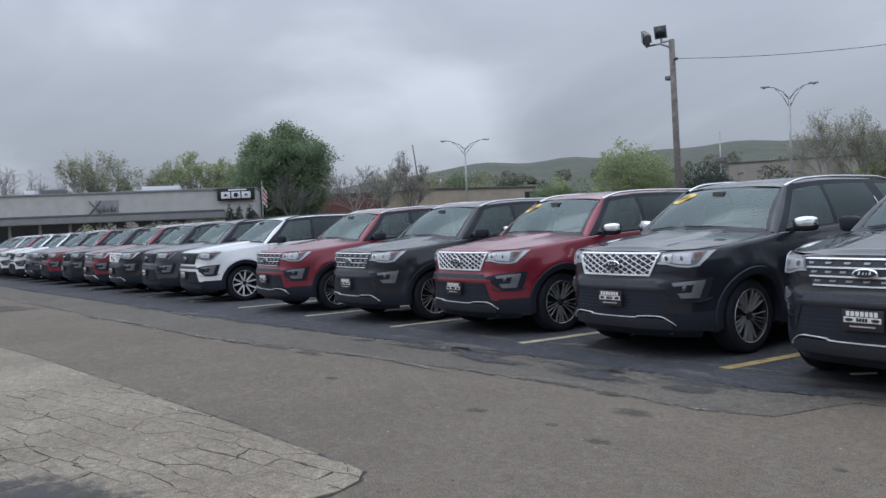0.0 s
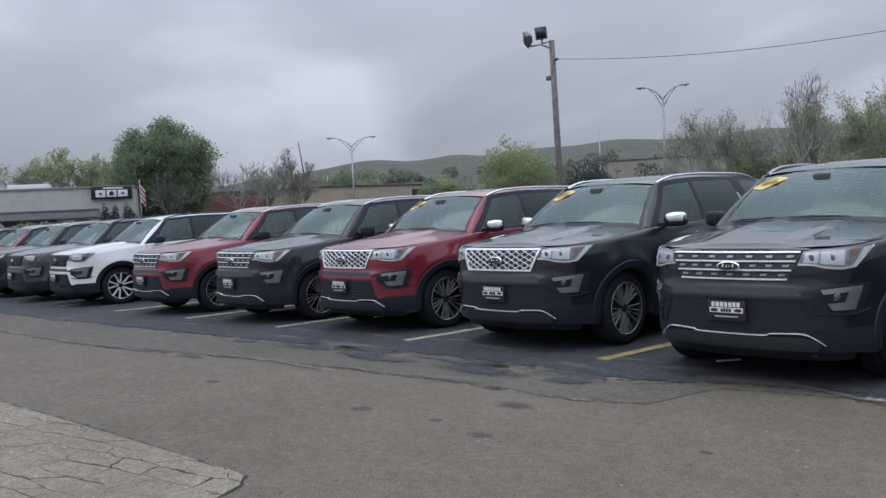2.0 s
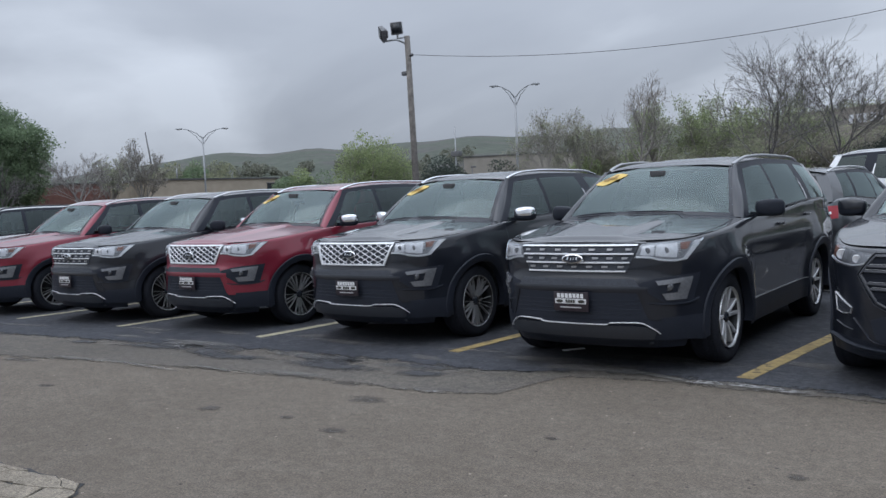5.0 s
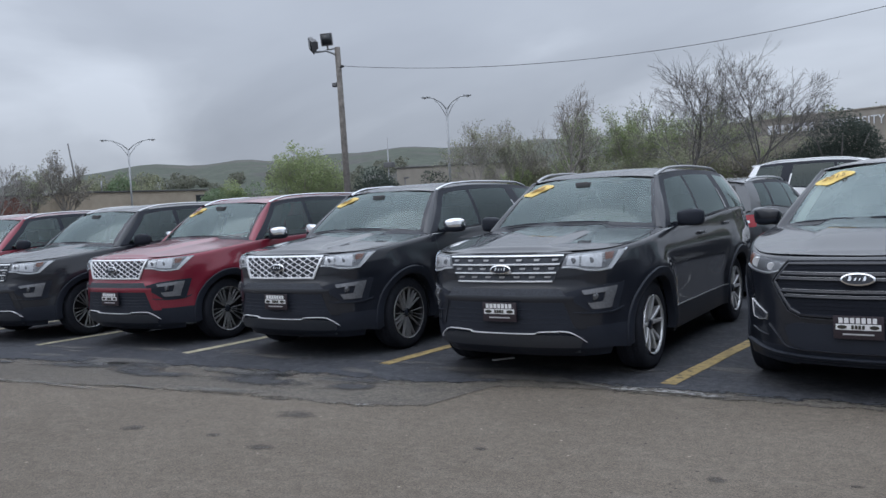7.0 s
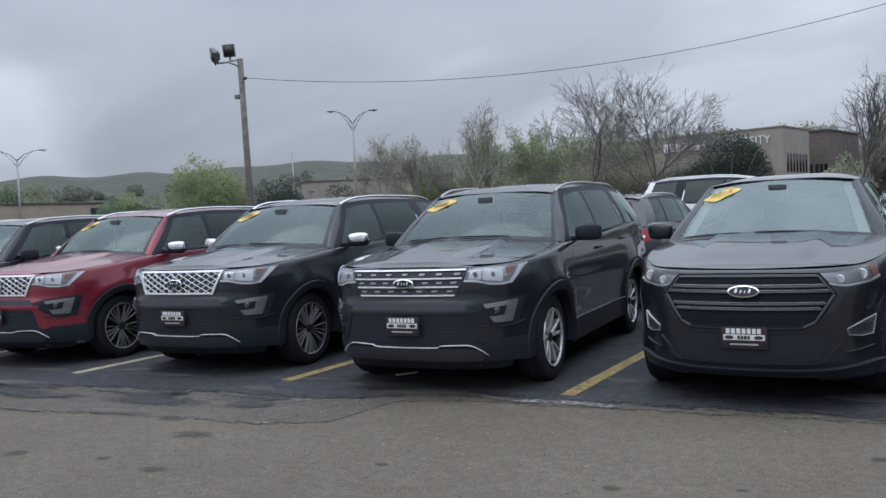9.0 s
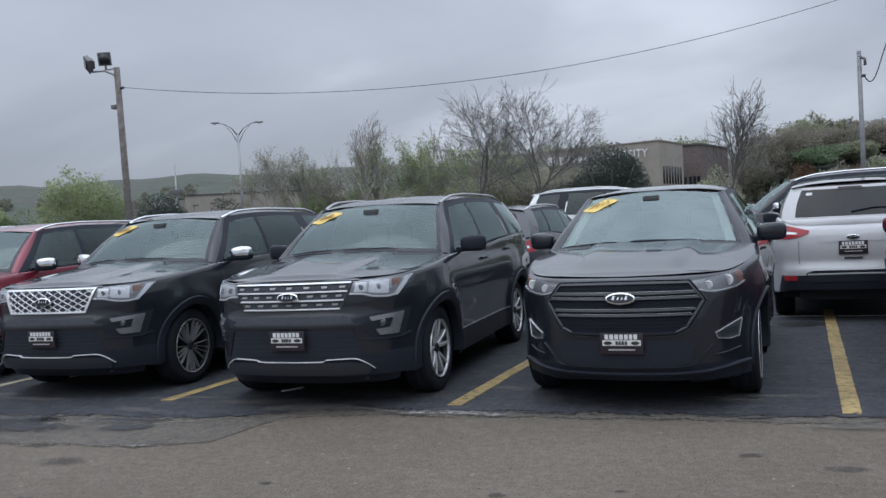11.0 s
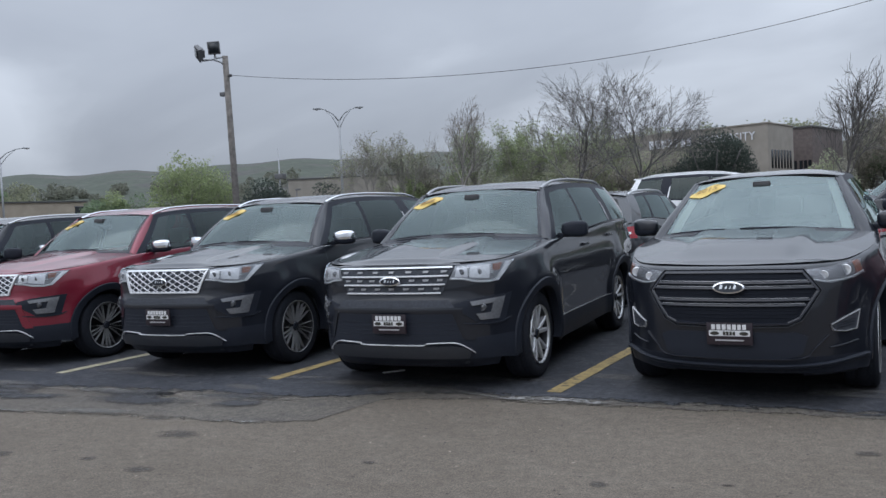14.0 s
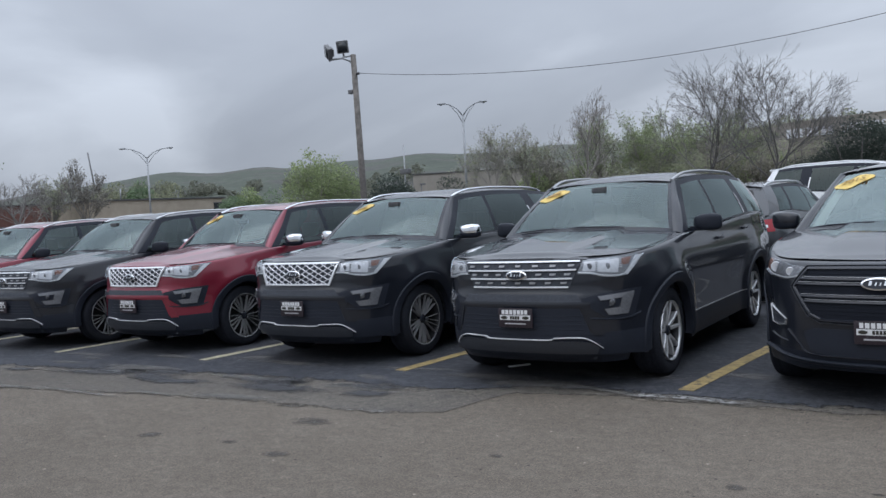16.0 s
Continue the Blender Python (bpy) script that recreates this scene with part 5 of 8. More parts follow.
    if kind == "edge":
        for c0, c1 in ((0, 1), (23, 24)):
            def trim():
                a, b = (W[:, 0], W[:, 2]) if c0 == 0 else (W[:, 24], W[:, 22])
                o = np.array([0, 0.03, -0.02])
                return grid_mesh("pillar_lining", np.stack([a + (b - a) * 0.30 + o, a + (b - a) * 0.62 + o + np.array([0, 0.01, 0]), a + (b - a) * 0.95 + o + np.array([0, 0.05, 0])], 1))
            part("pillar_lining", cached((kind, "lining", c0), trim), LINING, root, "pale cloth lining behind the windscreen's edge")
    def wiper(x0, x1):
        def mk():
            pts = []
            for x in np.linspace(x0, x1, 10):
                t = x / s["ws_base_w"]
                y = s["ws_base"][0] + s["ws_wrap"] * t * t - 0.005
                z = s["ws_base"][1] - s["ws_drop"] * t * t + 0.018
                pts.append((x, y + 0.015, z + 0.012))
            return mesh_of("wiper", *tube_data(pts, [0.004] + [0.0065] * 8 + [0.003], 6), angle=60)
        return mk
    part("wiper", cached((kind, "wiA"), wiper(-0.70, -0.22)), PLASTIC, root)
    part("wiper", cached((kind, "wiB"), wiper(-0.10, 0.42)), PLASTIC, root)
    def cowl():
        t = np.linspace(-1, 1, 21)
        rows = []
        for dy, dz in ((-0.06, -0.022), (0.0, -0.004), (0.03, 0.006)):
            rows.append(np.stack([t * (s["ws_base_w"] + 0.03), s["ws_base"][0] + s["ws_wrap"] * t * t + dy, s["ws_base"][1] - s["ws_drop"] * t * t + dz + 0.003], 1))
        return grid_mesh("cowl", outward(np.array(rows)))
    part("cowl", cached((kind, "cowl"), cowl), PLASTIC, root)
    R = C["rear"]
    part("liftgate_frame", cached((kind, "rwf"), lambda: grid_mesh("liftgate_frame", outward(R))), col, root)
    part("rear_window", cached((kind, "rw"), lambda: grid_mesh("rear_window", outward((R[1:-1, 2:-2] if kind == "escape" else R[1:-1, 1:-1]) + np.array([0, 0.006, 0.002])))), REAR_GLASS, root)
    def gate_top():
        lo, out_ = R[0], []
        for p in lo:
            u = B.u_rear(p[0])
            y = float(np.interp(abs(u), B.arc, B.pts[:, 1]))
            out_.append(B.at(u, float(B.top(y)) - 0.004))
        out_ = np.array(out_)
        mid = (lo + out_) / 2 + np.array([0, 0.01, 0.022])
        return grid_mesh("liftgate_top", outward(np.array([lo + np.array([0, 0, 0.012]), mid, out_])))
    part("liftgate_top", cached((kind, "gt"), gate_top), col, root)
    def spoil():
        y = s["knots"][-1][1] + s["spoiler"]
        z = tab(s["roof_c"], y) - 0.018
        V2, F2 = box_data(-0.60, y - 0.12, z - 0.020, 0.60, y + 0.02, z + 0.016, 0.012)
        return mesh_of("spoiler", [(x, yy - 0.14 * (x / 0.6) ** 2, zz - 0.03 * (x / 0.6) ** 2) for x, yy, zz in V2], F2, angle=40)
    part("spoiler", cached((kind, "spoil"), spoil), col, root)
    part("underbody", cached((kind, "under"), lambda: mesh_of("underbody", *join_data([box_data(-0.60, 0.18, 0.24, 0.60, s["L"] - 0.25, 0.44, 0.03), box_data(-0.88, 1.42, 0.26, 0.88, s["axles"][1] - 0.48, 0.46, 0.03), box_data(-0.62, 0.42, 0.4, 0.62, 1.25, 0.85, 0.04)]), angle=40)), CAVITY, root)
    if front:
        if kind == "explorer":
            add_front_explorer(root, B, grille, col)
        else:
            add_front_edge(root, B)
    if rear:
        add_rear(root, B, kind)
        if kind == "escape":
            o = np.array([0, 0.016, 0.004])
            part("rear_wiper", cached((kind, "rwi"), lambda: mesh_of("rear_wiper", *tube_data([tuple(R[2, 10] + o), tuple(R[3, 7] + o), tuple(R[3, 5] + o)], [0.014, 0.011, 0.007], 6), angle=50)), PLASTIC, root)
            part("brake_lamp", cached((kind, "hbl"), lambda: grid_mesh("brake_lamp", outward(R[-2:, 8:13] + np.array([0, 0.02, -0.012])))), PLATE_DARK, root)
            part("window_sticker", cached((kind, "wst"), lambda: grid_mesh("window_sticker", outward(R[8:10, 16:18] + np.array([0, 0.012, 0.003])))), BAR_WHITE, root)
    add_mirrors(root, B, mirror or (col if kind != "explorer" else PLASTIC))
    add_wheels(root, B, wheels, s["hub_z"])
    if inside:
        add_cabin_inside(root, B, kind, seats)
    if sticker:
        def stick():
            rows = []
            qs = np.linspace(0.70, 0.94, 8)
            for i, q in enumerate(qs):
                r = []
                for t in np.linspace(-0.93, -0.38, 16):
                    c = (t + 0.655) / 0.275
                    d = (q - 0.82) / 0.12
                    tt, qq = -0.735 + 0.235 * c * math.sqrt(max(0.05, 1 - 0.75 * d * d * abs(d))), 0.765 + 0.125 * d * (1 - 0.55 * c * c) + 0.06 * c
                    jx, iq = (tt + 1) / 2 * 24, qq * 13
                    j0, i0 = int(jx), min(int(iq), 12)
                    fj, fi = jx - j0, iq - i0
                    p = (W[i0, j0] * (1 - fj) + W[i0, j0 + 1] * fj) * (1 - fi) + (W[i0 + 1, j0] * (1 - fj) + W[i0 + 1, j0 + 1] * fj) * fi
                    r.append(p + np.array([0, -0.5, 0.85]) * 0.006)
                rows.append(r)
            return grid_mesh("sticker", outward(np.array(rows)))
        st = part("sticker", cached((kind, "sticker"), stick), STICKER, root, "yellow oval price sticker on the windscreen")
        cen = np.mean([v.co for v in MESHES[(kind, "sticker")].vertices], axis=0)
        ax = W[11, 8] - W[11, 2]
        ax /= np.linalg.norm(ax)
        ax = (ax + np.array([0, 0, 0.16]))
        ax /= np.linalg.norm(ax)
        up = W[12, 5] - W[10, 5]
        up -= ax * np.dot(up, ax)
        up /= np.linalg.norm(up)
        nn = np.cross(ax, up)
        M = Matrix(((ax[0], up[0], nn[0], cen[0]), (ax[1], up[1], nn[1], cen[1]), (ax[2], up[2], nn[2], cen[2]), (0, 0, 0, 1)))
        if sticker == "bars":
            def bars():
                return mesh_of("bars", *join_data([box_data(-0.085 + k * 0.045, -0.028, 0.010, -0.05 + k * 0.045, 0.028, 0.013) for k in range(4)]), smooth=False)
            part("sticker_print", cached((kind, "stbars"), bars), INK_BROWN, st, at=M)
        else:
            def word():
                cu = bpy.data.curves.new("word", "FONT")
                cu.body, cu.size, cu.align_x, cu.align_y, cu.extrude = sticker, 0.105, "CENTER", "CENTER", 0.001
                tmp = bpy.data.objects.new("word", cu)
                me = bpy.data.meshes.new_from_object(tmp)
                bpy.data.objects.remove(tmp)
                return me
            part("sticker_print", cached((kind, "stword", sticker), word), INK_BROWN, st, at=M @ Matrix.Translation((0, 0, 0.012)))
    return root

# ---------------------------------------------------------------- ground
EYE0 = (5.25, -5.9)


def away(bearing, d):
    """A spot d metres from the walk's middle, bearing in degrees from +y towards +x."""
    return EYE0[0] + d * math.sin(radians(bearing)), EYE0[1] + d * math.cos(radians(bearing))


def asphalt_mat(name, lo, hi, fleck, patch_col, patch_amt, scale=1.0, rim=0.0, blotch=0.22):
    """Worn asphalt: wide staining, blotches, aggregate with pits and pale stones. rim: fineness with which the edge is torn by the mesh's "rim" values."""
    m, n, l, b = lib(name)
    co = n.new("ShaderNodeTexCoord").outputs["Object"]
    big = noise_tex(n, l, 0.35 * scale, 5, 0.6, co)
    mid = noise_tex(n, l, 3.5 * scale, 6, 0.65, co, (1.0, 1.5, 1.0))
    blo = noise_tex(n, l, 17, 5, 0.7, co)
    fine = noise_tex(n, l, 75, 6, 0.8, co)
    c0 = ramp(n, l, big.outputs["Fac"], [(0.30, lo), (0.72, hi)])
    mr = ramp(n, l, mid.outputs["Fac"], [(0.46, (0, 0, 0)), (0.72, (1, 1, 1))])
    mm = n.new("ShaderNodeMath")
    mm.operation = "MULTIPLY"
    mm.inputs[1].default_value = patch_amt
    l.new(mr.outputs[0], mm.inputs[0])
    c1 = mixc(n, l, mm.outputs[0], c0.outputs[0], patch_col)
    br = ramp(n, l, blo.outputs["Fac"], [(0.32, (1 - blotch * 1.3,) * 3), (0.5, (1.0, 1.0, 1.0)), (0.68, (1 + blotch * 1.3,) * 3)])
    c15 = mixc(n, l, 1.0, c1.outputs[0], br.outputs[0], "MULTIPLY")
    fr = ramp(n, l, fine.outputs["Fac"], [(0.34, (0.44, 0.44, 0.45)), (0.50, (1.0, 1.0, 1.0)), (0.70, fleck)])
    c2 = mixc(n, l, 0.95, c15.outputs[0], fr.outputs[0], "MULTIPLY")
    # single pits and stones
    vo = n.new("ShaderNodeTexVoronoi")
    vo.inputs["Scale"].default_value = 20.0
    l.new(co, vo.inputs["Vector"])
    sp = n.new("ShaderNodeSeparateXYZ")
    l.new(vo.outputs["Color"], sp.inputs[0])
    near = ramp(n, l, vo.outputs["Distance"], [(0.10, (1, 1, 1)), (0.24, (0, 0, 0))])
    last = c2
    for ch_, lim, colr in (("X", 0.965, (0.030, 0.029, 0.028)), ("Y", 0.975, tuple(min(1, c * 2.3) for c in hi))):
        gt = n.new("ShaderNodeMath")
        gt.operation, gt.inputs[1].default_value = "GREATER_THAN", lim
        l.new(sp.outputs[ch_], gt.inputs[0])
        mu = n.new("ShaderNodeMath")
        mu.operation = "MULTIPLY"
        l.new(gt.outputs[0], mu.inputs[0])
        l.new(near.outputs[0], mu.inputs[1])
        last = mixc(n, l, mu.outputs[0], last.outputs[0], colr)
    l.new(last.outputs[0], b.inputs["Base Color"])
    b.inputs["Roughness"].default_value = 0.82
    b.inputs["Specular IOR Level"].default_value = 0.2
    bp = bump(n, l, b, fine.outputs["Fac"], 0.2, 0.004)
    bump(n, l, b, blo.outputs["Fac"], 0.12, 0.012, bp)
    if rim:
        torn_rim(n, l, b, co, scale=rim)
    return m


def torn_rim(n, l, b, co, strength=1.0, scale=5.0, lo=0.42, hi=0.52):
    """Alpha from the mesh's "rim" values and a streaky noise, so that a layer frays out."""
    at = n.new("ShaderNodeAttribute")
    at.attribute_name = "rim"
    t = noise_tex(n, l, scale, 8, 0.74, co, (0.8, 1.3, 1.0))
    ad = n.new("ShaderNodeMath")
    ad.operation = "ADD"
    l.new(t.outputs["Fac"], ad.inputs[0])
    su = n.new("ShaderNodeMath")
    su.operation, su.inputs[1].default_value = "SUBTRACT", 0.30
    l.new(at.outputs["Fac"], su.inputs[0])
    l.new(su.outputs[0], ad.inputs[1])
    al = ramp(n, l, ad.outputs[0], [(lo, (0, 0, 0)), (hi, (strength,) * 3)])
    l.new(al.outputs[0], b.inputs["Alpha"])


DRIVE = asphalt_mat("asphalt_drive", (0.113, 0.0955, 0.0765), (0.150, 0.129, 0.105), (1.8, 1.7, 1.6), (0.182, 0.160, 0.134), 0.45, blotch=0.15)
LOT = asphalt_mat("asphalt_lot", (0.037, 0.039, 0.046), (0.060, 0.063, 0.072), (2.0, 2.0, 2.0), (0.110, 0.109, 0.112), 0.45, 1.3, 6.0, 0.26)
WORN = asphalt_mat("asphalt_worn_edge", (0.098, 0.087, 0.074), (0.132, 0.118, 0.101), (2.0, 2.0, 2.0), (0.070, 0.067, 0.064), 0.6, 1.0, 6.0, 0.2)
GRIT = asphalt_mat("pale_grit", (0.21, 0.205, 0.20), (0.34, 0.33, 0.315), (1.7, 1.7, 1.7), (0.16, 0.155, 0.15), 0.5, 2.0, 24.0, 0.25)
CONCRETE = asphalt_mat("pale_old_paving", (0.165, 0.142, 0.112), (0.290, 0.258, 0.208), (1.9, 1.8, 1.7), (0.140, 0.123, 0.100), 0.45, 1.6, 0.0, 0.2)
SEAL = plain("sealant_dark", (0.022, 0.022, 0.022), 0.7, var=0.3, scale=40, bumpy=0.3)

# meadow greens and browns are greyed, distance haze put into their colour
m, n, l, b = lib("meadow")
t1, t2 = noise_tex(n, l, 0.012, 5, 0.6), noise_tex(n, l, 0.25, 6, 0.7)
g = ramp(n, l, t1.outputs["Fac"], [(0.34, (0.066, 0.064, 0.064)), (0.44, (0.086, 0.083, 0.079)), (0.50, (0.076, 0.090, 0.068)), (0.58, (0.066, 0.078, 0.060)), (0.68, (0.100, 0.094, 0.086))])
g2 = ramp(n, l, t2.outputs["Fac"], [(0.3, (0.6, 0.6, 0.6)), (0.7, (1.25, 1.25, 1.2))])
l.new(mixc(n, l, 1.0, g.outputs[0], g2.outputs[0], "MULTIPLY").outputs[0], b.inputs["Base Color"])
b.inputs["Roughness"].default_value = 0.95
MEADOW = m

HILL = [(-180, 0.015), (-90, 0.02), (-72, 0.032), (-66, 0.047), (-62, 0.057), (-60, 0.061), (-56.3, 0.065), (-53, 0.069), (-50, 0.0725), (-47, 0.0715), (-44, 0.0745), (-40, 0.0765), (-36, 0.077), (-30, 0.077), (-18, 0.072), (-8, 0.062), (0, 0.060), (7, 0.062), (20, 0.05), (60, 0.02), (180, 0.015)]


def fall(x):
    """The lot falls gently towards the far end of the row."""
    return -0.0075 * float(np.clip(-x - 1.5, 0, 48))


def ground_z(r, bear):
    return hill_z(r, bear) + fall(away(bear, r)[0])


def hill_z(r, bear):
    h = tab(HILL, bear) * 560.0
    f = smooth01((r - 150.0) / 410.0)
    z = h * f * (0.93 + 0.14 * noise.noise(Vector((bear * 0.22, r * 0.004, 3.1))))
    # the bank behind the road on the right
    k = smooth01((bear + 4) / 5) * smooth01((25 - bear) / 8)
    return z + k * 8.2 * smooth01((r - 82) / 50)


def build_ground():
    rr = [0] + list(np.arange(2, 61, 2.0)) + [66, 75, 92, 110, 130, 150] + list(np.linspace(175, 600, 18)) + [700, 900, 1300, 2200, 4000]
    bb = np.concatenate([np.linspace(-180, -92, 23), np.linspace(-90, 12, 103), np.linspace(16, 180, 42)])
    V = [(EYE0[0], EYE0[1], 0.0)]
    F, idx = [], []
    for r in rr[1:]:
        for a in bb[:-1]:
            x, y = away(a, r)
            V.append((x, y, float(ground_z(r, a)) if r <= 600 else float(ground_z(600, a)) * (1 if r < 1000 else 0.8)))
    nb = len(bb) - 1
    for k in range(nb):
        F.append((0, 1 + (k + 1) % nb, 1 + k))
        idx.append(0)
    for i in range(len(rr) - 2):
        for k in range(nb):
            a = 1 + i * nb
            F.append((a + k, a + (k + 1) % nb, a + nb + (k + 1) % nb, a + nb + k))
            idx.append(1 if rr[i + 1] > 92 else 0)
    me = bpy.data.meshes.new("ground")
    me.from_pydata(V, [], F)
    me.materials.append(DRIVE)
    me.materials.append(MEADOW)
    me.polygons.foreach_set("material_index", idx)
    me.polygons.foreach_set("use_smooth", [True] * len(F))
    ob = new("ground", me)
    tagged(ob, "grey-brown worn asphalt drive running out to green hills", "ground", kind="structure")


build_ground()


def ragged(pts, step, amp, seed):
    """Breaks a polyline's line with small uneven steps."""
    rnd = random.Random(seed)
    out = []
    for a, b in zip(pts[:-1], pts[1:]):
        d = math.dist(a, b)
        k = max(1, int(d / step))
        for i in range(k):
            t = i / k
            out.append((a[0] + (b[0] - a[0]) * t + rnd.uniform(-amp, amp) * 0.5, a[1] + (b[1] - a[1]) * t + rnd.uniform(-amp, amp)))
    out.append(pts[-1])
    return out


def rimmed(me, vals):
    at = me.attributes.new("rim", "FLOAT", "POINT")
    at.data.foreach_set("value", vals)
    return me


def sheet(name, near, far_y, z, mat, label, cat, fray=0.45):
    """A paving layer from its near edge back to far_y; it frays out over the first stretch."""
    V, F, rim = [], [], []
    for x, y in near:
        zz = fall(x)
        for d, r in ((0.0, 0.0), (fray * 0.5, 0.35), (fray, 0.9)):
            V.append((x, y + d, z + zz))
            rim.append(r)
        V.append((x, far_y, z + zz))
        rim.append(1.5)
    for i in range(len(near) - 1):
        for k in range(3):
            F.append((4 * i + k, 4 * i + 4 + k, 4 * i + 5 + k, 4 * i + 1 + k))
    ob = part(name, rimmed(mesh_of(name, V, F, smooth=False), rim), mat)
    tagged(ob, label, cat, kind="structure")
    return ob


EDGE_LINE = [(-60, -9.5), (-40, -7.2), (-23.2, -5.3), (-14.8, -4.15), (-10.5, -3.6), (-6.4, -3.0), (-3.25, -2.14), (-1.4, -1.72), (-0.2, -1.48), (0.97, -1.34), (1.40, -1.14), (1.44, -0.62), (1.52, -0.34), (2.23, -0.13), (3.15, -0.06), (4.0, 0.04), (4.94, 0.12), (6.1, 0.2), (9, 0.55), (16, 1.3)]
BACK_LINE = [(-60, -8.3), (-40, -6.0), (-23.2, -4.1), (-14.8, -2.95), (-10.5, -2.45), (-6.4, -1.75), (-3.25, -1.15), (-1.4, -0.78), (-0.2, -0.62), (0.97, -0.48), (1.46, -0.22), (1.7, -0.08), (2.3, 0.02), (3.15, 0.08), (4.0, 0.17), (4.94, 0.26), (6.1, 0.36), (9, 0.7), (16, 1.5)]
sheet("pavement_worn_band", ragged([(x, y - 0.10) for x, y in EDGE_LINE], 0.3, 0.02, 4), 3.0, 0.004, WORN, "worn grey band along the lot's broken asphalt edge", "pavement", 0.30)
sheet("pavement_lot", ragged([(x, y - 0.16) for x, y in BACK_LINE], 0.3, 0.03, 5), 62.0, 0.011, LOT, "dark sealed asphalt of the parking lot", "pavement", 0.5)


def grit_strip(line, off, w, peak, seed):
    """Pale grit washed along the edge of the lot."""
    V, F, rim = [], [], []
    pts = ragged(line, 0.2, 0.03, seed)
    for x, y in pts:
        k = peak + 0.75 * noise.noise(Vector((x * 0.55, seed, 0.0))) + 0.25 * noise.noise(Vector((x * 2.1, seed, 4.0)))
        for d, r in ((-0.5, -0.6), (-0.15, k), (0.1, k * 0.8), (0.5, -0.6)):
            V.append((x, y + off + d * w, 0.0126 + fall(x)))
            rim.append(r)
    for i in range(len(pts) - 1):
        for j in range(3):
            F.append((4 * i + j, 4 * i + 4 + j, 4 * i + 5 + j, 4 * i + 1 + j))
    ob = part("pavement_grit", rimmed(mesh_of("pavement_grit", V, F, smooth=False), rim), GRIT)
    tagged(ob, "pale grit along the broken edge of the lot", "pavement", kind="structure")


grit_strip([p for p in BACK_LINE if -26 < p[0] < 12], -0.03, 0.34, 0.02, 2)
grit_strip([p for p in EDGE_LINE if -26 < p[0] < 1.2], 0.05, 0.26, -0.08, 5)

# the broken joint in front of the worn band
rj = random.Random(8)
V, F = [], []
jl = ragged(EDGE_LINE, 0.10, 0.035, 14)
for x, y in jl:
    w = rj.uniform(0.001, 0.009)
    V += [(x, y - w, 0.0052 + fall(x)), (x, y + 0.005, 0.0052 + fall(x))]
F = [(2 * i, 2 * i + 2, 2 * i + 3, 2 * i + 1) for i in range(len(jl) - 1) if noise.noise(Vector((jl[i][0] * 0.9, 3.0, 0.0))) > 0.08 and jl[i][0] < -1.0]
ob = part("pavement_joint", mesh_of("pavement_joint", V, F, smooth=False), SEAL)
tagged(ob, "dark broken joint between drive and lot", "pavement", kind="structure")

# soft-edged patches of wear, damp and dirt
def patch_mat(name, a, c, rough, amount=1.0):
    """A stain that fades out unevenly towards its rim, in the patch's own coordinates."""
    m, n, l, b = lib(name)
    co = n.new("ShaderNodeTexCoord")
    pos = n.new("ShaderNodeNewGeometry").outputs["Position"]
    t = noise_tex(n, l, 7.0, 8, 0.72, pos)
    f = noise_tex(n, l, 45, 4, 0.75, pos)
    ln = n.new("ShaderNodeVectorMath")
    ln.operation = "LENGTH"
    l.new(co.outputs["Object"], ln.inputs[0])
    # noise minus distance from the middle
    mr = n.new("ShaderNodeMath")
    mr.operation, mr.inputs[1].default_value = "MULTIPLY", 0.62
    l.new(ln.outputs["Value"], mr.inputs[0])
    sb = n.new("ShaderNodeMath")
    sb.operation = "SUBTRACT"
    l.new(t.outputs["Fac"], sb.inputs[0])
    l.new(mr.outputs[0], sb.inputs[1])
    al = ramp(n, l, sb.outputs[0], [(0.02, (0, 0, 0)), (0.30, (amount,) * 3)])
    l.new(ramp(n, l, f.outputs["Fac"], [(0.3, a), (0.7, c)]).outputs[0], b.inputs["Base Color"])
    b.inputs["Roughness"].default_value = rough
    l.new(al.outputs[0], b.inputs["Alpha"])
    return m


DAMP = patch_mat("damp_asphalt", (0.058, 0.050, 0.043), (0.090, 0.078, 0.066), 0.7, 0.65)
OILY = patch_mat("oil_on_asphalt", (0.020, 0.020, 0.021), (0.040, 0.039, 0.040), 0.45, 0.9)
SCUFF = patch_mat("scuffed_asphalt", (0.115, 0.109, 0.102), (0.21, 0.20, 0.188), 0.85, 0.5)
DARK_WEAR = patch_mat("dark_wear", (0.040, 0.041, 0.045), (0.066, 0.066, 0.070), 0.8, 0.8)
DISC = []
rp = random.Random(31)


def soft_patch(name, x, y, a, c, rot, z, mat, label, cat, group=""):
    if not DISC:
        DISC.append(mesh_of("patch", [(0, 0, 0)] + [(math.cos(2 * math.pi * k / 20), math.sin(2 * math.pi * k / 20), 0) for k in range(20)], [(0, 1 + k, 1 + (k + 1) % 20) for k in range(20)], smooth=False))
    ob = part(name, DISC[0], mat, at=pose(x, y, z + fall(x), 0, 0, rot) @ Matrix.Diagonal((a, c, 1, 1)))
    tagged(ob, label, cat, group, "structure")


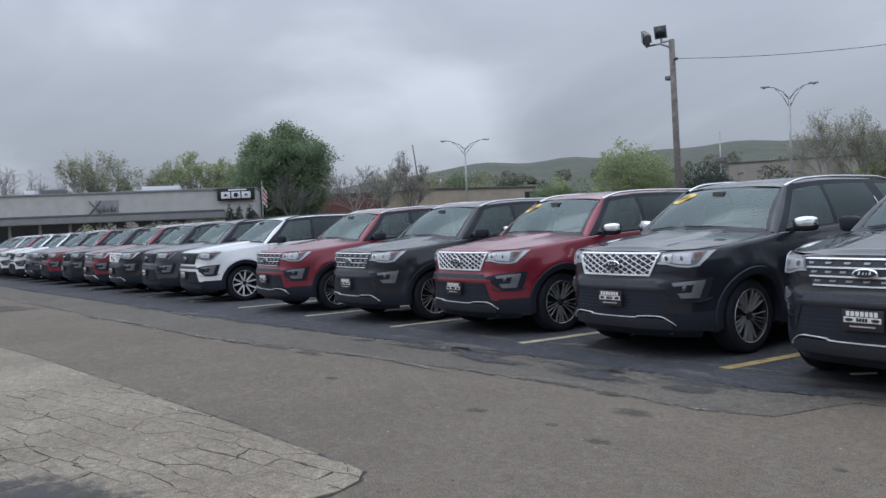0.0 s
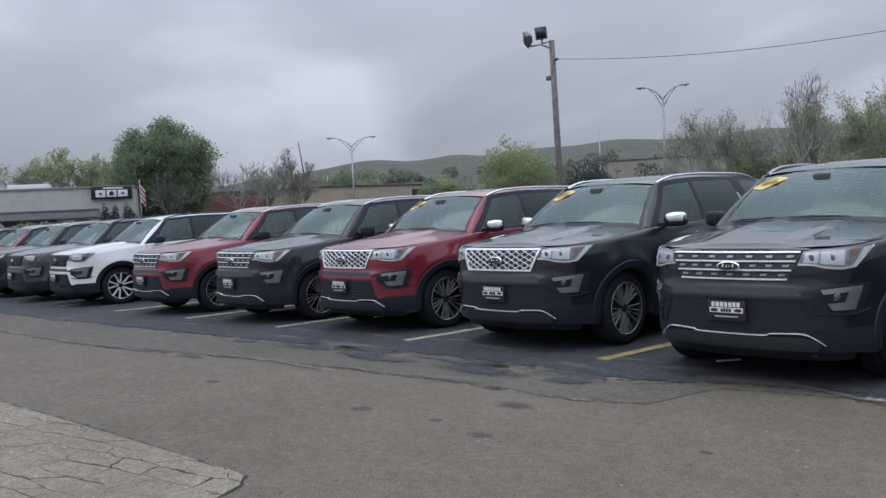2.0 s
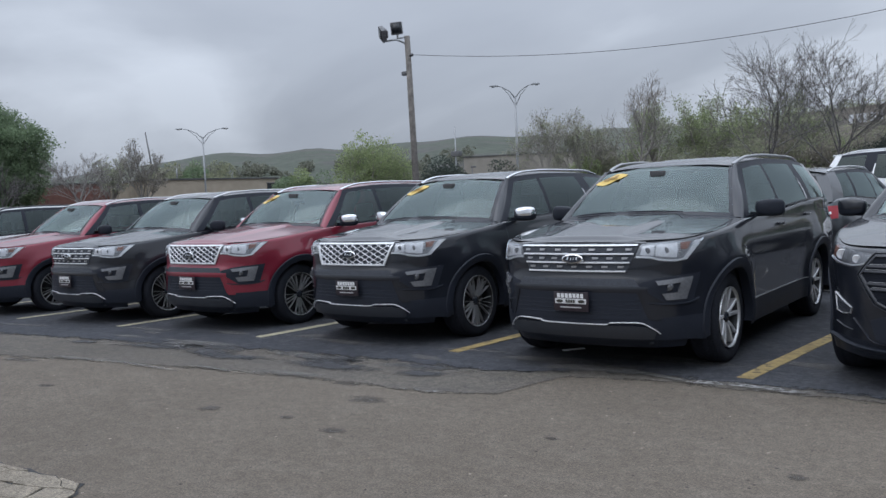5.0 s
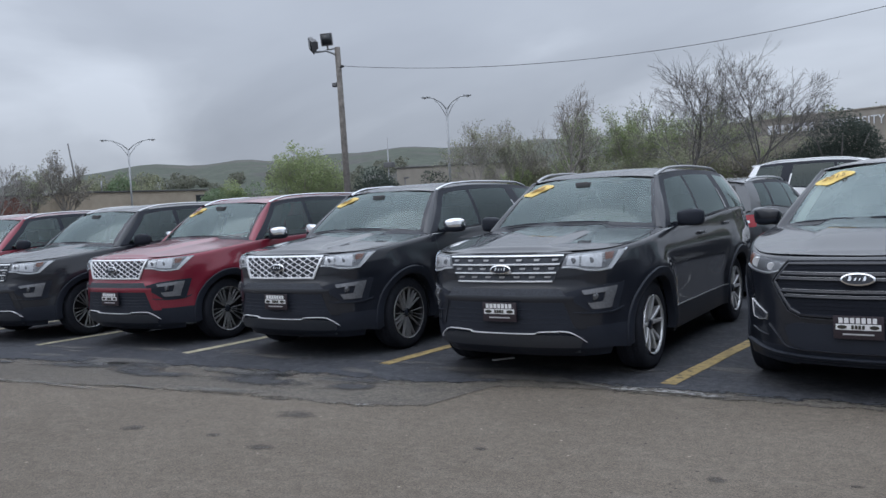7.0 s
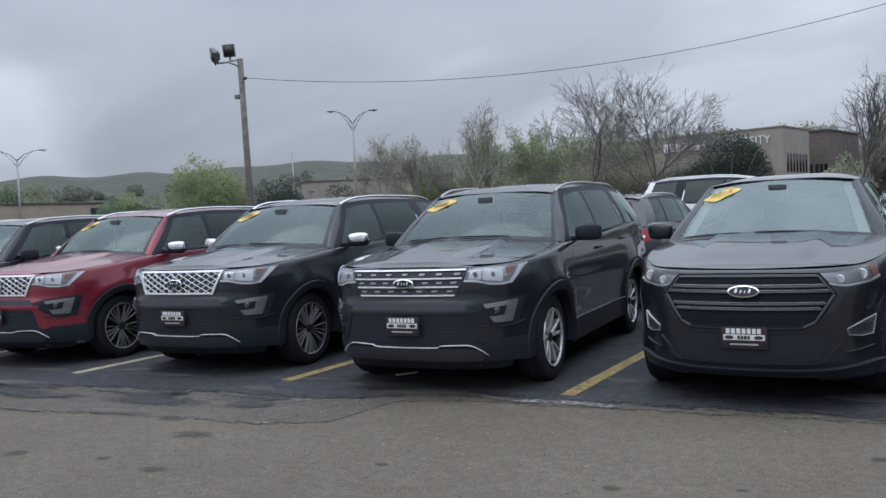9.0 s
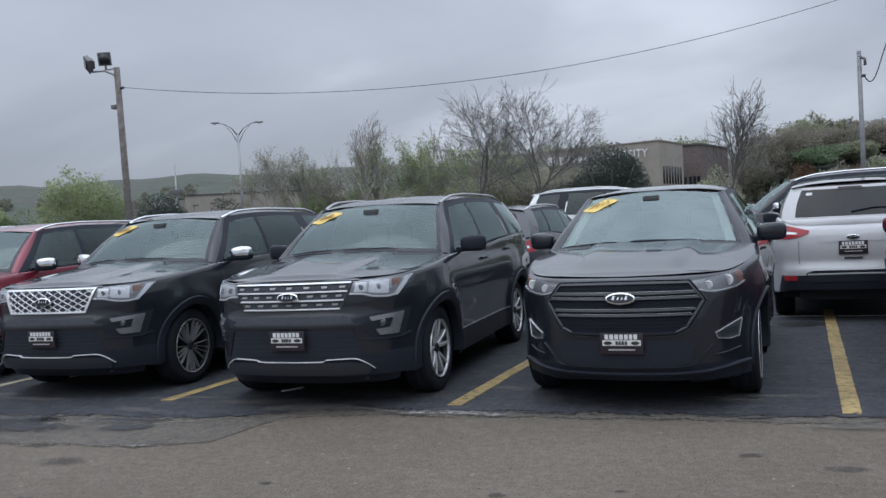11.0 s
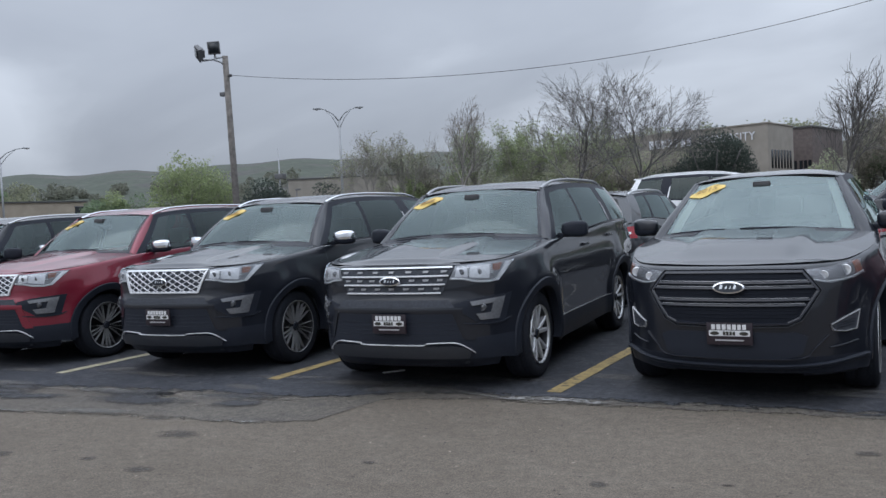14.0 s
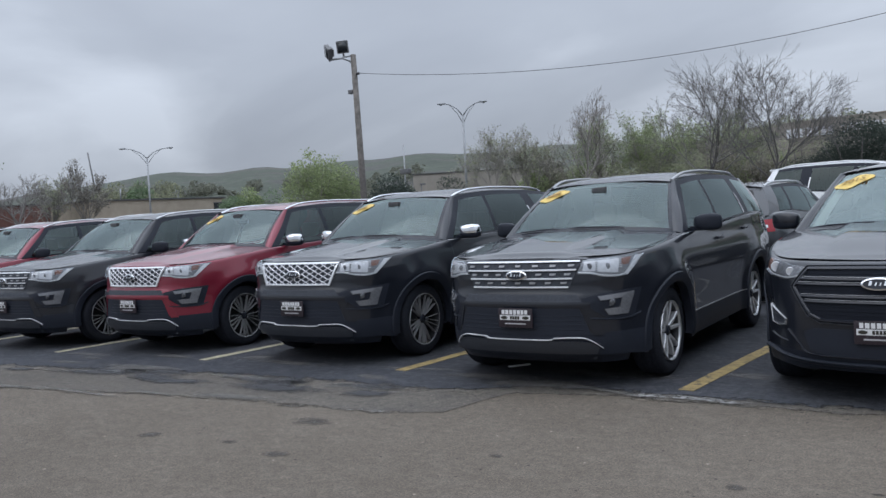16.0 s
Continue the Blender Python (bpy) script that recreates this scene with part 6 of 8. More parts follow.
bx_, by_ = [p[0] for p in EDGE_LINE], [p[1] for p in EDGE_LINE]
kx_, ky_ = [p[0] for p in BACK_LINE], [p[1] for p in BACK_LINE]
for i in range(56):
    x = rp.uniform(-12, 7.5) if i % 2 else rp.uniform(-4.5, 2.2)
    e, k = float(np.interp(x, bx_, by_)), float(np.interp(x, kx_, ky_))
    a, c = rp.uniform(0.25, 0.9), rp.uniform(0.06, 0.20)
    if i % 4 == 0:
        soft_patch("pavement_wear", x, e + (k - e) * rp.uniform(0.5, 1.0), a, c * 1.2, 8 + rp.gauss(0, 6), 0.0132 + i * 0.00002, DARK_WEAR, "dark worn patch on the lot's edge", "pavement")
    elif i % 4 == 1:
        soft_patch("pavement_wear", x, e + rp.uniform(-0.1, 0.12), a, c * 0.6, 8 + rp.gauss(0, 6), 0.0132 + i * 0.00002, SCUFF, "pale scuffed patch along the lot's edge", "pavement")
    else:
        soft_patch("pavement_wear", x, k + rp.uniform(-0.25, 0.9), a, c, 8 + rp.gauss(0, 6), 0.0132 + i * 0.00002, SCUFF, "pale scuffed patch along the lot's edge", "pavement")

# painted stall lines
m, n, l, b = lib("line_yellow")
t1, t2 = noise_tex(n, l, 14, 6, 0.7), noise_tex(n, l, 2.2, 3)
wr = ramp(n, l, t1.outputs["Fac"], [(0.38, (0.075, 0.07, 0.062)), (0.44, (0.36, 0.265, 0.11)), (0.7, (0.54, 0.395, 0.155))])
wd = ramp(n, l, t2.outputs["Fac"], [(0.3, (0.6, 0.6, 0.62)), (0.6, (1.0, 1.0, 1.0))])
l.new(mixc(n, l, 1.0, wr.outputs[0], wd.outputs[0], "MULTIPLY").outputs[0], b.inputs["Base Color"])
b.inputs["Roughness"].default_value = 0.75
YELLOW = m
FADED = plain("line_faded", (0.36, 0.325, 0.225), 0.8, var=0.45, scale=16)
WHITE_LINE = plain("line_white", (0.42, 0.42, 0.41), 0.8, var=0.35, scale=22)


def stall_line(x, y0, y1, w=0.125):
    rnd = random.Random(int(x * 100))
    V, F = [], []
    k = int((y1 - y0) / 0.22)
    for i in range(k + 1):
        y = y0 + (y1 - y0) * i / k
        a, c = x - w / 2 + rnd.uniform(-0.003, 0.003), x + w / 2 + rnd.uniform(-0.003, 0.003)
        V += [(a, y, 0.008), (a, y, 0.0155), (c, y, 0.0155), (c, y, 0.008)]
    for i in range(k):
        for j in range(3):
            F.append((4 * i + j, 4 * i + 4 + j, 4 * i + 5 + j, 4 * i + 1 + j))
    F.append((0, 1, 2, 3))
    ob = part("stall_line", mesh_of("stall_line", V, F, smooth=False), YELLOW if x > 2 else (FADED if x < -1 else YELLOW))
    ob.location.z = fall(x)
    tagged(ob, "worn yellow stall line painted on dark asphalt", "road marking", "stall lines")


for x, y in ((8.35, 0.80), (5.60, 0.44), (2.72, 0.25), (0.0, 0.0), (-2.615, -0.36), (-5.29, -0.67), (-7.82, -0.96), (-10.45, -1.28), (-13.0, -1.6), (-15.6, -1.92), (-18.2, -2.24), (-20.8, -2.56)):
    stall_line(x, y, y + 6.2)
ob = part("cross_line", mesh_of("cross_line", *box_data(-3.0, 5.88, 0.008, 9.0, 5.915, 0.0155)), WHITE_LINE)
tagged(ob, "thin faded white line across the stalls", "road marking")
ob = part("paint_scrap", mesh_of("paint_scrap", *box_data(-0.11, -0.02, 0.0, 0.11, 0.02, 0.012, 0.003)), BAR_WHITE, at=pose(0.95, 0.62, 0.0125, 0, 0, 58))
tagged(ob, "small white strip lying on the asphalt", "litter")


def stain(x, y, a, c, rot, z, mat):
    soft_patch("oil_stain", x, y, a * 1.5, c * 1.5, rot, z, mat, "dark oil stain soaked into the asphalt", "stain", "oil stains")


for x, y, a, c in ((0.67, -1.75, 0.17, 0.10), (-0.16, -2.57, 0.09, 0.07), (0.56, -2.41, 0.06, 0.04), (1.10, -2.46, 0.10, 0.06), (0.12, -1.45, 0.14, 0.06), (3.78, -1.72, 0.05, 0.04), (5.0, -0.68, 0.08, 0.05), (5.51, -0.85, 0.11, 0.06), (-5.6, -2.75, 0.35, 0.12), (-4.7, -2.55, 0.5, 0.10), (-3.9, -2.45, 0.3, 0.08), (2.38, -1.83, 0.05, 0.03), (-2.2, -2.9, 0.10, 0.05), (4.4, -1.5, 0.03, 0.02)):
    stain(x, y, a, c, 14, 0.002, DAMP)
stain(5.15, 5.05, 0.42, 0.22, 10, 0.0150, OILY)
stain(6.55, 5.0, 0.45, 0.24, -10, 0.0150, OILY)
stain(-15.0, -4.9, 1.9, 0.45, 12, 0.003, DAMP)
stain(0.35, -5.6, 0.95, 0.42, 20, 0.0165, DARK_WEAR)
stain(-1.6, -6.1, 0.8, 0.3, 15, 0.0165, DAMP)

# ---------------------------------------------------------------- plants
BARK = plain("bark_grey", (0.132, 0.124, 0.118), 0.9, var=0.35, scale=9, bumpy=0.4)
# distance haze is put into this paler grey of the far trees' bark
BARK_FAR = plain("bark_far_hazed", (0.235, 0.222, 0.210), 0.9, var=0.25, scale=5)
BARK_PALE = plain("bark_pale", (0.27, 0.25, 0.225), 0.9, var=0.3, scale=9, bumpy=0.4)


def leaf_mat(name, a, c):
    m, n, l, b = lib(name)
    geo = n.new("ShaderNodeNewGeometry")
    t = noise_tex(n, l, 0.55, 3)
    r1 = ramp(n, l, geo.outputs["Random Per Island"], [(0.0, a), (1.0, c)])
    r2 = ramp(n, l, t.outputs["Fac"], [(0.3, (0.7, 0.7, 0.7)), (0.7, (1.2, 1.2, 1.15))])
    l.new(mixc(n, l, 1.0, r1.outputs[0], r2.outputs[0], "MULTIPLY").outputs[0], b.inputs["Base Color"])
    b.inputs["Roughness"].default_value = 0.7
    b.inputs["Specular IOR Level"].default_value = 0.25
    out, tl, mx = n["Material Output"], n.new("ShaderNodeBsdfTranslucent"), n.new("ShaderNodeMixShader")
    for q in l:
        if q.to_socket == b.inputs["Base Color"]:
            src = q.from_socket
    l.new(src, tl.inputs["Color"])
    mx.inputs[0].default_value = 0.5
    l.new(b.outputs[0], mx.inputs[1])
    l.new(tl.outputs[0], mx.inputs[2])
    l.new(mx.outputs[0], out.inputs["Surface"])
    return m


# leaf tones are lifted, with distance haze mixed into most of the colours
LEAF_DEEP = leaf_mat("leaf_deep_green", (0.150, 0.212, 0.130), (0.26, 0.335, 0.21))
LEAF_FRESH = leaf_mat("leaf_fresh_green", (0.27, 0.325, 0.165), (0.39, 0.445, 0.255))
LEAF_OLIVE = leaf_mat("leaf_olive", (0.27, 0.285, 0.20), (0.385, 0.395, 0.28))
LEAF_PALE = leaf_mat("leaf_pale_green", (0.30, 0.33, 0.225), (0.42, 0.44, 0.31))
LEAF_PINE = leaf_mat("needle_dark", (0.058, 0.074, 0.066), (0.100, 0.120, 0.102))
LEAF_BROWN = leaf_mat("leaf_brown", (0.25, 0.232, 0.20), (0.35, 0.325, 0.275))
LEAF_BLOSSOM = leaf_mat("blossom_white", (0.28, 0.27, 0.22), (0.52, 0.50, 0.44))
LEAF_WOODS = leaf_mat("leaf_far_woods", (0.165, 0.172, 0.140), (0.26, 0.265, 0.215))
LEAF_RUST = leaf_mat("leaf_rust", (0.115, 0.062, 0.040), (0.165, 0.100, 0.055))


def limbs(h, w, seed, trunk_h, n, upright=0.5, tip_r=0.006):
    """A branch net: points in an egg-shaped head, each joined to the nearest branch by the shortest way from the root.
    Gives the branch pieces as (from, to, radius, radius) and the twig ends."""
    rnd = np.random.RandomState(seed)
    q = rnd.normal(0, 1, (n, 3))
    q /= np.linalg.norm(q, axis=1)[:, None]
    q *= rnd.uniform(0, 1, (n, 1)) ** 0.42
    base = trunk_h * 0.75
    zn = (q[:, 2] + 1) / 2
    lump = np.array([noise.noise(Vector((a[0] * 1.6 + seed, a[1] * 1.6, a[2] * 1.6))) for a in q])
    k = (1.0 - upright * 0.55 * (1 - zn)) * (1 + 0.22 * lump)
    P = np.stack([q[:, 0] * k * w / 2, q[:, 1] * k * w / 2, base + (h - base) * np.clip(zn * (1 + 0.08 * lump), 0, 1)], 1)
    lean = rnd.normal(0, 0.02, 2) * h
    m = 6
    T = np.array([(lean[0] * t * t, lean[1] * t * t, trunk_h * t) for t in np.linspace(0, 1, m)])
    P = P[np.argsort(np.linalg.norm(P - T[-1], axis=1))]
    N = np.concatenate([T, P])
    N[m:, :2] += lean
    parent = np.arange(len(N)) - 1
    path = np.zeros(len(N))
    path[1:m] = np.cumsum(np.linalg.norm(np.diff(T, axis=0), axis=1))
    lo = m - 2
    head = np.tile(np.array([0.0, 0.0, 1.0]), (len(N), 1))
    for i in range(m, len(N)):
        d = np.linalg.norm(N[lo:i] - N[i], axis=1)
        fall_ = np.maximum(0, N[lo:i, 2] - N[i, 2])
        turn = 1 - np.sum((N[i] - N[lo:i]) * head[lo:i], axis=1) / np.maximum(d, 1e-4)
        b = lo + int(np.argmin(d * (1 + 0.9 * turn) + 0.42 * path[lo:i] + 0.8 * fall_))
        head[i] = (N[i] - N[b]) / max(d[b - lo], 1e-4)
        parent[i], path[i] = b, path[b] + d[b - lo]
    cnt = np.ones(len(N))
    for i in range(len(N) - 1, 0, -1):
        cnt[parent[i]] += cnt[i]
    rad = tip_r * cnt ** 0.47
    segs = []
    for i in range(1, len(N)):
        p = parent[i]
        # the two thirds point gives each piece a slight bow
        mid = (N[p] + N[i]) / 2 + rnd.normal(0, 0.03, 3) * np.linalg.norm(N[i] - N[p])
        segs.append(([tuple(N[p]), tuple(mid), tuple(N[i])], [min(rad[p], rad[i] * 1.5), rad[i] * 1.2, rad[i]], 0 if i < m else (1 if cnt[i] > 40 else 2)))
    return segs, [tuple(v) for v in N[m:]]


def tree(name, bearing, d, top, w, seed, label, bark=BARK, leaf=None, leaves=0, leaf_size=0.3, spread=0.9, trunk=0.28, depth=4, upright=0.5, min_leaf_z=0.0, cat="tree", twig=0.012):
    """One tree: top is the slope from the eye to its tip."""
    x, y = away(bearing, d)
    z0 = float(ground_z(d, bearing))
    h = 1.47 + top * d - z0
    T = thing(name, pose(x, y, z0), label, cat)
    n = {4: 500, 5: 1100, 6: 2000}[depth]
    segs, tips = limbs(h, w, seed, h * trunk, n, upright, max(twig * 0.75, d * 0.00013))
    ch = [tube_data(pts, rad, (7, 5, 3)[lev], caps=False) for pts, rad, lev in segs]
    part("trunk", mesh_of("trunk", *join_data(ch)), bark, T)
    if leaf is not None and leaves:
        leaves, leaf_size, spread = int(leaves * 3.8), leaf_size * 0.62, spread * 0.36
        rnd = np.random.RandomState(seed)
        tp = np.array([p for p in tips if p[2] > h * min_leaf_z])
        c = tp[rnd.randint(0, len(tp), leaves)] + rnd.normal(0, spread, (leaves, 3)) * np.array([1, 1, 0.75])
        c[:, 2] = np.maximum(c[:, 2], 0.25)
        part("crown", leaf_mesh(c, leaf_size, rnd), leaf, T)
    return T


def grown(h, w, seed, trunk_h, spread, levels, kids, tip_r, leader=False):
    """A bare tree grown limb by limb: each limb bends upwards and bears shoots along its length."""
    rnd = random.Random(seed)
    segs = []

    def limb(p, d, ln, lev):
        steps = 5 if lev < 3 else 3
        pts, dirs = [p.copy()], [d.copy()]
        for k in range(steps):
            d = (d + Vector((rnd.gauss(0, 0.10), rnd.gauss(0, 0.10), rnd.gauss(0.045, 0.07)))).normalized()
            p = p + d * (ln / steps)
            pts.append(p.copy())
            dirs.append(d.copy())
        segs.append((pts, lev))
        if lev + 1 >= levels:
            return
        m = kids[lev]
        if leader and lev == 0:
            for k in range(m):
                t = 0.30 + 0.70 * (k + rnd.uniform(0.1, 0.9)) / m
                f = min(t, 0.999) * steps
                q, dr = pts[int(f)].lerp(pts[int(f) + 1], f - int(f)), dirs[int(f)]
                side = dr.orthogonal().normalized()
                side.rotate(Matrix.Rotation(2.4 * k + rnd.uniform(-0.4, 0.4), 3, dr))
                ang = spread * rnd.uniform(0.8, 1.3) * (1.25 - 0.6 * t)
                limb(q, (dr * math.cos(ang) + side * math.sin(ang)).normalized(), ln * rnd.uniform(0.30, 0.40) * (1.15 - 0.75 * max(0.0, t - 0.4)), 1)
            return
        for k in range(m):
            t = (0.30 if lev else 0.55) + (0.70 if lev else 0.45) * (k + rnd.uniform(0.2, 1.0)) / m
            f = min(t, 1.0) * steps
            i = min(int(f), steps - 1)
            q = pts[i].lerp(pts[i + 1], f - i)
            side = dirs[i].orthogonal().normalized()
            side.rotate(Matrix.Rotation(rnd.uniform(0, 2 * math.pi) if lev else 2 * math.pi * (k * 0.382 + rnd.uniform(-0.06, 0.06)), 3, dirs[i]))
            ang = spread * rnd.uniform(0.65, 1.25) * (1.0 if lev else 1.15)
            limb(q, (dirs[i] * math.cos(ang) + side * math.sin(ang)).normalized(), ln * rnd.uniform(0.50, 0.74) * (1.12 - 0.25 * t) * (1.35 if lev == 0 else 1.0), lev + 1)

    limb(Vector((0, 0, 0)), Vector((rnd.gauss(0, 0.03), rnd.gauss(0, 0.03), 1)).normalized(), h * 0.8 if leader else trunk_h * 1.5, 0)
    allp = np.array([tuple(v) for pts, _ in segs for v in pts])
    cx, cy = np.mean(allp[:, 0]), np.mean(allp[:, 1])
    top = np.max(allp[:, 2])
    half = np.percentile(np.hypot(allp[:, 0] - cx, allp[:, 1] - cy), 99.0)
    kz, kx = h / top, (w / 2) / half
    out = []
    for pts, lev in segs:
        rad = tip_r * (14.0, 6.5, 3.2, 1.9, 1.25, 1.0, 1.0)[lev]
        nxt = tip_r * (8.0, 3.4, 1.9, 1.25, 1.0, 0.8, 0.8)[lev]
        n = len(pts) - 1
        f = lambda v: (v.x * kx, v.y * kx, v.z * kz)
        out.append(([f(v) for v in pts], [rad + (nxt - rad) * k / n for k in range(n + 1)], 0 if lev == 0 else (1 if lev < 3 else 2)))
    return out


def bare_tree(name, bearing, d, top, w, seed, label, bark=BARK, trunk=0.2, spread=0.55, levels=6, kids=(7, 4, 4, 4, 3), twig=0.007, leaf=None, leaves=0, leaf_size=0.08, cat="tree", leader=False):
    """A tree in winter dress: top is the slope from the eye to its tip."""
    x, y = away(bearing, d)
    z0 = float(ground_z(d, bearing))
    h = 1.47 + top * d - z0
    T = thing(name, pose(x, y, z0), label, cat)
    segs = grown(h, w, seed, h * trunk, spread, levels, kids, max(twig * 0.8, d * 0.00012), leader)
    for k, nm in enumerate(("trunk", "branch_frame", "twig_mass")):
        part(nm, mesh_of(nm, *join_data([tube_data(p, r, (8, 5, 3)[lev], caps=False) for p, r, lev in segs if lev == k])), bark, T)
    if leaf is not None and leaves:
        rnd = np.random.RandomState(seed)
        tp = np.array([p[-1] for p, r, lev in segs if lev == 2])
        c = tp[rnd.randint(0, len(tp), leaves)] + rnd.normal(0, 0.14, (leaves, 3))
        part("crown", leaf_mesh(c, leaf_size, rnd), leaf, T)
    return T


def leaf_mesh(c, size, rnd):
    """Small bent leaf clumps at the places c."""
    n = len(c)
    a = rnd.normal(0, 1, (n, 3))
    a /= np.linalg.norm(a, axis=1)[:, None]
    b = np.cross(a, rnd.normal(0, 1, (n, 3)))
    b /= np.linalg.norm(b, axis=1)[:, None]
    s = size * rnd.uniform(0.55, 1.25, (n, 1))
    nn = np.cross(a, b)
    V = np.stack([c - a * s, c - b * s * 0.55 + nn * s * 0.15, c + a * s, c + b * s * 0.55 + nn * s * 0.15], 1).reshape(-1, 3)
    me = bpy.data.meshes.new("crown")
    me.from_pydata(V.tolist(), [], [(4 * i, 4 * i + 1, 4 * i + 2, 4 * i + 3) for i in range(n)])
    me.update()
    return me


def bush(name, bearing, d, top, w, seed, label, leaf, leaves, leaf_size, cat="bush"):
    """A dense rounded shrub or evergreen: stems and many clumps in an uneven mass."""
    x, y = away(bearing, d)
    z0 = float(ground_z(d, bearing))
    h = max(0.8, 1.47 + top * d - z0)
    T = thing(name, pose(x, y, z0), label, cat)
    rnd = np.random.RandomState(seed)
    ch = []
    for k in range(6):
        a = 2 * math.pi * k / 6 + rnd.uniform(-0.4, 0.4)
        ch.append(tube_data([(0, 0, 0), (math.cos(a) * w * 0.12, math.sin(a) * w * 0.12, h * 0.4), (math.cos(a) * w * 0.28, math.sin(a) * w * 0.28, h * 0.75)], [0.09, 0.06, 0.02], 5))
    for c in ch:
        part("stem", mesh_of("stem", *c), BARK, T)
    lobes = [(rnd.normal(0, w * 0.17), rnd.normal(0, w * 0.17), h * rnd.uniform(0.25, 0.72), w * rnd.uniform(0.20, 0.33), h * rnd.uniform(0.2, 0.30)) for _ in range(11)]
    lobes.append((0, 0, h * 0.70, w * 0.26, h * 0.30))
    c = []
    if leaf_size > 0.1:
        leaves, leaf_size = int(leaves * 2.6), leaf_size * 0.62
    per = leaves // len(lobes)
    for lx, ly, lz, rw, rh in lobes:
        q = rnd.normal(0, 1, (per, 3))
        q /= np.linalg.norm(q, axis=1)[:, None]
        q *= rnd.uniform(0.55, 1.06, (per, 1)) ** 0.6
        c.append(np.array([lx, ly, lz]) + q * np.array([rw, rw, rh]))
    c = np.concatenate(c)
    c[:, 2] = np.clip(c[:, 2], 0.1, None)
    part("crown", leaf_mesh(c, leaf_size, rnd), leaf, T)
    return T


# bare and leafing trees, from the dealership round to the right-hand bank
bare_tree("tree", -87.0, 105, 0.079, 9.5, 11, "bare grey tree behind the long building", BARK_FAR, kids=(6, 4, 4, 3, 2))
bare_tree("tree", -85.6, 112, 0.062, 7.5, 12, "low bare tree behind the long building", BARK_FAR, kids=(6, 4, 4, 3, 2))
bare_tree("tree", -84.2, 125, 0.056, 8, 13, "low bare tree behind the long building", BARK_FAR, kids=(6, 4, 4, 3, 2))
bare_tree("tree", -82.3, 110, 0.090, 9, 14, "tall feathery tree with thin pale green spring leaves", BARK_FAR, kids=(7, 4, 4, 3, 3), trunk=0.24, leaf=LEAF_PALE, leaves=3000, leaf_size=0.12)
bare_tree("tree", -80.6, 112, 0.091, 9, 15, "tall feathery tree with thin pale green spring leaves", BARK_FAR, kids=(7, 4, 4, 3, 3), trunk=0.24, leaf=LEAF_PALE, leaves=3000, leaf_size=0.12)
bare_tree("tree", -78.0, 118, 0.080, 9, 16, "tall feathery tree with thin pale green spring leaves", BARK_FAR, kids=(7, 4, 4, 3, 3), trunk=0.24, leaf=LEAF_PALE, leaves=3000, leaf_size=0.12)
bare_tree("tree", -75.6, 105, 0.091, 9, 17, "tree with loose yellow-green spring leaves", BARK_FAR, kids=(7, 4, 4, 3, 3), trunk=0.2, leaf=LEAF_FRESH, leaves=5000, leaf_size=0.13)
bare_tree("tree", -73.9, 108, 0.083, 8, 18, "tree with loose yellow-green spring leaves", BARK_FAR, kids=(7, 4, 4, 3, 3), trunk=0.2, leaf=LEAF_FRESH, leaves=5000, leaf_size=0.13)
tree("tree", -70.1, 88, 0.117, 10.8, 19, "broad maple in dense deep green leaf", BARK, LEAF_DEEP, 24000, 0.20, 1.05, 0.10, 5, 0.3, min_leaf_z=0.10)
bare_tree("tree", -69.6, 70, 0.064, 4.8, 20, "small bare tree in front of the maple", BARK, kids=(6, 4, 4, 3, 2))
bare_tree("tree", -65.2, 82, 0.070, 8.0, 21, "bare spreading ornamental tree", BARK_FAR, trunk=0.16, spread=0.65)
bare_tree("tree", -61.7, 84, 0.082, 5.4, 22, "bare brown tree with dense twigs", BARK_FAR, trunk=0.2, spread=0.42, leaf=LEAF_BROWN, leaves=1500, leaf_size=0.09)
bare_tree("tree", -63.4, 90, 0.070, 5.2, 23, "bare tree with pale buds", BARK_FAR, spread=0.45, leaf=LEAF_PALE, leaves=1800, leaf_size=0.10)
for i, (bb_, tp_, w_) in enumerate(((-59.6, 0.056, 6.5), (-58.2, 0.058, 6.5), (-56.8, 0.056, 6.5))):
    bush("tree", bb_, 118, tp_, w_, 30 + i, "rounded green tree behind the beige building", LEAF_OLIVE if i != 1 else LEAF_DEEP, 2600, 0.3, "tree")
for i, (bb_, tp_, w_, lf) in enumerate(((-52.6, 0.036, 4.5, LEAF_DEEP), (-51.3, 0.046, 4.0, LEAF_FRESH), (-49.9, 0.042, 4.0, LEAF_DEEP))):
    bush("bush", bb_, 88, tp_, w_, 40 + i, "green shrub beyond the parked cars", lf, 1800, 0.2)
tree("tree", -46.9, 62, 0.082, 5.6, 50, "loose willow in fresh yellow-green leaf", BARK_PALE, LEAF_FRESH, 2900, 0.15, 0.62, 0.14, 4, 0.45)
tree("tree", -45.2, 64, 0.066, 4.2, 51, "loose willow in fresh yellow-green leaf", BARK_PALE, LEAF_FRESH, 1900, 0.15, 0.62, 0.14, 4, 0.45)
bush("evergreen", -41.9, 52, 0.054, 4.9, 52, "dark rounded evergreen shrub", LEAF_PINE, 11000, 0.08, "shrub")
bush("evergreen", -38.0, 58, 0.047, 3.2, 53, "dark rounded evergreen shrub", LEAF_PINE, 5500, 0.08, "shrub")
bare_tree("tree", -34.4, 56, 0.106, 5.8, 54, "leaning bare tree with olive young shoots", BARK_PALE, trunk=0.2, spread=0.5, leaf=LEAF_OLIVE, leaves=2600, leaf_size=0.06)
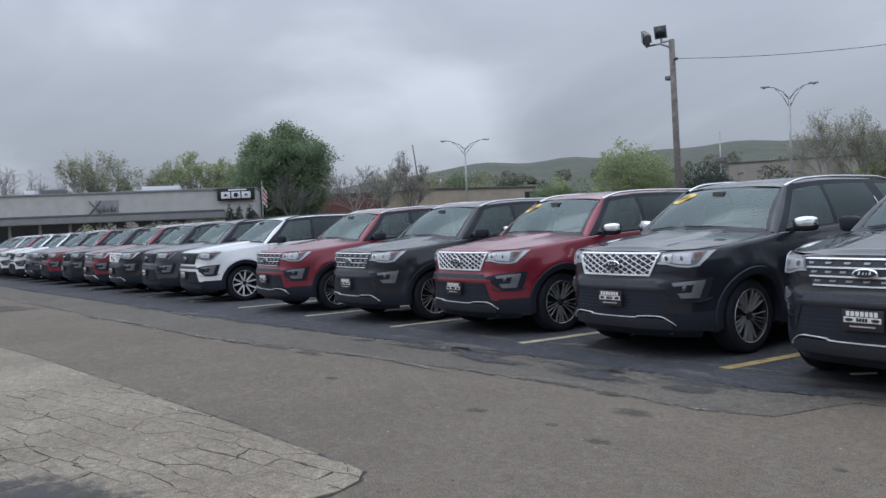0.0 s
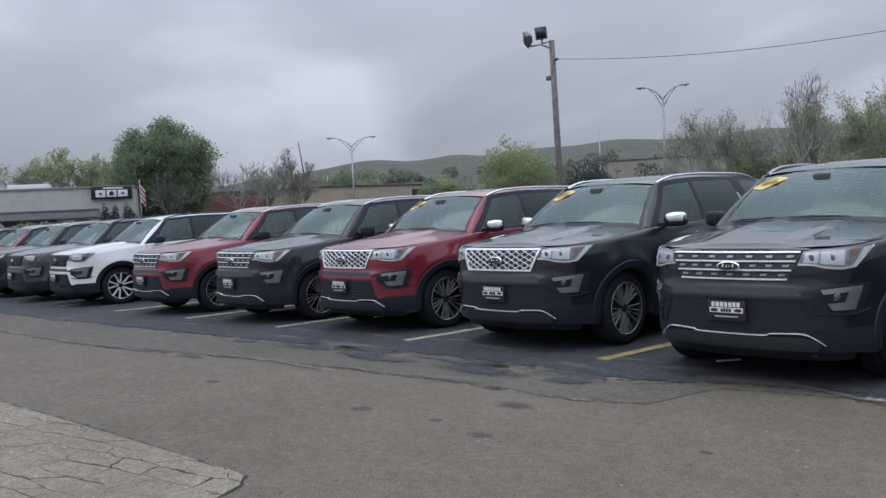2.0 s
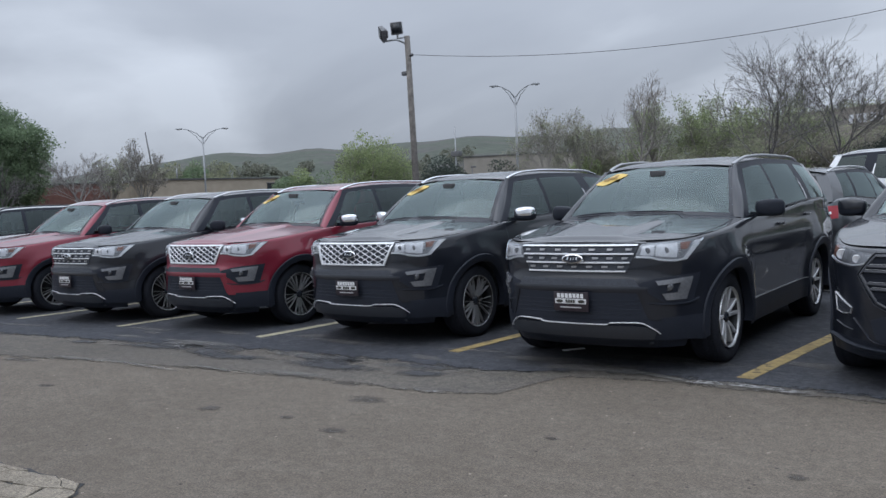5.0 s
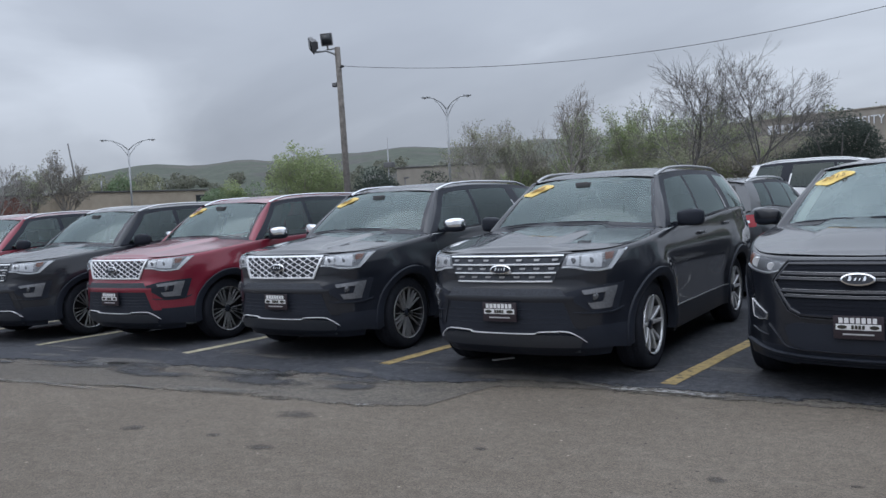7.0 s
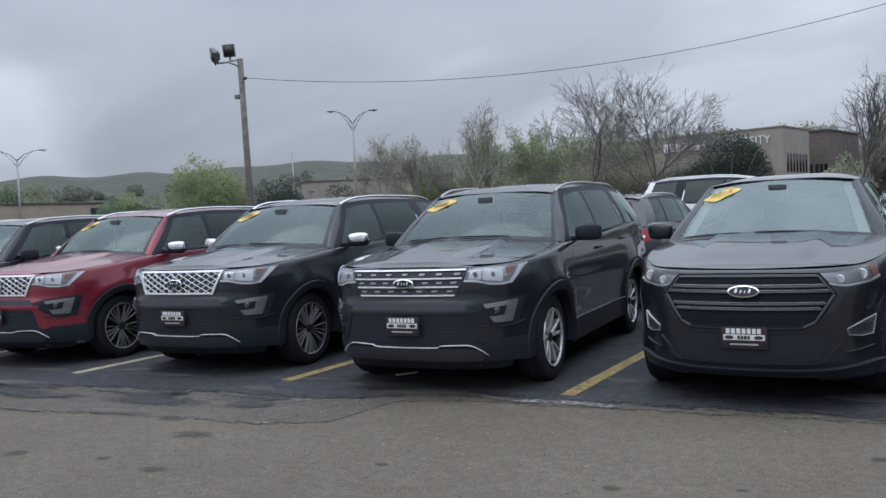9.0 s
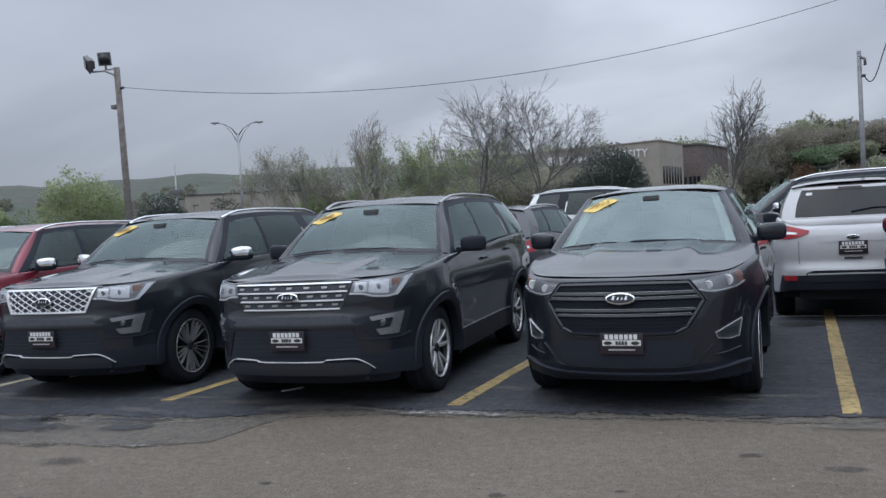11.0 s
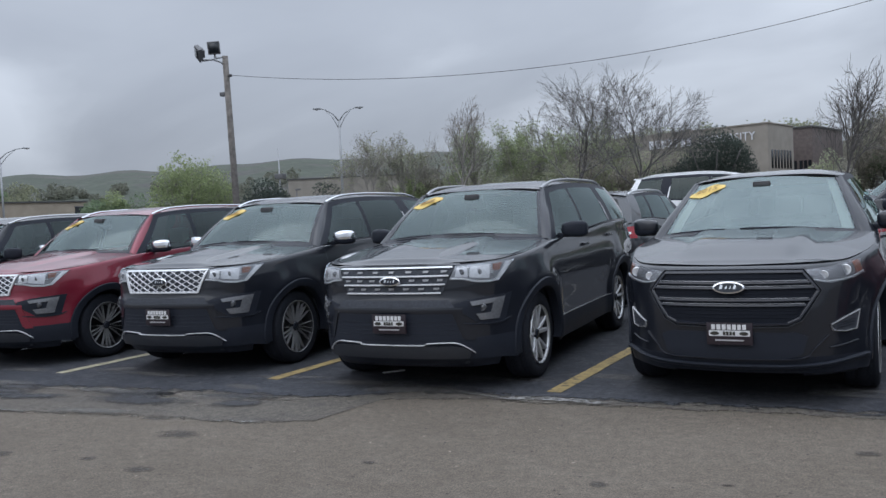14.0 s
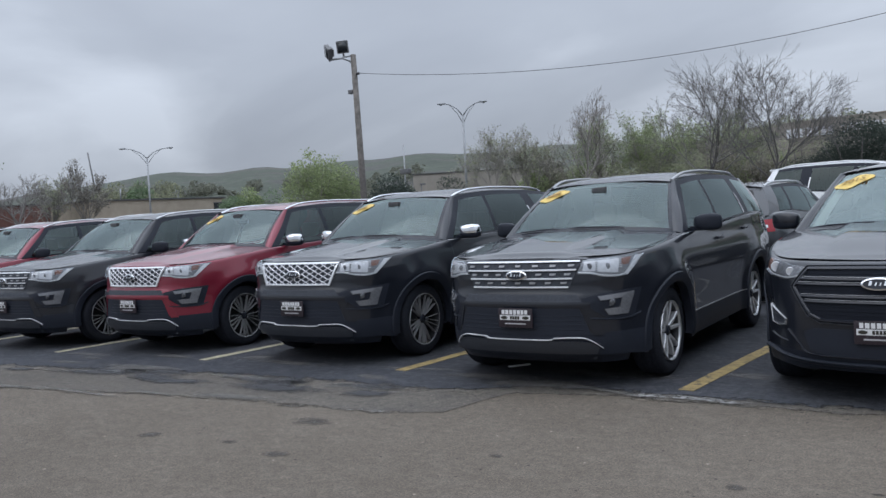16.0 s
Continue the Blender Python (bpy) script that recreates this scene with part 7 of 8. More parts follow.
bare_tree("tree", -32.4, 60, 0.100, 5.0, 55, "thicket tree with olive shoots", BARK_PALE, trunk=0.18, spread=0.45, leaf=LEAF_OLIVE, leaves=3000, leaf_size=0.06)
bare_tree("tree", -30.4, 62, 0.085, 4.4, 56, "slim tree with bare upright branches", BARK_PALE, spread=0.6, kids=(16, 4, 4, 3, 2), levels=5, leader=True, leaf=LEAF_OLIVE, leaves=2400, leaf_size=0.06)
bare_tree("tree", -29.0, 54, 0.138, 6.0, 57, "tall slim tree with bare upright branches", BARK_PALE, spread=0.78, kids=(17, 4, 4, 3, 2), levels=5, leader=True)
bare_tree("tree", -27.0, 62, 0.102, 5.0, 58, "tree with thin yellow-green leaves", BARK_PALE, spread=0.65, kids=(16, 4, 4, 3, 2), levels=5, leader=True, leaf=LEAF_FRESH, leaves=6000, leaf_size=0.07)
bare_tree("tree", -24.3, 60, 0.106, 5.0, 59, "tree with thin yellow-green leaves", BARK_PALE, spread=0.45, leaf=LEAF_FRESH, leaves=6000, leaf_size=0.07)
bare_tree("tree", -21.1, 46, 0.164, 9.4, 60, "large bare spreading tree", BARK, trunk=0.16, spread=0.6, kids=(8, 5, 4, 4, 4))
bare_tree("tree", -16.75, 44, 0.174, 8.2, 61, "large bare spreading tree with a clear trunk", BARK, trunk=0.18, spread=0.6, kids=(8, 5, 4, 4, 4))
bush("evergreen", -11.9, 46, 0.085, 6.0, 62, "large dark evergreen tree", LEAF_PINE, 42000, 0.055, "tree")
bare_tree("tree", -4.3, 58, 0.150, 4.9, 66, "bare round-headed tree by the access road", BARK, spread=0.72, kids=(19, 5, 4, 3, 2), levels=5, leader=True)
bush("blossom_tree", -5.0, 70, 0.050, 3.2, 64, "small tree in white blossom", LEAF_PALE, 2200, 0.16, "tree")
bush("blossom_tree", -4.2, 66, 0.041, 1.6, 65, "small shrub in white blossom", LEAF_BLOSSOM, 900, 0.12, "shrub")
rndm = random.Random(9)
for i in range(22):
    bb_ = -33 + i * 0.80 + rndm.uniform(-0.3, 0.3)
    bush("bush", bb_, 66 + rndm.uniform(-5, 14), 0.040 + rndm.uniform(-0.010, 0.026), 4.2, 70 + i, "rough hedge shrub in young leaf", (LEAF_OLIVE, LEAF_FRESH, LEAF_BROWN, LEAF_OLIVE)[i % 4], 1500, 0.17)
for i in range(6):
    bare_tree("tree", -24.2 + i * 1.15, 63 + (i % 3) * 2.5, 0.088 + 0.014 * (i % 2), 5.4, 270 + i, "loose tree in thin olive leaf before the long wall", BARK_PALE, trunk=0.16, kids=(7, 4, 4, 3, 2), leaf=(LEAF_OLIVE, LEAF_FRESH)[i % 2], leaves=4200, leaf_size=0.075)
for i in range(13):
    bb_ = -24.5 + i * 0.85 + rndm.uniform(-0.3, 0.3)
    bush("bush", bb_, 62 + rndm.uniform(-5, 8), 0.062 + rndm.uniform(-0.014, 0.018), 4.6, 210 + i, "loose olive-green shrub in young leaf", (LEAF_OLIVE, LEAF_FRESH, LEAF_BROWN)[i % 3], 1700, 0.15)
for i in range(17):
    bb_ = -3.4 + i * 0.72 + rndm.uniform(-0.2, 0.2)
    bush("tree", bb_, 118 + rndm.uniform(-3, 14), 0.079 + rndm.uniform(-0.018, 0.014), 7.0, 100 + i, "tree in young leaf on the bank", (LEAF_BROWN, LEAF_OLIVE, LEAF_DEEP, LEAF_BROWN)[i % 4], 2300, 0.26, "tree")
for i in range(9):
    bare_tree("tree", -2.2 + i * 1.05 + rndm.uniform(-0.3, 0.3), 142 + rndm.uniform(-4, 6), 0.088 + rndm.uniform(-0.012, 0.012), 8.0, 240 + i, "loose tree in thin young leaf on the bank", BARK, kids=(7, 4, 4, 3, 2), leaf=(LEAF_OLIVE, LEAF_BROWN, LEAF_PALE)[i % 3], leaves=2600, leaf_size=0.16)
for i in range(6):
    bush("bush", 0.3 + i * 1.0, 84, 0.040 + rndm.uniform(-0.004, 0.012), 3.4, 130 + i, "brown shrub at the foot of the grass bank", (LEAF_RUST, LEAF_OLIVE, LEAF_BROWN)[i % 3], 1300, 0.2)
for i in range(9):
    bush("tree", -16 + i * 1.25, 150, 0.082 + rndm.uniform(-0.004, 0.010), 11, 150 + i, "pale green tree behind the university building", LEAF_PALE if i % 2 else LEAF_OLIVE, 2200, 0.4, "tree")
for i in range(7):
    bush("bush", -82.5 + i * 1.35, 66, 0.0125 + rndm.uniform(-0.002, 0.003), 2.4, 170 + i, "low shrub in pale blossom by the showroom", LEAF_BLOSSOM if i % 3 else LEAF_PALE, 900, 0.13)
for i, bb_ in enumerate((-73.6, -73.0, -72.3)):
    bush("evergreen", bb_, 74.5, 0.027, 1.25, 180 + i, "narrow clipped evergreen by the showroom wall", LEAF_PINE, 900, 0.14, "shrub")


def far_woods():
    """The wooded belts along the hills, too far to pick apart."""
    rnd = np.random.RandomState(5)
    c = []
    for k in range(900):
        a = rnd.uniform(-74, 12)
        belt = 250 + 45 * noise.noise(Vector((a * 0.11, 2.0, 0.0))) if k % 3 else 325 + 20 * noise.noise(Vector((a * 0.16, 7.0, 0.0)))
        r = belt + rnd.normal(0, 12)
        if noise.noise(Vector((a * 0.35, k % 3, 5.0))) < -0.12:
            continue
        x, y = away(a, r)
        z = float(ground_z(r, a))
        w, h = rnd.uniform(1.8, 3.6), rnd.uniform(1.2, 2.6)
        q = rnd.normal(0, 1, (70, 3))
        q /= np.linalg.norm(q, axis=1)[:, None]
        q *= rnd.uniform(0.5, 1.0, (70, 1))
        c.append(np.array([x, y, z + h * 0.7]) + q * np.array([w, w, h]))
    ob = part("far_woods", leaf_mesh(np.concatenate(c), 0.7, rnd), LEAF_WOODS)
    tagged(ob, "distant grey-green woods on the hills", "woods", kind="stuff")


far_woods()

# ---------------------------------------------------------------- buildings
STUCCO = plain("stucco_white", (0.41, 0.405, 0.39), 0.85, var=0.10, scale=1.2, bumpy=0.05)
STUCCO_GREY = plain("fascia_grey", (0.24, 0.245, 0.25), 0.7, var=0.12, scale=1.5)
BEIGE = plain("wall_beige", (0.36, 0.31, 0.245), 0.9, var=0.12, scale=0.9)
TAN = plain("wall_tan", (0.285, 0.262, 0.228), 0.9, var=0.12, scale=0.7)
BRICK = plain("wall_brick", (0.17, 0.085, 0.07), 0.9, var=0.22, scale=2.5)
BRICK_DARK = plain("wall_brick_dark", (0.135, 0.112, 0.105), 0.9, var=0.2, scale=2.5)
PANE = plain("window_dark", (0.022, 0.026, 0.030), 0.12, var=0.4, scale=0.6)
FRAME = plain("window_metal", (0.13, 0.13, 0.135), 0.5, var=0.15, scale=4)
ROOF_FELT = plain("roof_felt", (0.10, 0.10, 0.10), 0.9, var=0.2, scale=1)
SIGN_BLACK = plain("sign_black", (0.012, 0.012, 0.014), 0.35, var=0.2, scale=3)
SIGN_WHITE = plain("sign_white", (0.72, 0.74, 0.78), 0.4, var=0.06, scale=3)
WOOD_POLE = plain("pole_wood", (0.175, 0.160, 0.145), 0.9, var=0.35, scale=7, bumpy=0.4)
FRAME_PALE = plain("dull_steel", (0.23, 0.235, 0.245), 0.6, 0.3, var=0.15, scale=5)
GALV = plain("galvanised_steel", (0.33, 0.34, 0.35), 0.45, 0.5, var=0.12, scale=6)
RUST_POLE = plain("pole_wood_warm", (0.27, 0.215, 0.178), 0.9, var=0.3, scale=5, bumpy=0.3)
CABLE = plain("cable_black", (0.05, 0.05, 0.052), 0.6, var=0.2, scale=9)
FLAG_RED = plain("flag_red", (0.36, 0.03, 0.035), 0.8, var=0.12, scale=6)
FLAG_BLUE = plain("flag_blue", (0.03, 0.04, 0.13), 0.8, var=0.12, scale=6)
FLAG_WHITE = plain("flag_white", (0.62, 0.62, 0.62), 0.8, var=0.08, scale=6)


def block(name, x0, y0, z0, x1, y1, z1, mat, parent=None, label="", b=0.02):
    return part(name, mesh_of(name, *box_data(x0, y0, z0, x1, y1, z1, b), angle=30), mat, parent, label)


# long white showroom: its front looks to +x
SHOW = pose(-68.9, 18.4, 0, 0, 0, -21.9) @ Matrix.Translation((0, -19.0, 0))
S = thing("showroom_building", SHOW, "long low white showroom with a grey canopy and dark windows", "building")
block("wall", -22, -48, -0.6, -0.0, 19.0, 4.95, STUCCO, S)
block("parapet", -22.1, -48.1, 4.95, 0.12, 19.1, 5.10, STUCCO_GREY, S)
block("canopy", 0.0, -48, 2.42, 1.5, 16.3, 3.08, STUCCO_GREY, S)
block("canopy_edge", 1.5, -48, 3.02, 1.58, 16.3, 3.16, FRAME, S)
for k in range(24):
    y = -47.0 + k * 2.5
    W = block("window", 0.0, y, 0.75, 0.06, y + 2.2, 2.38, PANE, S, b=0.0)
    part("window_frame", mesh_of("window_frame", *join_data([box_data(0.05, y - 0.15, 0.6, 0.16, y + 0.0, 2.42), box_data(0.05, y, 0.66, 0.12, y + 2.2, 0.75)]), smooth=False), STUCCO, W)
SG = block("sign", 0.10, 15.6, 3.95, 0.32, 18.9, 5.05, SIGN_BLACK, S, "black sign board with three white panels")
for k in range(3):
    P = block("sign_panel", 0.32, 15.95 + k * 0.90, 4.12, 0.36, 16.75 + k * 0.90, 4.72, SIGN_WHITE, SG)
    part("sign_mark", mesh_of("sign_mark", *[(lambda q: ([(0.385, 16.35 + k * 0.90 + a, 4.42 + c) for a, c in ellipse_pts(0.20 if k == 1 else 0.14, 0.20 if k == 1 else 0.11, 14)], [tuple(range(14))]))(0)][0]), SIGN_BLACK if k != 2 else FRAME, P)
block("sign_header", 0.32, 16.6, 4.82, 0.36, 18.2, 4.95, SIGN_WHITE, SG)
M_ = thing("wall_emblem", SHOW, "grey cross-shaped emblem fixed on the showroom wall", "sign")
for a, c in (((-1.6, 3.15), (0.1, 4.35)), ((-1.6, 4.35), (0.1, 3.15))):
    part("emblem_bar", mesh_of("emblem_bar", *tube_data([(0.12, 5.5 + a[0] * 0.6, a[1]), (0.12, 5.5 + c[0] * 0.6, c[1])], 0.07, 4)), FRAME, M_)
part("emblem_panel", mesh_of("emblem_panel", *box_data(0.0, 5.1, 3.15, 0.10, 7.0, 4.35, 0.01)), STUCCO_GREY, M_)
for k in range(5):
    part("emblem_letter", mesh_of("emblem_letter", *box_data(0.10, 5.35 + k * 0.32, 3.35, 0.16, 5.55 + k * 0.32, 3.75 + 0.2 * (k % 2))), FRAME, M_)
for y, w, mt, lb in ((-1.6, 0.9, SIGN_WHITE, "small white rooftop vent box"), (0.4, 2.0, FRAME, "dark rooftop air unit"), (10.0, 3.4, SIGN_WHITE, "long white rooftop duct")):
    R_ = thing("rooftop_unit", SHOW @ pose(-4.5, y, 5.10), lb, "roof unit", "rooftop units")
    part("casing", mesh_of("casing", *box_data(-0.6, -w / 2, 0, 0.6, w / 2, 0.55, 0.04), angle=30), mt, R_)
    part("hood_vent", mesh_of("hood_vent", *box_data(-0.3, w / 2 - 0.5, 0.55, 0.3, w / 2 - 0.05, 0.72, 0.04), angle=30), GALV, R_)
# flag beside the showroom
fx, fy = away(-71.45, 74)
FL = thing("flag", pose(fx, fy, fall(fx), 0, 0, 70), "striped red and white flag hanging limp on a steel pole", "flag")
part("flagpole", mesh_of("flagpole", *tube_data([(0, 0, 0), (0, 0, 5.7)], [0.05, 0.03], 8)), GALV, FL)
for k in range(7):
    P = np.array([[(0.05 + 0.34 * u, 0.10 * math.sin(u * 7 + k * 0.4) - 0.02 * k, 5.3 - k * 0.20 - v - 0.34 * u * 1.5) for u in np.linspace(0, 1, 9)] for v in np.linspace(0, 0.22, 3)])
    part("flag_stripe", grid_mesh("flag_stripe", P), FLAG_RED if k % 2 else FLAG_WHITE, FL)

# brick and beige buildings beyond the row, turned to face the lot
def far_house(name, b0, d0, b1, d1, top, depth, wall, label, windows=(), roof=ROOF_FELT, z_lift=0.0):
    """A flat-roofed building whose front runs between two bearings. windows: (along 0..1, width m, z0, z1)."""
    a, c = away(b0, d0), away(b1, d1)
    ln = math.dist(a, c)
    ang = math.degrees(math.atan2(c[1] - a[1], c[0] - a[0]))
    H = thing(name, pose(a[0], a[1], 0, 0, 0, ang), label, "building")
    block("wall", 0, 0, -0.6, ln, depth, top, wall, H)
    block("roof", -0.15, -0.15, top, ln + 0.15, depth + 0.15, top + 0.16, roof, H)
    for t, w, z0, z1 in windows:
        W = block("window", t * ln, -0.05, z0, t * ln + w, 0.04, z1, PANE, H, b=0.0)
        part("window_frame", mesh_of("window_frame", *join_data([box_data(t * ln - 0.08, -0.09, z0 - 0.08, t * ln + w + 0.08, -0.03, z0), box_data(t * ln - 0.08, -0.09, z1, t * ln + w + 0.08, -0.03, z1 + 0.08)]), smooth=False), FRAME, W)
    return H


far_house("brick_building", -68.6, 98, -60.8, 96, 4.75, 14, BRICK, "low dark red brick building")
BB = far_house("beige_building", -61.3, 88, -53.0, 95, 4.60, 14, BEIGE, "low beige building with small dark windows", [(0.22, 1.1, 2.2, 2.75), (0.40, 1.1, 2.2, 2.75), (0.60, 1.1, 2.2, 2.75), (0.77, 1.1, 2.2, 2.75), (0.915, 1.6, 2.6, 4.1)])
part("roof_vent", mesh_of("roof_vent", *tube_data([(5.2, 4, 4.7), (5.2, 4, 6.0)], 0.07, 8)), GALV, BB)
far_house("grey_house", -52.9, 150, -49.5, 150, 5.2, 12, STUCCO, "pale house far beyond the lot", [(0.2, 1.5, 2.2, 3.4), (0.6, 1.5, 2.2, 3.4)])
far_house("tan_warehouse", -40.3, 128, -30.0, 128, 7.7, 24, TAN, "plain tan warehouse wall beyond the lot")
far_house("low_warehouse", -30.0, 140, -19.0, 120, 5.6, 20, TAN, "plain tan warehouse wall behind the trees")

# university building: long front with lettering, short end, brick annex
a, c = away(-19.5, 105), away(-8.55, 96)
ln = math.dist(a, c)
ang = math.degrees(math.atan2(c[1] - a[1], c[0] - a[0]))
U = thing("university_building", pose(a[0], a[1], 0, 0, 0, ang), "tan two-storey university building with white letters along its top", "building")
block("wall", 0, 0, -0.6, ln, 8.0, 9.35, TAN, U)
block("roof", -0.1, -0.1, 9.35, ln + 0.1, 8.1, 9.5, TAN, U)
for k in range(7):
    y = 0.9 + k * 0.95
    for z0, z1 in ((1.2, 3.6), (4.6, 6.6)):
        W = part("window", mesh_of("window", *box_data(ln - 0.05, y, z0, ln + 0.05, y + 0.5, z1)), PANE, U)
for k in range(6):
    W = part("window", mesh_of("window", *box_data(1.0 + k * 2.9, -0.05, 1.0, 2.9 + k * 2.9, 0.05, 3.4)), PANE, U)


def lettering(body, size, m, mat, parent, name="sign_letters"):
    cu = bpy.data.curves.new("letters", "FONT")
    cu.body, cu.size, cu.extrude, cu.space_character = body, size, 0.05, 1.12
    tmp = bpy.data.objects.new("letters", cu)
    me = bpy.data.meshes.new_from_object(tmp)
    bpy.data.objects.remove(tmp)
    return part(name, me, mat, parent, "white raised capital letters", m)


lettering("UNIVERSITY", 1.30, pose(ln - 7.6, -0.12, 7.75, 90, 0, 0) @ Matrix.Diagonal((0.82, 1, 1, 1)), SIGN_WHITE, U, "sign_lettering")
for k in range(7):
    block("sign_block", ln - 13.7 + k * 0.78, -0.16, 7.75, ln - 13.2 + k * 0.78, -0.05, 8.68, SIGN_WHITE, U, b=0.0)
x, y = away(-7.75, 108)
AN = thing("brick_annex", pose(x, y, 0, 0, 0, ang), "dark brown brick annex beside the university building", "building")
block("wall", 0, 0, -0.6, 3.5, 12, 9.4, BRICK_DARK, AN)
block("roof", -0.15, -0.15, 9.4, 3.65, 12.15, 9.6, ROOF_FELT, AN)
block("entrance", 0.4, -0.1, 2.0, 1.7, 0.05, 5.6, PANE, AN, b=0.0)
for k in range(3):
    block("window", 2.0 + k * 0.5, -0.06, 3.0, 2.35 + k * 0.5, 0.05, 5.6, PANE, AN, b=0.0)
x0, y0 = away(-2.2, 58)
RD = part("road_far", mesh_of("road_far", [(x0 - 2.5, y0 - 12, 0.02), (x0 + 4.5, y0 - 12, 0.02), (x0 + 7.0, y0 + 45, 1.6), (x0 + 1.0, y0 + 45, 1.6)], [(0, 1, 2, 3)]), DRIVE)
tagged(RD, "grey access road beyond the lot", "road", kind="structure")

# ---------------------------------------------------------------- poles and wires
def flood_pole():
    x, y = away(-43.72, 27.5)
    P = thing("floodlight_pole", pose(x, y, fall(x)), "weathered wooden pole with two square floodlights on a bent arm", "pole")
    z = 1.47 + 0.1945 * 27.5 - fall(x)
    lean = (-0.16, 0.0)
    part("pole", mesh_of("pole", *tube_data([(0.10, 0, 0), (0.02, 0, z * 0.5), (-0.06, 0, z)], [0.118, 0.103, 0.090], 14)), WOOD_POLE, P)
    rx, ry = math.cos(radians(43.7)), math.sin(radians(43.7))  # screen-right in plan
    at = lambda s, f, h: (-0.06 + rx * s - ry * f * 0, ry * s, z + h)
    part("arm", mesh_of("arm", *tube_data([at(0.0, 0, -0.32), at(-0.12, 0, -0.20), at(-0.36, 0, -0.10), at(-0.72, 0, -0.14)], 0.032, 8)), GALV, P)
    part("arm", mesh_of("arm", *tube_data([at(-0.05, 0, -0.02), at(-0.22, 0, -0.06), at(-0.34, 0, -0.05)], 0.028, 8)), GALV, P)
    for s, h, yaw, roll, pit in ((-0.80, 0.10, -22, 34, 15), (-0.33, 0.26, 40, -4, 10)):
        F = part("floodlight", mesh_of("floodlight", *join_data([box_data(-0.19, -0.07, -0.20, 0.19, 0.08, 0.20, 0.02), box_data(-0.13, 0.08, -0.13, 0.13, 0.16, 0.13, 0.02)]), angle=30), FRAME, P, "dark square floodlight head", Matrix.Translation(at(s, 0, h)) @ pose(0, 0, 0, pit, roll, yaw))
        part("flood_lens", mesh_of("flood_lens", *box_data(-0.15, -0.082, -0.16, 0.15, -0.068, 0.16)), PANE, F)
        part("bracket", mesh_of("bracket", *tube_data([(0, 0.03, -0.18), (0, 0.03, -0.32)], 0.03, 6)), GALV, F)
    part("junction_box", mesh_of("junction_box", *box_data(-0.32, -0.08, z - 1.25, -0.12, 0.08, z - 1.12, 0.02)), FRAME, P)
    part("insulator", mesh_of("insulator", *tube_data([(-0.08, 0.0, 6.26), (0.15, 0.0, 6.28)], [0.03, 0.05], 8)), CABLE, P)
    return (x, y, 6.11)


tip_a = flood_pole()


def lamp_post(bearing, d, top, turn, label, reach=1.0):
    x, y = away(bearing, d)
    h = 1.47 + top * d
    P = thing("street_lamp", pose(x, y, fall(x), 0, 0, turn), label, "street lamp", "double-armed street lamps")
    part("pole", mesh_of("pole", *tube_data([(0, 0, 0), (0, 0, h * 0.5), (0, 0, h)], [0.12, 0.10, 0.075], 12)), GALV, P)
    for sx in (1, -1):
        A = part("arm", mesh_of("arm", *tube_data([(0, 0, h - 0.15), (sx * 0.5 * reach, 0, h + 0.42), (sx * 1.2 * reach, 0, h + 0.78), (sx * 1.75 * reach, 0, h + 0.88)], [0.05, 0.045, 0.04, 0.035], 8)), GALV, P)
        part("brace", mesh_of("brace", *tube_data([(0, 0, h - 0.75), (sx * 0.55 * reach, 0, h + 0.12), (sx * 1.2 * reach, 0, h + 0.74)], 0.03, 6)), GALV, A)
        V, F = box_data(-0.32, -0.14, -0.07, 0.32, 0.14, 0.07, 0.05)
        part("lamp_head", mesh_of("lamp_head", [(sx * (2.0 * reach + vx), vy, h + 0.88 + vz * (1.0 - 0.5 * (vx + 0.32)) ) for vx, vy, vz in V], F, angle=50), GALV, A)
        part("lamp_glass", mesh_of("lamp_glass", *join_data([lathe_data([(h + 0.83, 0.001), (h + 0.76, 0.09), (h + 0.83, 0.13)], 12, "z")])), LAMP_SILVER, A, at=pose(sx * 2.05 * reach, 0, 0))


lamp_post(-36.65, 66, 0.1215, 36, "grey steel street lamp with two curved arms", 0.82)
lamp_post(-57.62, 90, 0.0870, 57, "grey steel street lamp with two curved arms", 1.15)
x, y = away(-40.83, 120)
MA = thing("mast", pose(x, y, fall(x)), "thin pale mast rising beyond the warehouse", "mast")
part("pole", mesh_of("pole", *tube_data([(0, 0, 0), (0, 0, 12.1)], [0.14, 0.08], 8)), GALV, MA)
part("base_box", mesh_of("base_box", *box_data(-0.6, -0.4, 7.9, 0.9, 0.4, 8.6, 0.05)), FRAME, MA)
x, y = away(-39.75, 100)
SL = thing("area_light", pose(x, y, fall(x)), "small dark shoebox light on a pole", "street lamp")
part("pole", mesh_of("pole", *tube_data([(0, 0, 0), (0, 0, 5.6)], 0.07, 8)), FRAME, SL)
part("lamp_head", mesh_of("lamp_head", *box_data(-0.1, -0.15, 5.45, 0.55, 0.15, 5.65, 0.03)), FRAME, SL)
# crane boom far behind the brick building
x, y = away(-61.0, 300)
CR = thing("crane", pose(x, y, 3.0), "dark lattice crane boom far beyond the buildings", "crane")
for dx in (-0.35, 0.35):
    part("boom_chord", mesh_of("boom_chord", *tube_data([(2.6 + dx, 0, 8), (-1.6 + dx * 0.3, 0, 25.5)], 0.16, 5)), FRAME, CR)
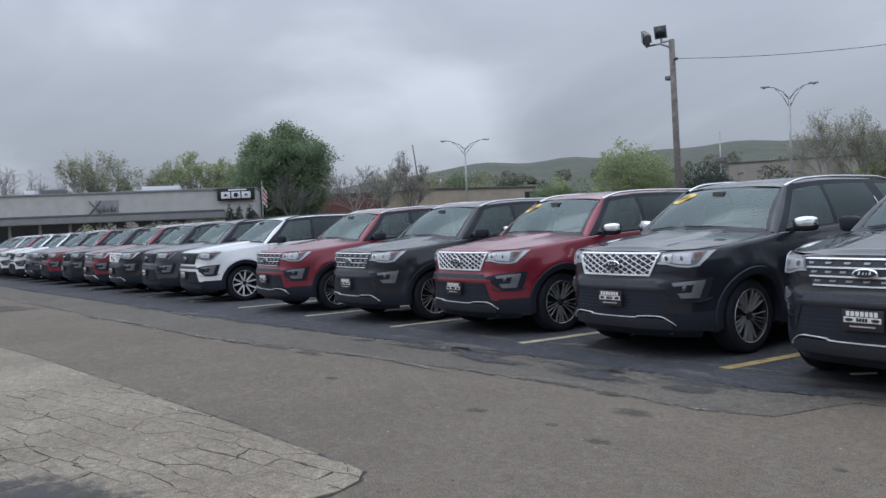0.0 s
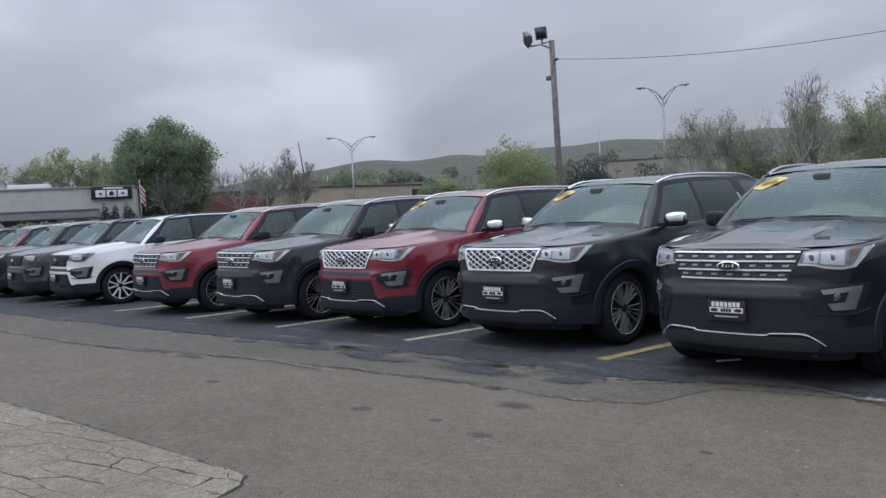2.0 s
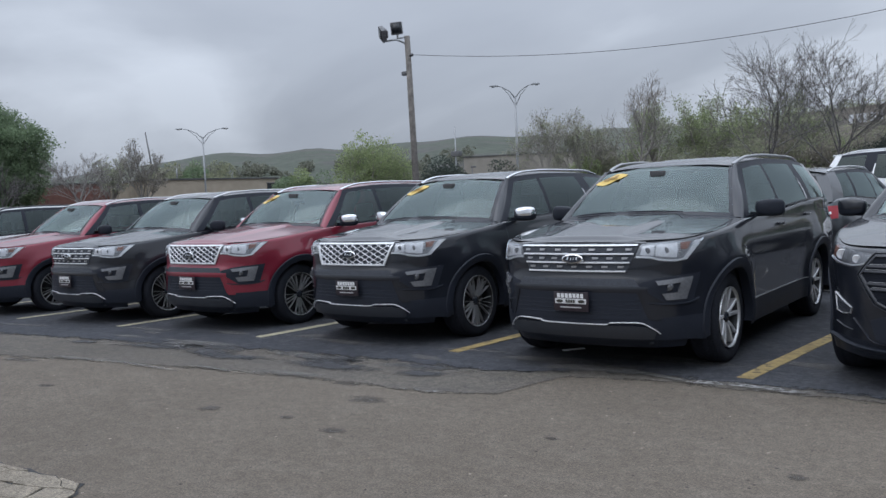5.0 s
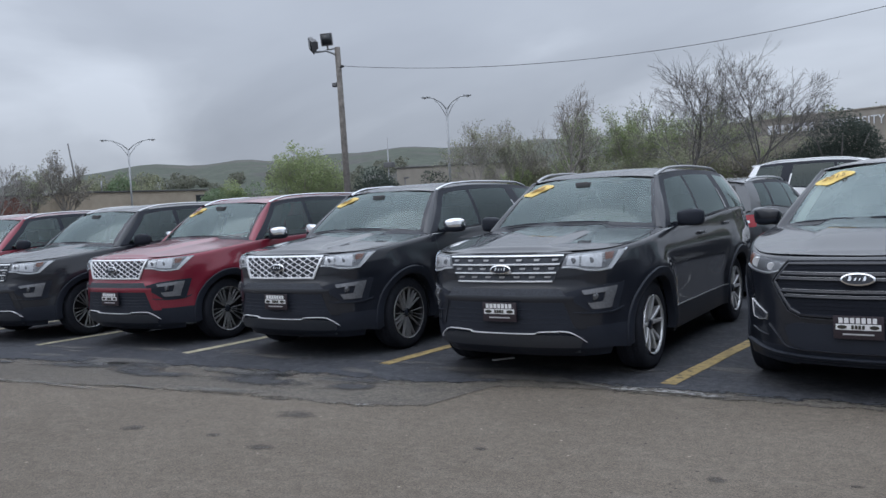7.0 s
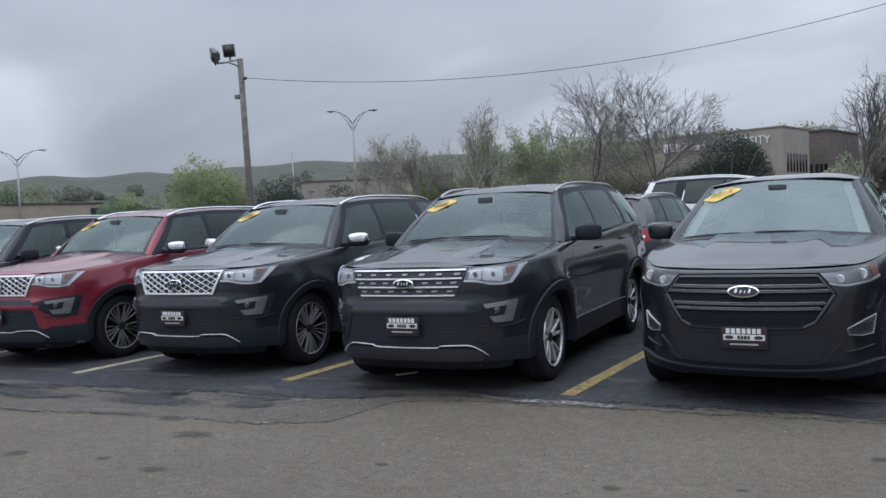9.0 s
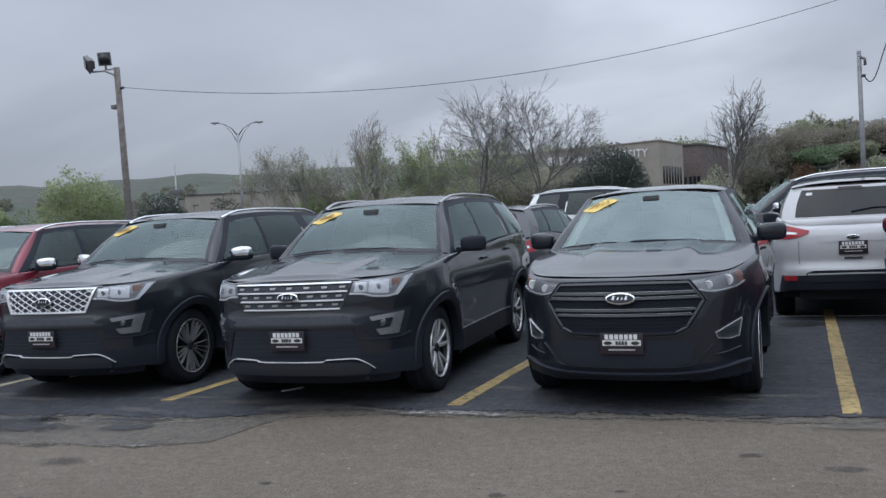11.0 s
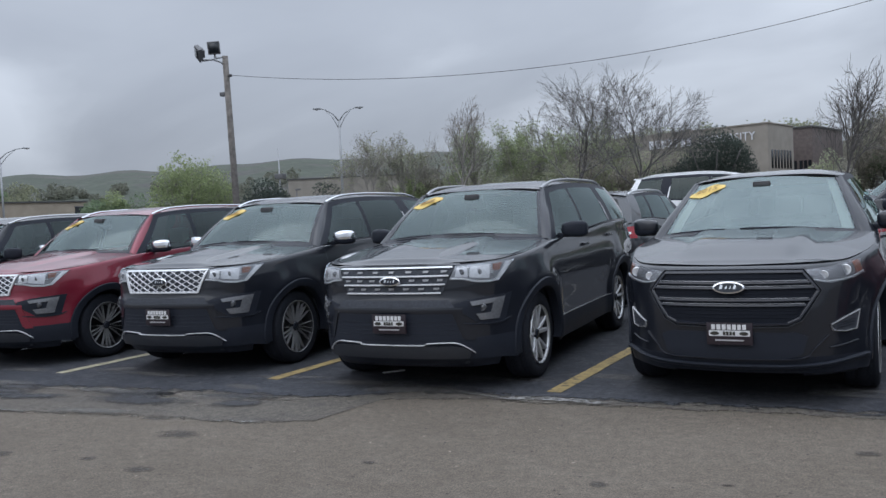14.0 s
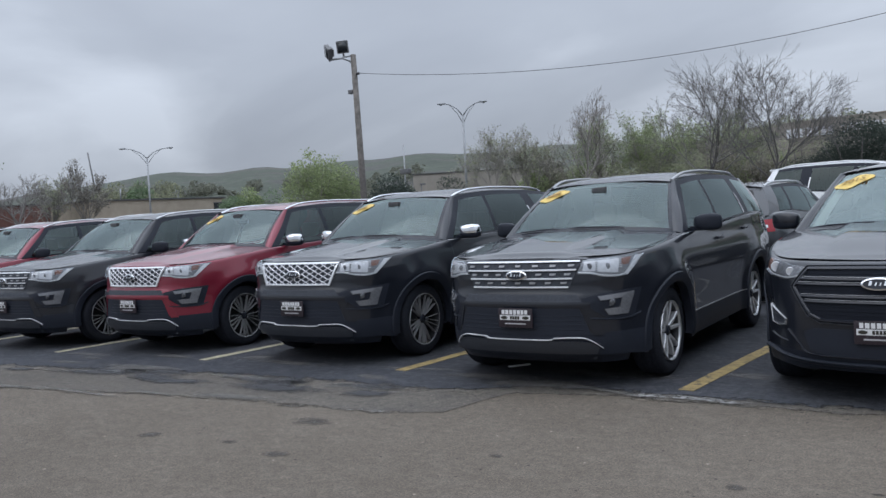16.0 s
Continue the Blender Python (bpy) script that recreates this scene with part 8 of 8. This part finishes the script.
for k in range(9):
    t0, t1 = k / 9, (k + 1) / 9
    f = lambda t, s: (2.6 - 4.2 * t + s * 0.35 * (1 - 0.7 * t), 0, 8 + 17.5 * t)
    part("boom_lacing", mesh_of("boom_lacing", *tube_data([f(t0, -1), f(t1, 1)], 0.09, 4)), FRAME, CR)

x, y = away(3.66, 30)
G2 = thing("steel_pole", pose(x, y, 0), "grey steel pole standing bare in the lot", "pole")
part("pole", mesh_of("pole", *tube_data([(0, 0, 0), (0, 0, 1.47 + 0.1585 * 30)], [0.078, 0.066], 12)), FRAME_PALE, G2)
part("pole_cap", mesh_of("pole_cap", *tube_data([(0.0, -0.02, 6.05), (0.16, -0.06, 5.95), (0.16, -0.06, 5.75)], 0.045, 6)), FRAME, G2)
x3, y3 = away(5.58, 26)
G3 = thing("utility_pole", pose(x3, y3, 0), "brown wooden utility pole carrying the overhead wire", "pole")
part("pole", mesh_of("pole", *tube_data([(0, 0, 0), (0.0, 0, 4), (0.0, 0, 8.2)], [0.14, 0.125, 0.105], 14)), RUST_POLE, G3)
part("ground_wire", mesh_of("ground_wire", *tube_data([(-0.16, -0.03, 0.1), (-0.14, -0.03, 7.5)], 0.016, 5)), CABLE, G3)
part("insulator", mesh_of("insulator", *tube_data([(0, 0, 7.23), (-0.25, -0.03, 7.25)], [0.03, 0.05], 8)), CABLE, G3)
lx, ly = math.cos(radians(-5.3)), math.sin(radians(-5.3))
pts = []
for t in np.linspace(0, 1, 16):
    s = -0.75 + 0.73 * t
    pts.append((s, -0.1, 4.86 + 1.5 * t ** 2.2 - 0.30 * math.sin(math.pi * min(1, t * 1.6)) * (1 - t)))
part("cable_loop", mesh_of("cable_loop", *tube_data(pts, 0.016, 5)), CABLE, G3)
part("cable_end", mesh_of("cable_end", *box_data(-0.83, -0.14, 4.84, -0.72, -0.06, 4.92, 0.02)), CABLE, G3)
tip_b = (x3 - 0.25, y3 - 0.03, 7.25)
pts = []
for t in np.linspace(0, 1, 60):
    pts.append((tip_a[0] + 0.15 + (tip_b[0] - tip_a[0] - 0.15) * t, tip_a[1] + (tip_b[1] - tip_a[1]) * t, tip_a[2] + 0.08 + (tip_b[2] - tip_a[2] - 0.08) * t - 4 * 1.13 * t * (1 - t)))
WR = part("overhead_wire", mesh_of("overhead_wire", *tube_data(pts, 0.0085, 5)), CABLE)
tagged(WR, "black overhead wire sagging between the two wooden poles", "wire")

# ---------------------------------------------------------------- the parked vehicles
ROW = "cars of the front row"
AX = 4.7  # the row's cars stand turned by this from the y axis


def stand(x, y, a=AX):
    return pose(x, y, 0.011 + fall(x), 0, 0, a)


make_vehicle("explorer", stand(1.527, -0.239), PAINT_BLACK, "black SUV with four chrome grille bars and a yellow windscreen sticker", "bar", "five", None, ALLOY_MID, SEAT_DARK, "bars", group=ROW)
make_vehicle("explorer", stand(-1.203, -0.212), PAINT_BLACK, "black SUV with a chrome mesh grille and chrome mirrors", "mesh", "multi", CHROME, CHROME, SEAT_DARK, "bars", group=ROW)
make_vehicle("explorer", stand(-3.90, -0.42), PAINT_RED, "ruby red SUV with a chrome mesh grille and chrome mirrors", "mesh", "multi", CHROME, CHROME, SEAT_PALE, "bars", group=ROW)
make_vehicle("explorer", stand(-6.32, -0.84), PAINT_BLACK, "black SUV with four chrome grille bars and dark mirrors", "bar", "multi", None, SATIN, SEAT_DARK, group=ROW)
make_vehicle("explorer", stand(-9.1, -1.19), PAINT_RED, "ruby red SUV with four chrome grille bars and black mirrors", "bar", "multi", None, SATIN, SEAT_PALE, group=ROW)
make_vehicle("explorer", stand(-12.85, -1.68), PAINT_WHITE, "white SUV with a black mesh grille and black roof rails", "sport", "sport", None, GLOSS_BLACK, SEAT_DARK, group=ROW)
FAR_ROW = [(-15.35, -1.99, PAINT_GREY, "sport", "grey SUV with a black mesh grille"), (-17.95, -2.32, PAINT_SLATE, "mesh", "dark slate SUV with a chrome mesh grille"), (-20.4, -2.62, PAINT_RED, "bar", "ruby red SUV with chrome grille bars"),
           (-22.95, -2.93, PAINT_SLATE, "sport", "dark slate SUV with a black grille"), (-25.7, -3.29, PAINT_RED, "sport", "ruby red SUV with a black grille"), (-28.25, -3.59, PAINT_GREY, "bar", "grey SUV with chrome grille bars"),
           (-30.8, -3.95, PAINT_WHITE, "sport", "white SUV with a black grille"), (-33.5, -4.3, PAINT_WHITE, "sport", "white SUV with a black grille"), (-36.1, -4.6, PAINT_RED, "bar", "ruby red SUV with chrome grille bars"), (-38.7, -4.9, PAINT_SILVER, "bar", "silver SUV with chrome grille bars"), (-41.3, -5.2, PAINT_GREY, "bar", "grey SUV with chrome grille bars")]
for x, y, c, g, lb in FAR_ROW:
    make_vehicle("explorer", stand(x, y), c, lb, g, "multi" if g != "sport" else "sport", None, SATIN if g != "sport" else GLOSS_BLACK, SEAT_DARK, group=ROW)
make_vehicle("edge", stand(4.105, 0.17, 1.0), PAINT_BLACK, "black crossover with a wide hexagonal grille and a yellow windscreen sticker", "edge", "sport", None, None, SEAT_DARK, "2015", group=ROW)
make_vehicle("edge", stand(7.06, 0.42, -1.0), PAINT_MAROON, "dark red crossover parked beside an empty gap", "edge", "sport", None, None, SEAT_DARK, group=ROW)

# the row behind, backed up to the stalls, and larger vehicles beyond it
BACK = "cars parked behind the front row"
make_vehicle("escape", stand(5.88, 9.80, 180) @ Matrix.Diagonal((1.02, 1.0, 1.045, 1)), PAINT_SILVER, "silver compact SUV seen from behind", "edge", "five", None, None, SEAT_DARK, group=BACK, rear=True, front=False)
make_vehicle("escape", stand(0.95, 9.95, 180), PAINT_GREY, "grey compact SUV with silver roof rails", "edge", "five", None, SATIN, SEAT_DARK, group=BACK, rear=True, front=False)
big = stand(3.6, 13.8, 90) @ Matrix.Diagonal((1.0, 0.90, 1.19, 1))
make_vehicle("explorer", big, PAINT_WHITE, "tall white SUV standing sideways with white roof rails", "bar", "five", None, PAINT_WHITE, SEAT_DARK, group=BACK, rear=True, front=False)
make_vehicle("explorer", stand(3.05, 11.2, -90) @ Matrix.Diagonal((1.06, 1.06, 1.13, 1)), PAINT_SLATE, "large black SUV standing sideways with bright roof rails", "bar", "five", CHROME, CHROME, SEAT_DARK, group=BACK)
for b_, d_, c, lb in ((-29.6, 42, PAINT_SLATE, "dark SUV far back in the lot"), (-28.0, 44, PAINT_SILVER, "silver SUV far back in the lot"), (-35.9, 46, PAINT_SLATE, "dark SUV far back in the lot"), (-38.2, 47, PAINT_RED, "red SUV far back in the lot"), (-3.4, 60, PAINT_WHITE, "white SUV by the access road"), (-3.0, 68, PAINT_SILVER, "silver SUV by the access road"), (-2.7, 76, PAINT_GREY, "grey SUV by the access road"), (-2.4, 84, PAINT_SLATE, "dark SUV by the access road")):
    x, y = away(b_, d_)
    make_vehicle("escape", stand(x, y, 30 if d_ < 50 else 4), c, lb, "edge", "five", None, SATIN, SEAT_DARK, group="cars far back in the lot", inside=False)

# ---------------------------------------------------------------- cracked old paving
def clip_poly(poly, a, b):
    """Keeps the part of poly on the left of the line a-b."""
    out = []
    f = lambda p: (b[0] - a[0]) * (p[1] - a[1]) - (b[1] - a[1]) * (p[0] - a[0])
    for i in range(len(poly)):
        p, q = poly[i], poly[(i + 1) % len(poly)]
        fp, fq = f(p), f(q)
        if fp >= 0:
            out.append(p)
        if fp * fq < 0:
            t = fp / (fp - fq)
            out.append((p[0] + (q[0] - p[0]) * t, p[1] + (q[1] - p[1]) * t))
    return out


PATCH = [(-22, -9.6), (1.05, -9.6), (1.10, -5.2), (1.0, -4.22), (0.89, -4.04), (0.74, -3.94), (0.47, -3.96), (-1.29, -4.24), (-3.39, -4.60), (-6.42, -5.10), (-8.74, -5.64), (-22, -8.6)]
PATCH_RIM = ragged(PATCH + PATCH[:1], 0.07, 0.024, 3)[:-1]
base = part("old_paving", mesh_of("old_paving", [(x, y, 0.003 + fall(x)) for x, y in PATCH_RIM], [tuple(range(len(PATCH_RIM)))], smooth=False), SEAL)
tagged(base, "pale old paving broken by a net of dark cracks", "pavement", kind="structure")


def paving_pieces():
    """Broken pieces: cells round scattered seeds, drawn out along the old joints."""
    rnd = random.Random(21)
    ang = radians(17)
    ca, sa = math.cos(ang), math.sin(ang)
    W = lambda u, v_: (-1.2 + u * ca - v_ * sa, -7.0 + u * sa + v_ * ca)
    ST = 4.2  # the cells are this much longer than wide
    seeds, v, r = [], -4.4, 0
    while v < 5.6:
        u = -10.5
        while u < 5.0:
            w = rnd.uniform(0.20, 0.78) if u > -4.5 else rnd.uniform(0.7, 1.6)
            seeds.append(((u + w * 0.5) / ST, v + rnd.uniform(-0.035, 0.035)))
            u += w
        v += rnd.uniform(0.13, 0.21)
        r += 1
    made = []
    for i, (su, sv) in enumerate(seeds):
        wx, wy = W(su * ST, sv)
        if wx < -9.4 or wx > 1.6 or wy < -9.9 or wy > -3.6:
            continue
        poly = [(su - 0.6, sv - 0.6), (su + 0.6, sv - 0.6), (su + 0.6, sv + 0.6), (su - 0.6, sv + 0.6)]
        for j, (tu, tv) in enumerate(seeds):
            du, dv = tu - su, tv - sv
            dd = du * du + dv * dv
            if j == i or dd > 1.2:
                continue
            mu, mv = su + du / 2, sv + dv / 2
            poly = clip_poly(poly, (mu, mv), (mu - dv, mv + du))
            if len(poly) < 3:
                break
        if len(poly) < 3:
            continue
        fine = []
        for p, q in zip(poly, poly[1:] + poly[:1]):
            k = max(1, min(12, int(math.dist((p[0] * ST, p[1]), (q[0] * ST, q[1])) / 0.045)))
            for t in range(k):
                fine.append((p[0] + (q[0] - p[0]) * t / k, p[1] + (q[1] - p[1]) * t / k))
        pts = []
        for pu, pv in fine:
            cross = smooth01((abs(pu - su) * ST / (abs(pv - sv) + 0.02) - 1.6) / 2.0)
            uu = pu * ST
            k1 = noise.noise(Vector((uu * 2.3, pv * 2.3, 0.5)))
            k2 = noise.noise(Vector((uu * 7.0, pv * 7.0, 4.5)))
            k3 = noise.noise(Vector((uu * 19.0, pv * 19.0, 8.5)))
            whole = float(smooth01((uu + 3.4 - 0.9 * pv * 0.3) / 1.4))
            g = (0.0012 + 0.0125 * max(0.0, noise.noise(Vector((uu * 1.5, pv * 3.4, 9.0))) + 0.34) * (1 + 0.9 * k3)) * whole * (1 - 0.30 * float(cross))
            ln = math.hypot((su - pu) * ST, sv - pv) + 1e-6
            pts.append(W(uu + (su - pu) * ST / ln * g + 0.05 * k1 + 0.04 * k2 + 0.022 * k3, pv + (sv - pv) / ln * g + 0.018 * k2 + 0.014 * k1 + 0.016 * k3))
        poly = pts
        for k in range(len(PATCH)):
            a, b = PATCH[k], PATCH[(k + 1) % len(PATCH)]
            ln = math.dist(a, b)
            ins = 0.020 if abs(b[0] - a[0]) > 1.2 else 0.012
            ox, oy = -(b[1] - a[1]) / ln * ins, (b[0] - a[0]) / ln * ins
            poly = clip_poly(poly, (a[0] + ox, a[1] + oy), (b[0] + ox, b[1] + oy))
            if len(poly) < 3:
                break
        if len(poly) < 3:
            continue
        n = len(poly)
        if abs(sum(poly[k][0] * poly[(k + 1) % n][1] - poly[(k + 1) % n][0] * poly[k][1] for k in range(n))) < 0.006:
            continue
        cx, cy = sum(p[0] for p in poly) / n, sum(p[1] for p in poly) / n
        z = 0.0105 + rnd.uniform(-0.0012, 0.0012) * (1 if cx > -4.2 else 0)
        V = [(x, y, 0.0) for x, y in poly] + [(x, y, z) for x, y in poly]
        F = [(k, (k + 1) % n, n + (k + 1) % n, n + k) for k in range(n)] + [tuple(range(n, 2 * n))]
        V = [(x, y, z_ + fall(x)) for x, y, z_ in V]
        made.append((math.dist((cx, cy), (2.0, -4.6)), V, F))
    made.sort(key=lambda q: q[0])
    for _, V, F in made[:300]:
        part("paving_piece", mesh_of("paving_piece", V, F, smooth=False), CONCRETE, base)
    ob = part("paving_rest", mesh_of("paving_rest", *join_data([(V, F) for _, V, F in made[300:]]), smooth=False), CONCRETE, base)
    ob["kind"] = "stuff"


paving_pieces()
part("paving_slab", mesh_of("paving_slab", [(x, y, 0.009 + fall(x)) for x, y in ((-22, -9.6), (-9.35, -9.6), (-9.35, -5.88), (-22, -8.65))], [(0, 1, 2, 3)], smooth=False), CONCRETE, base)
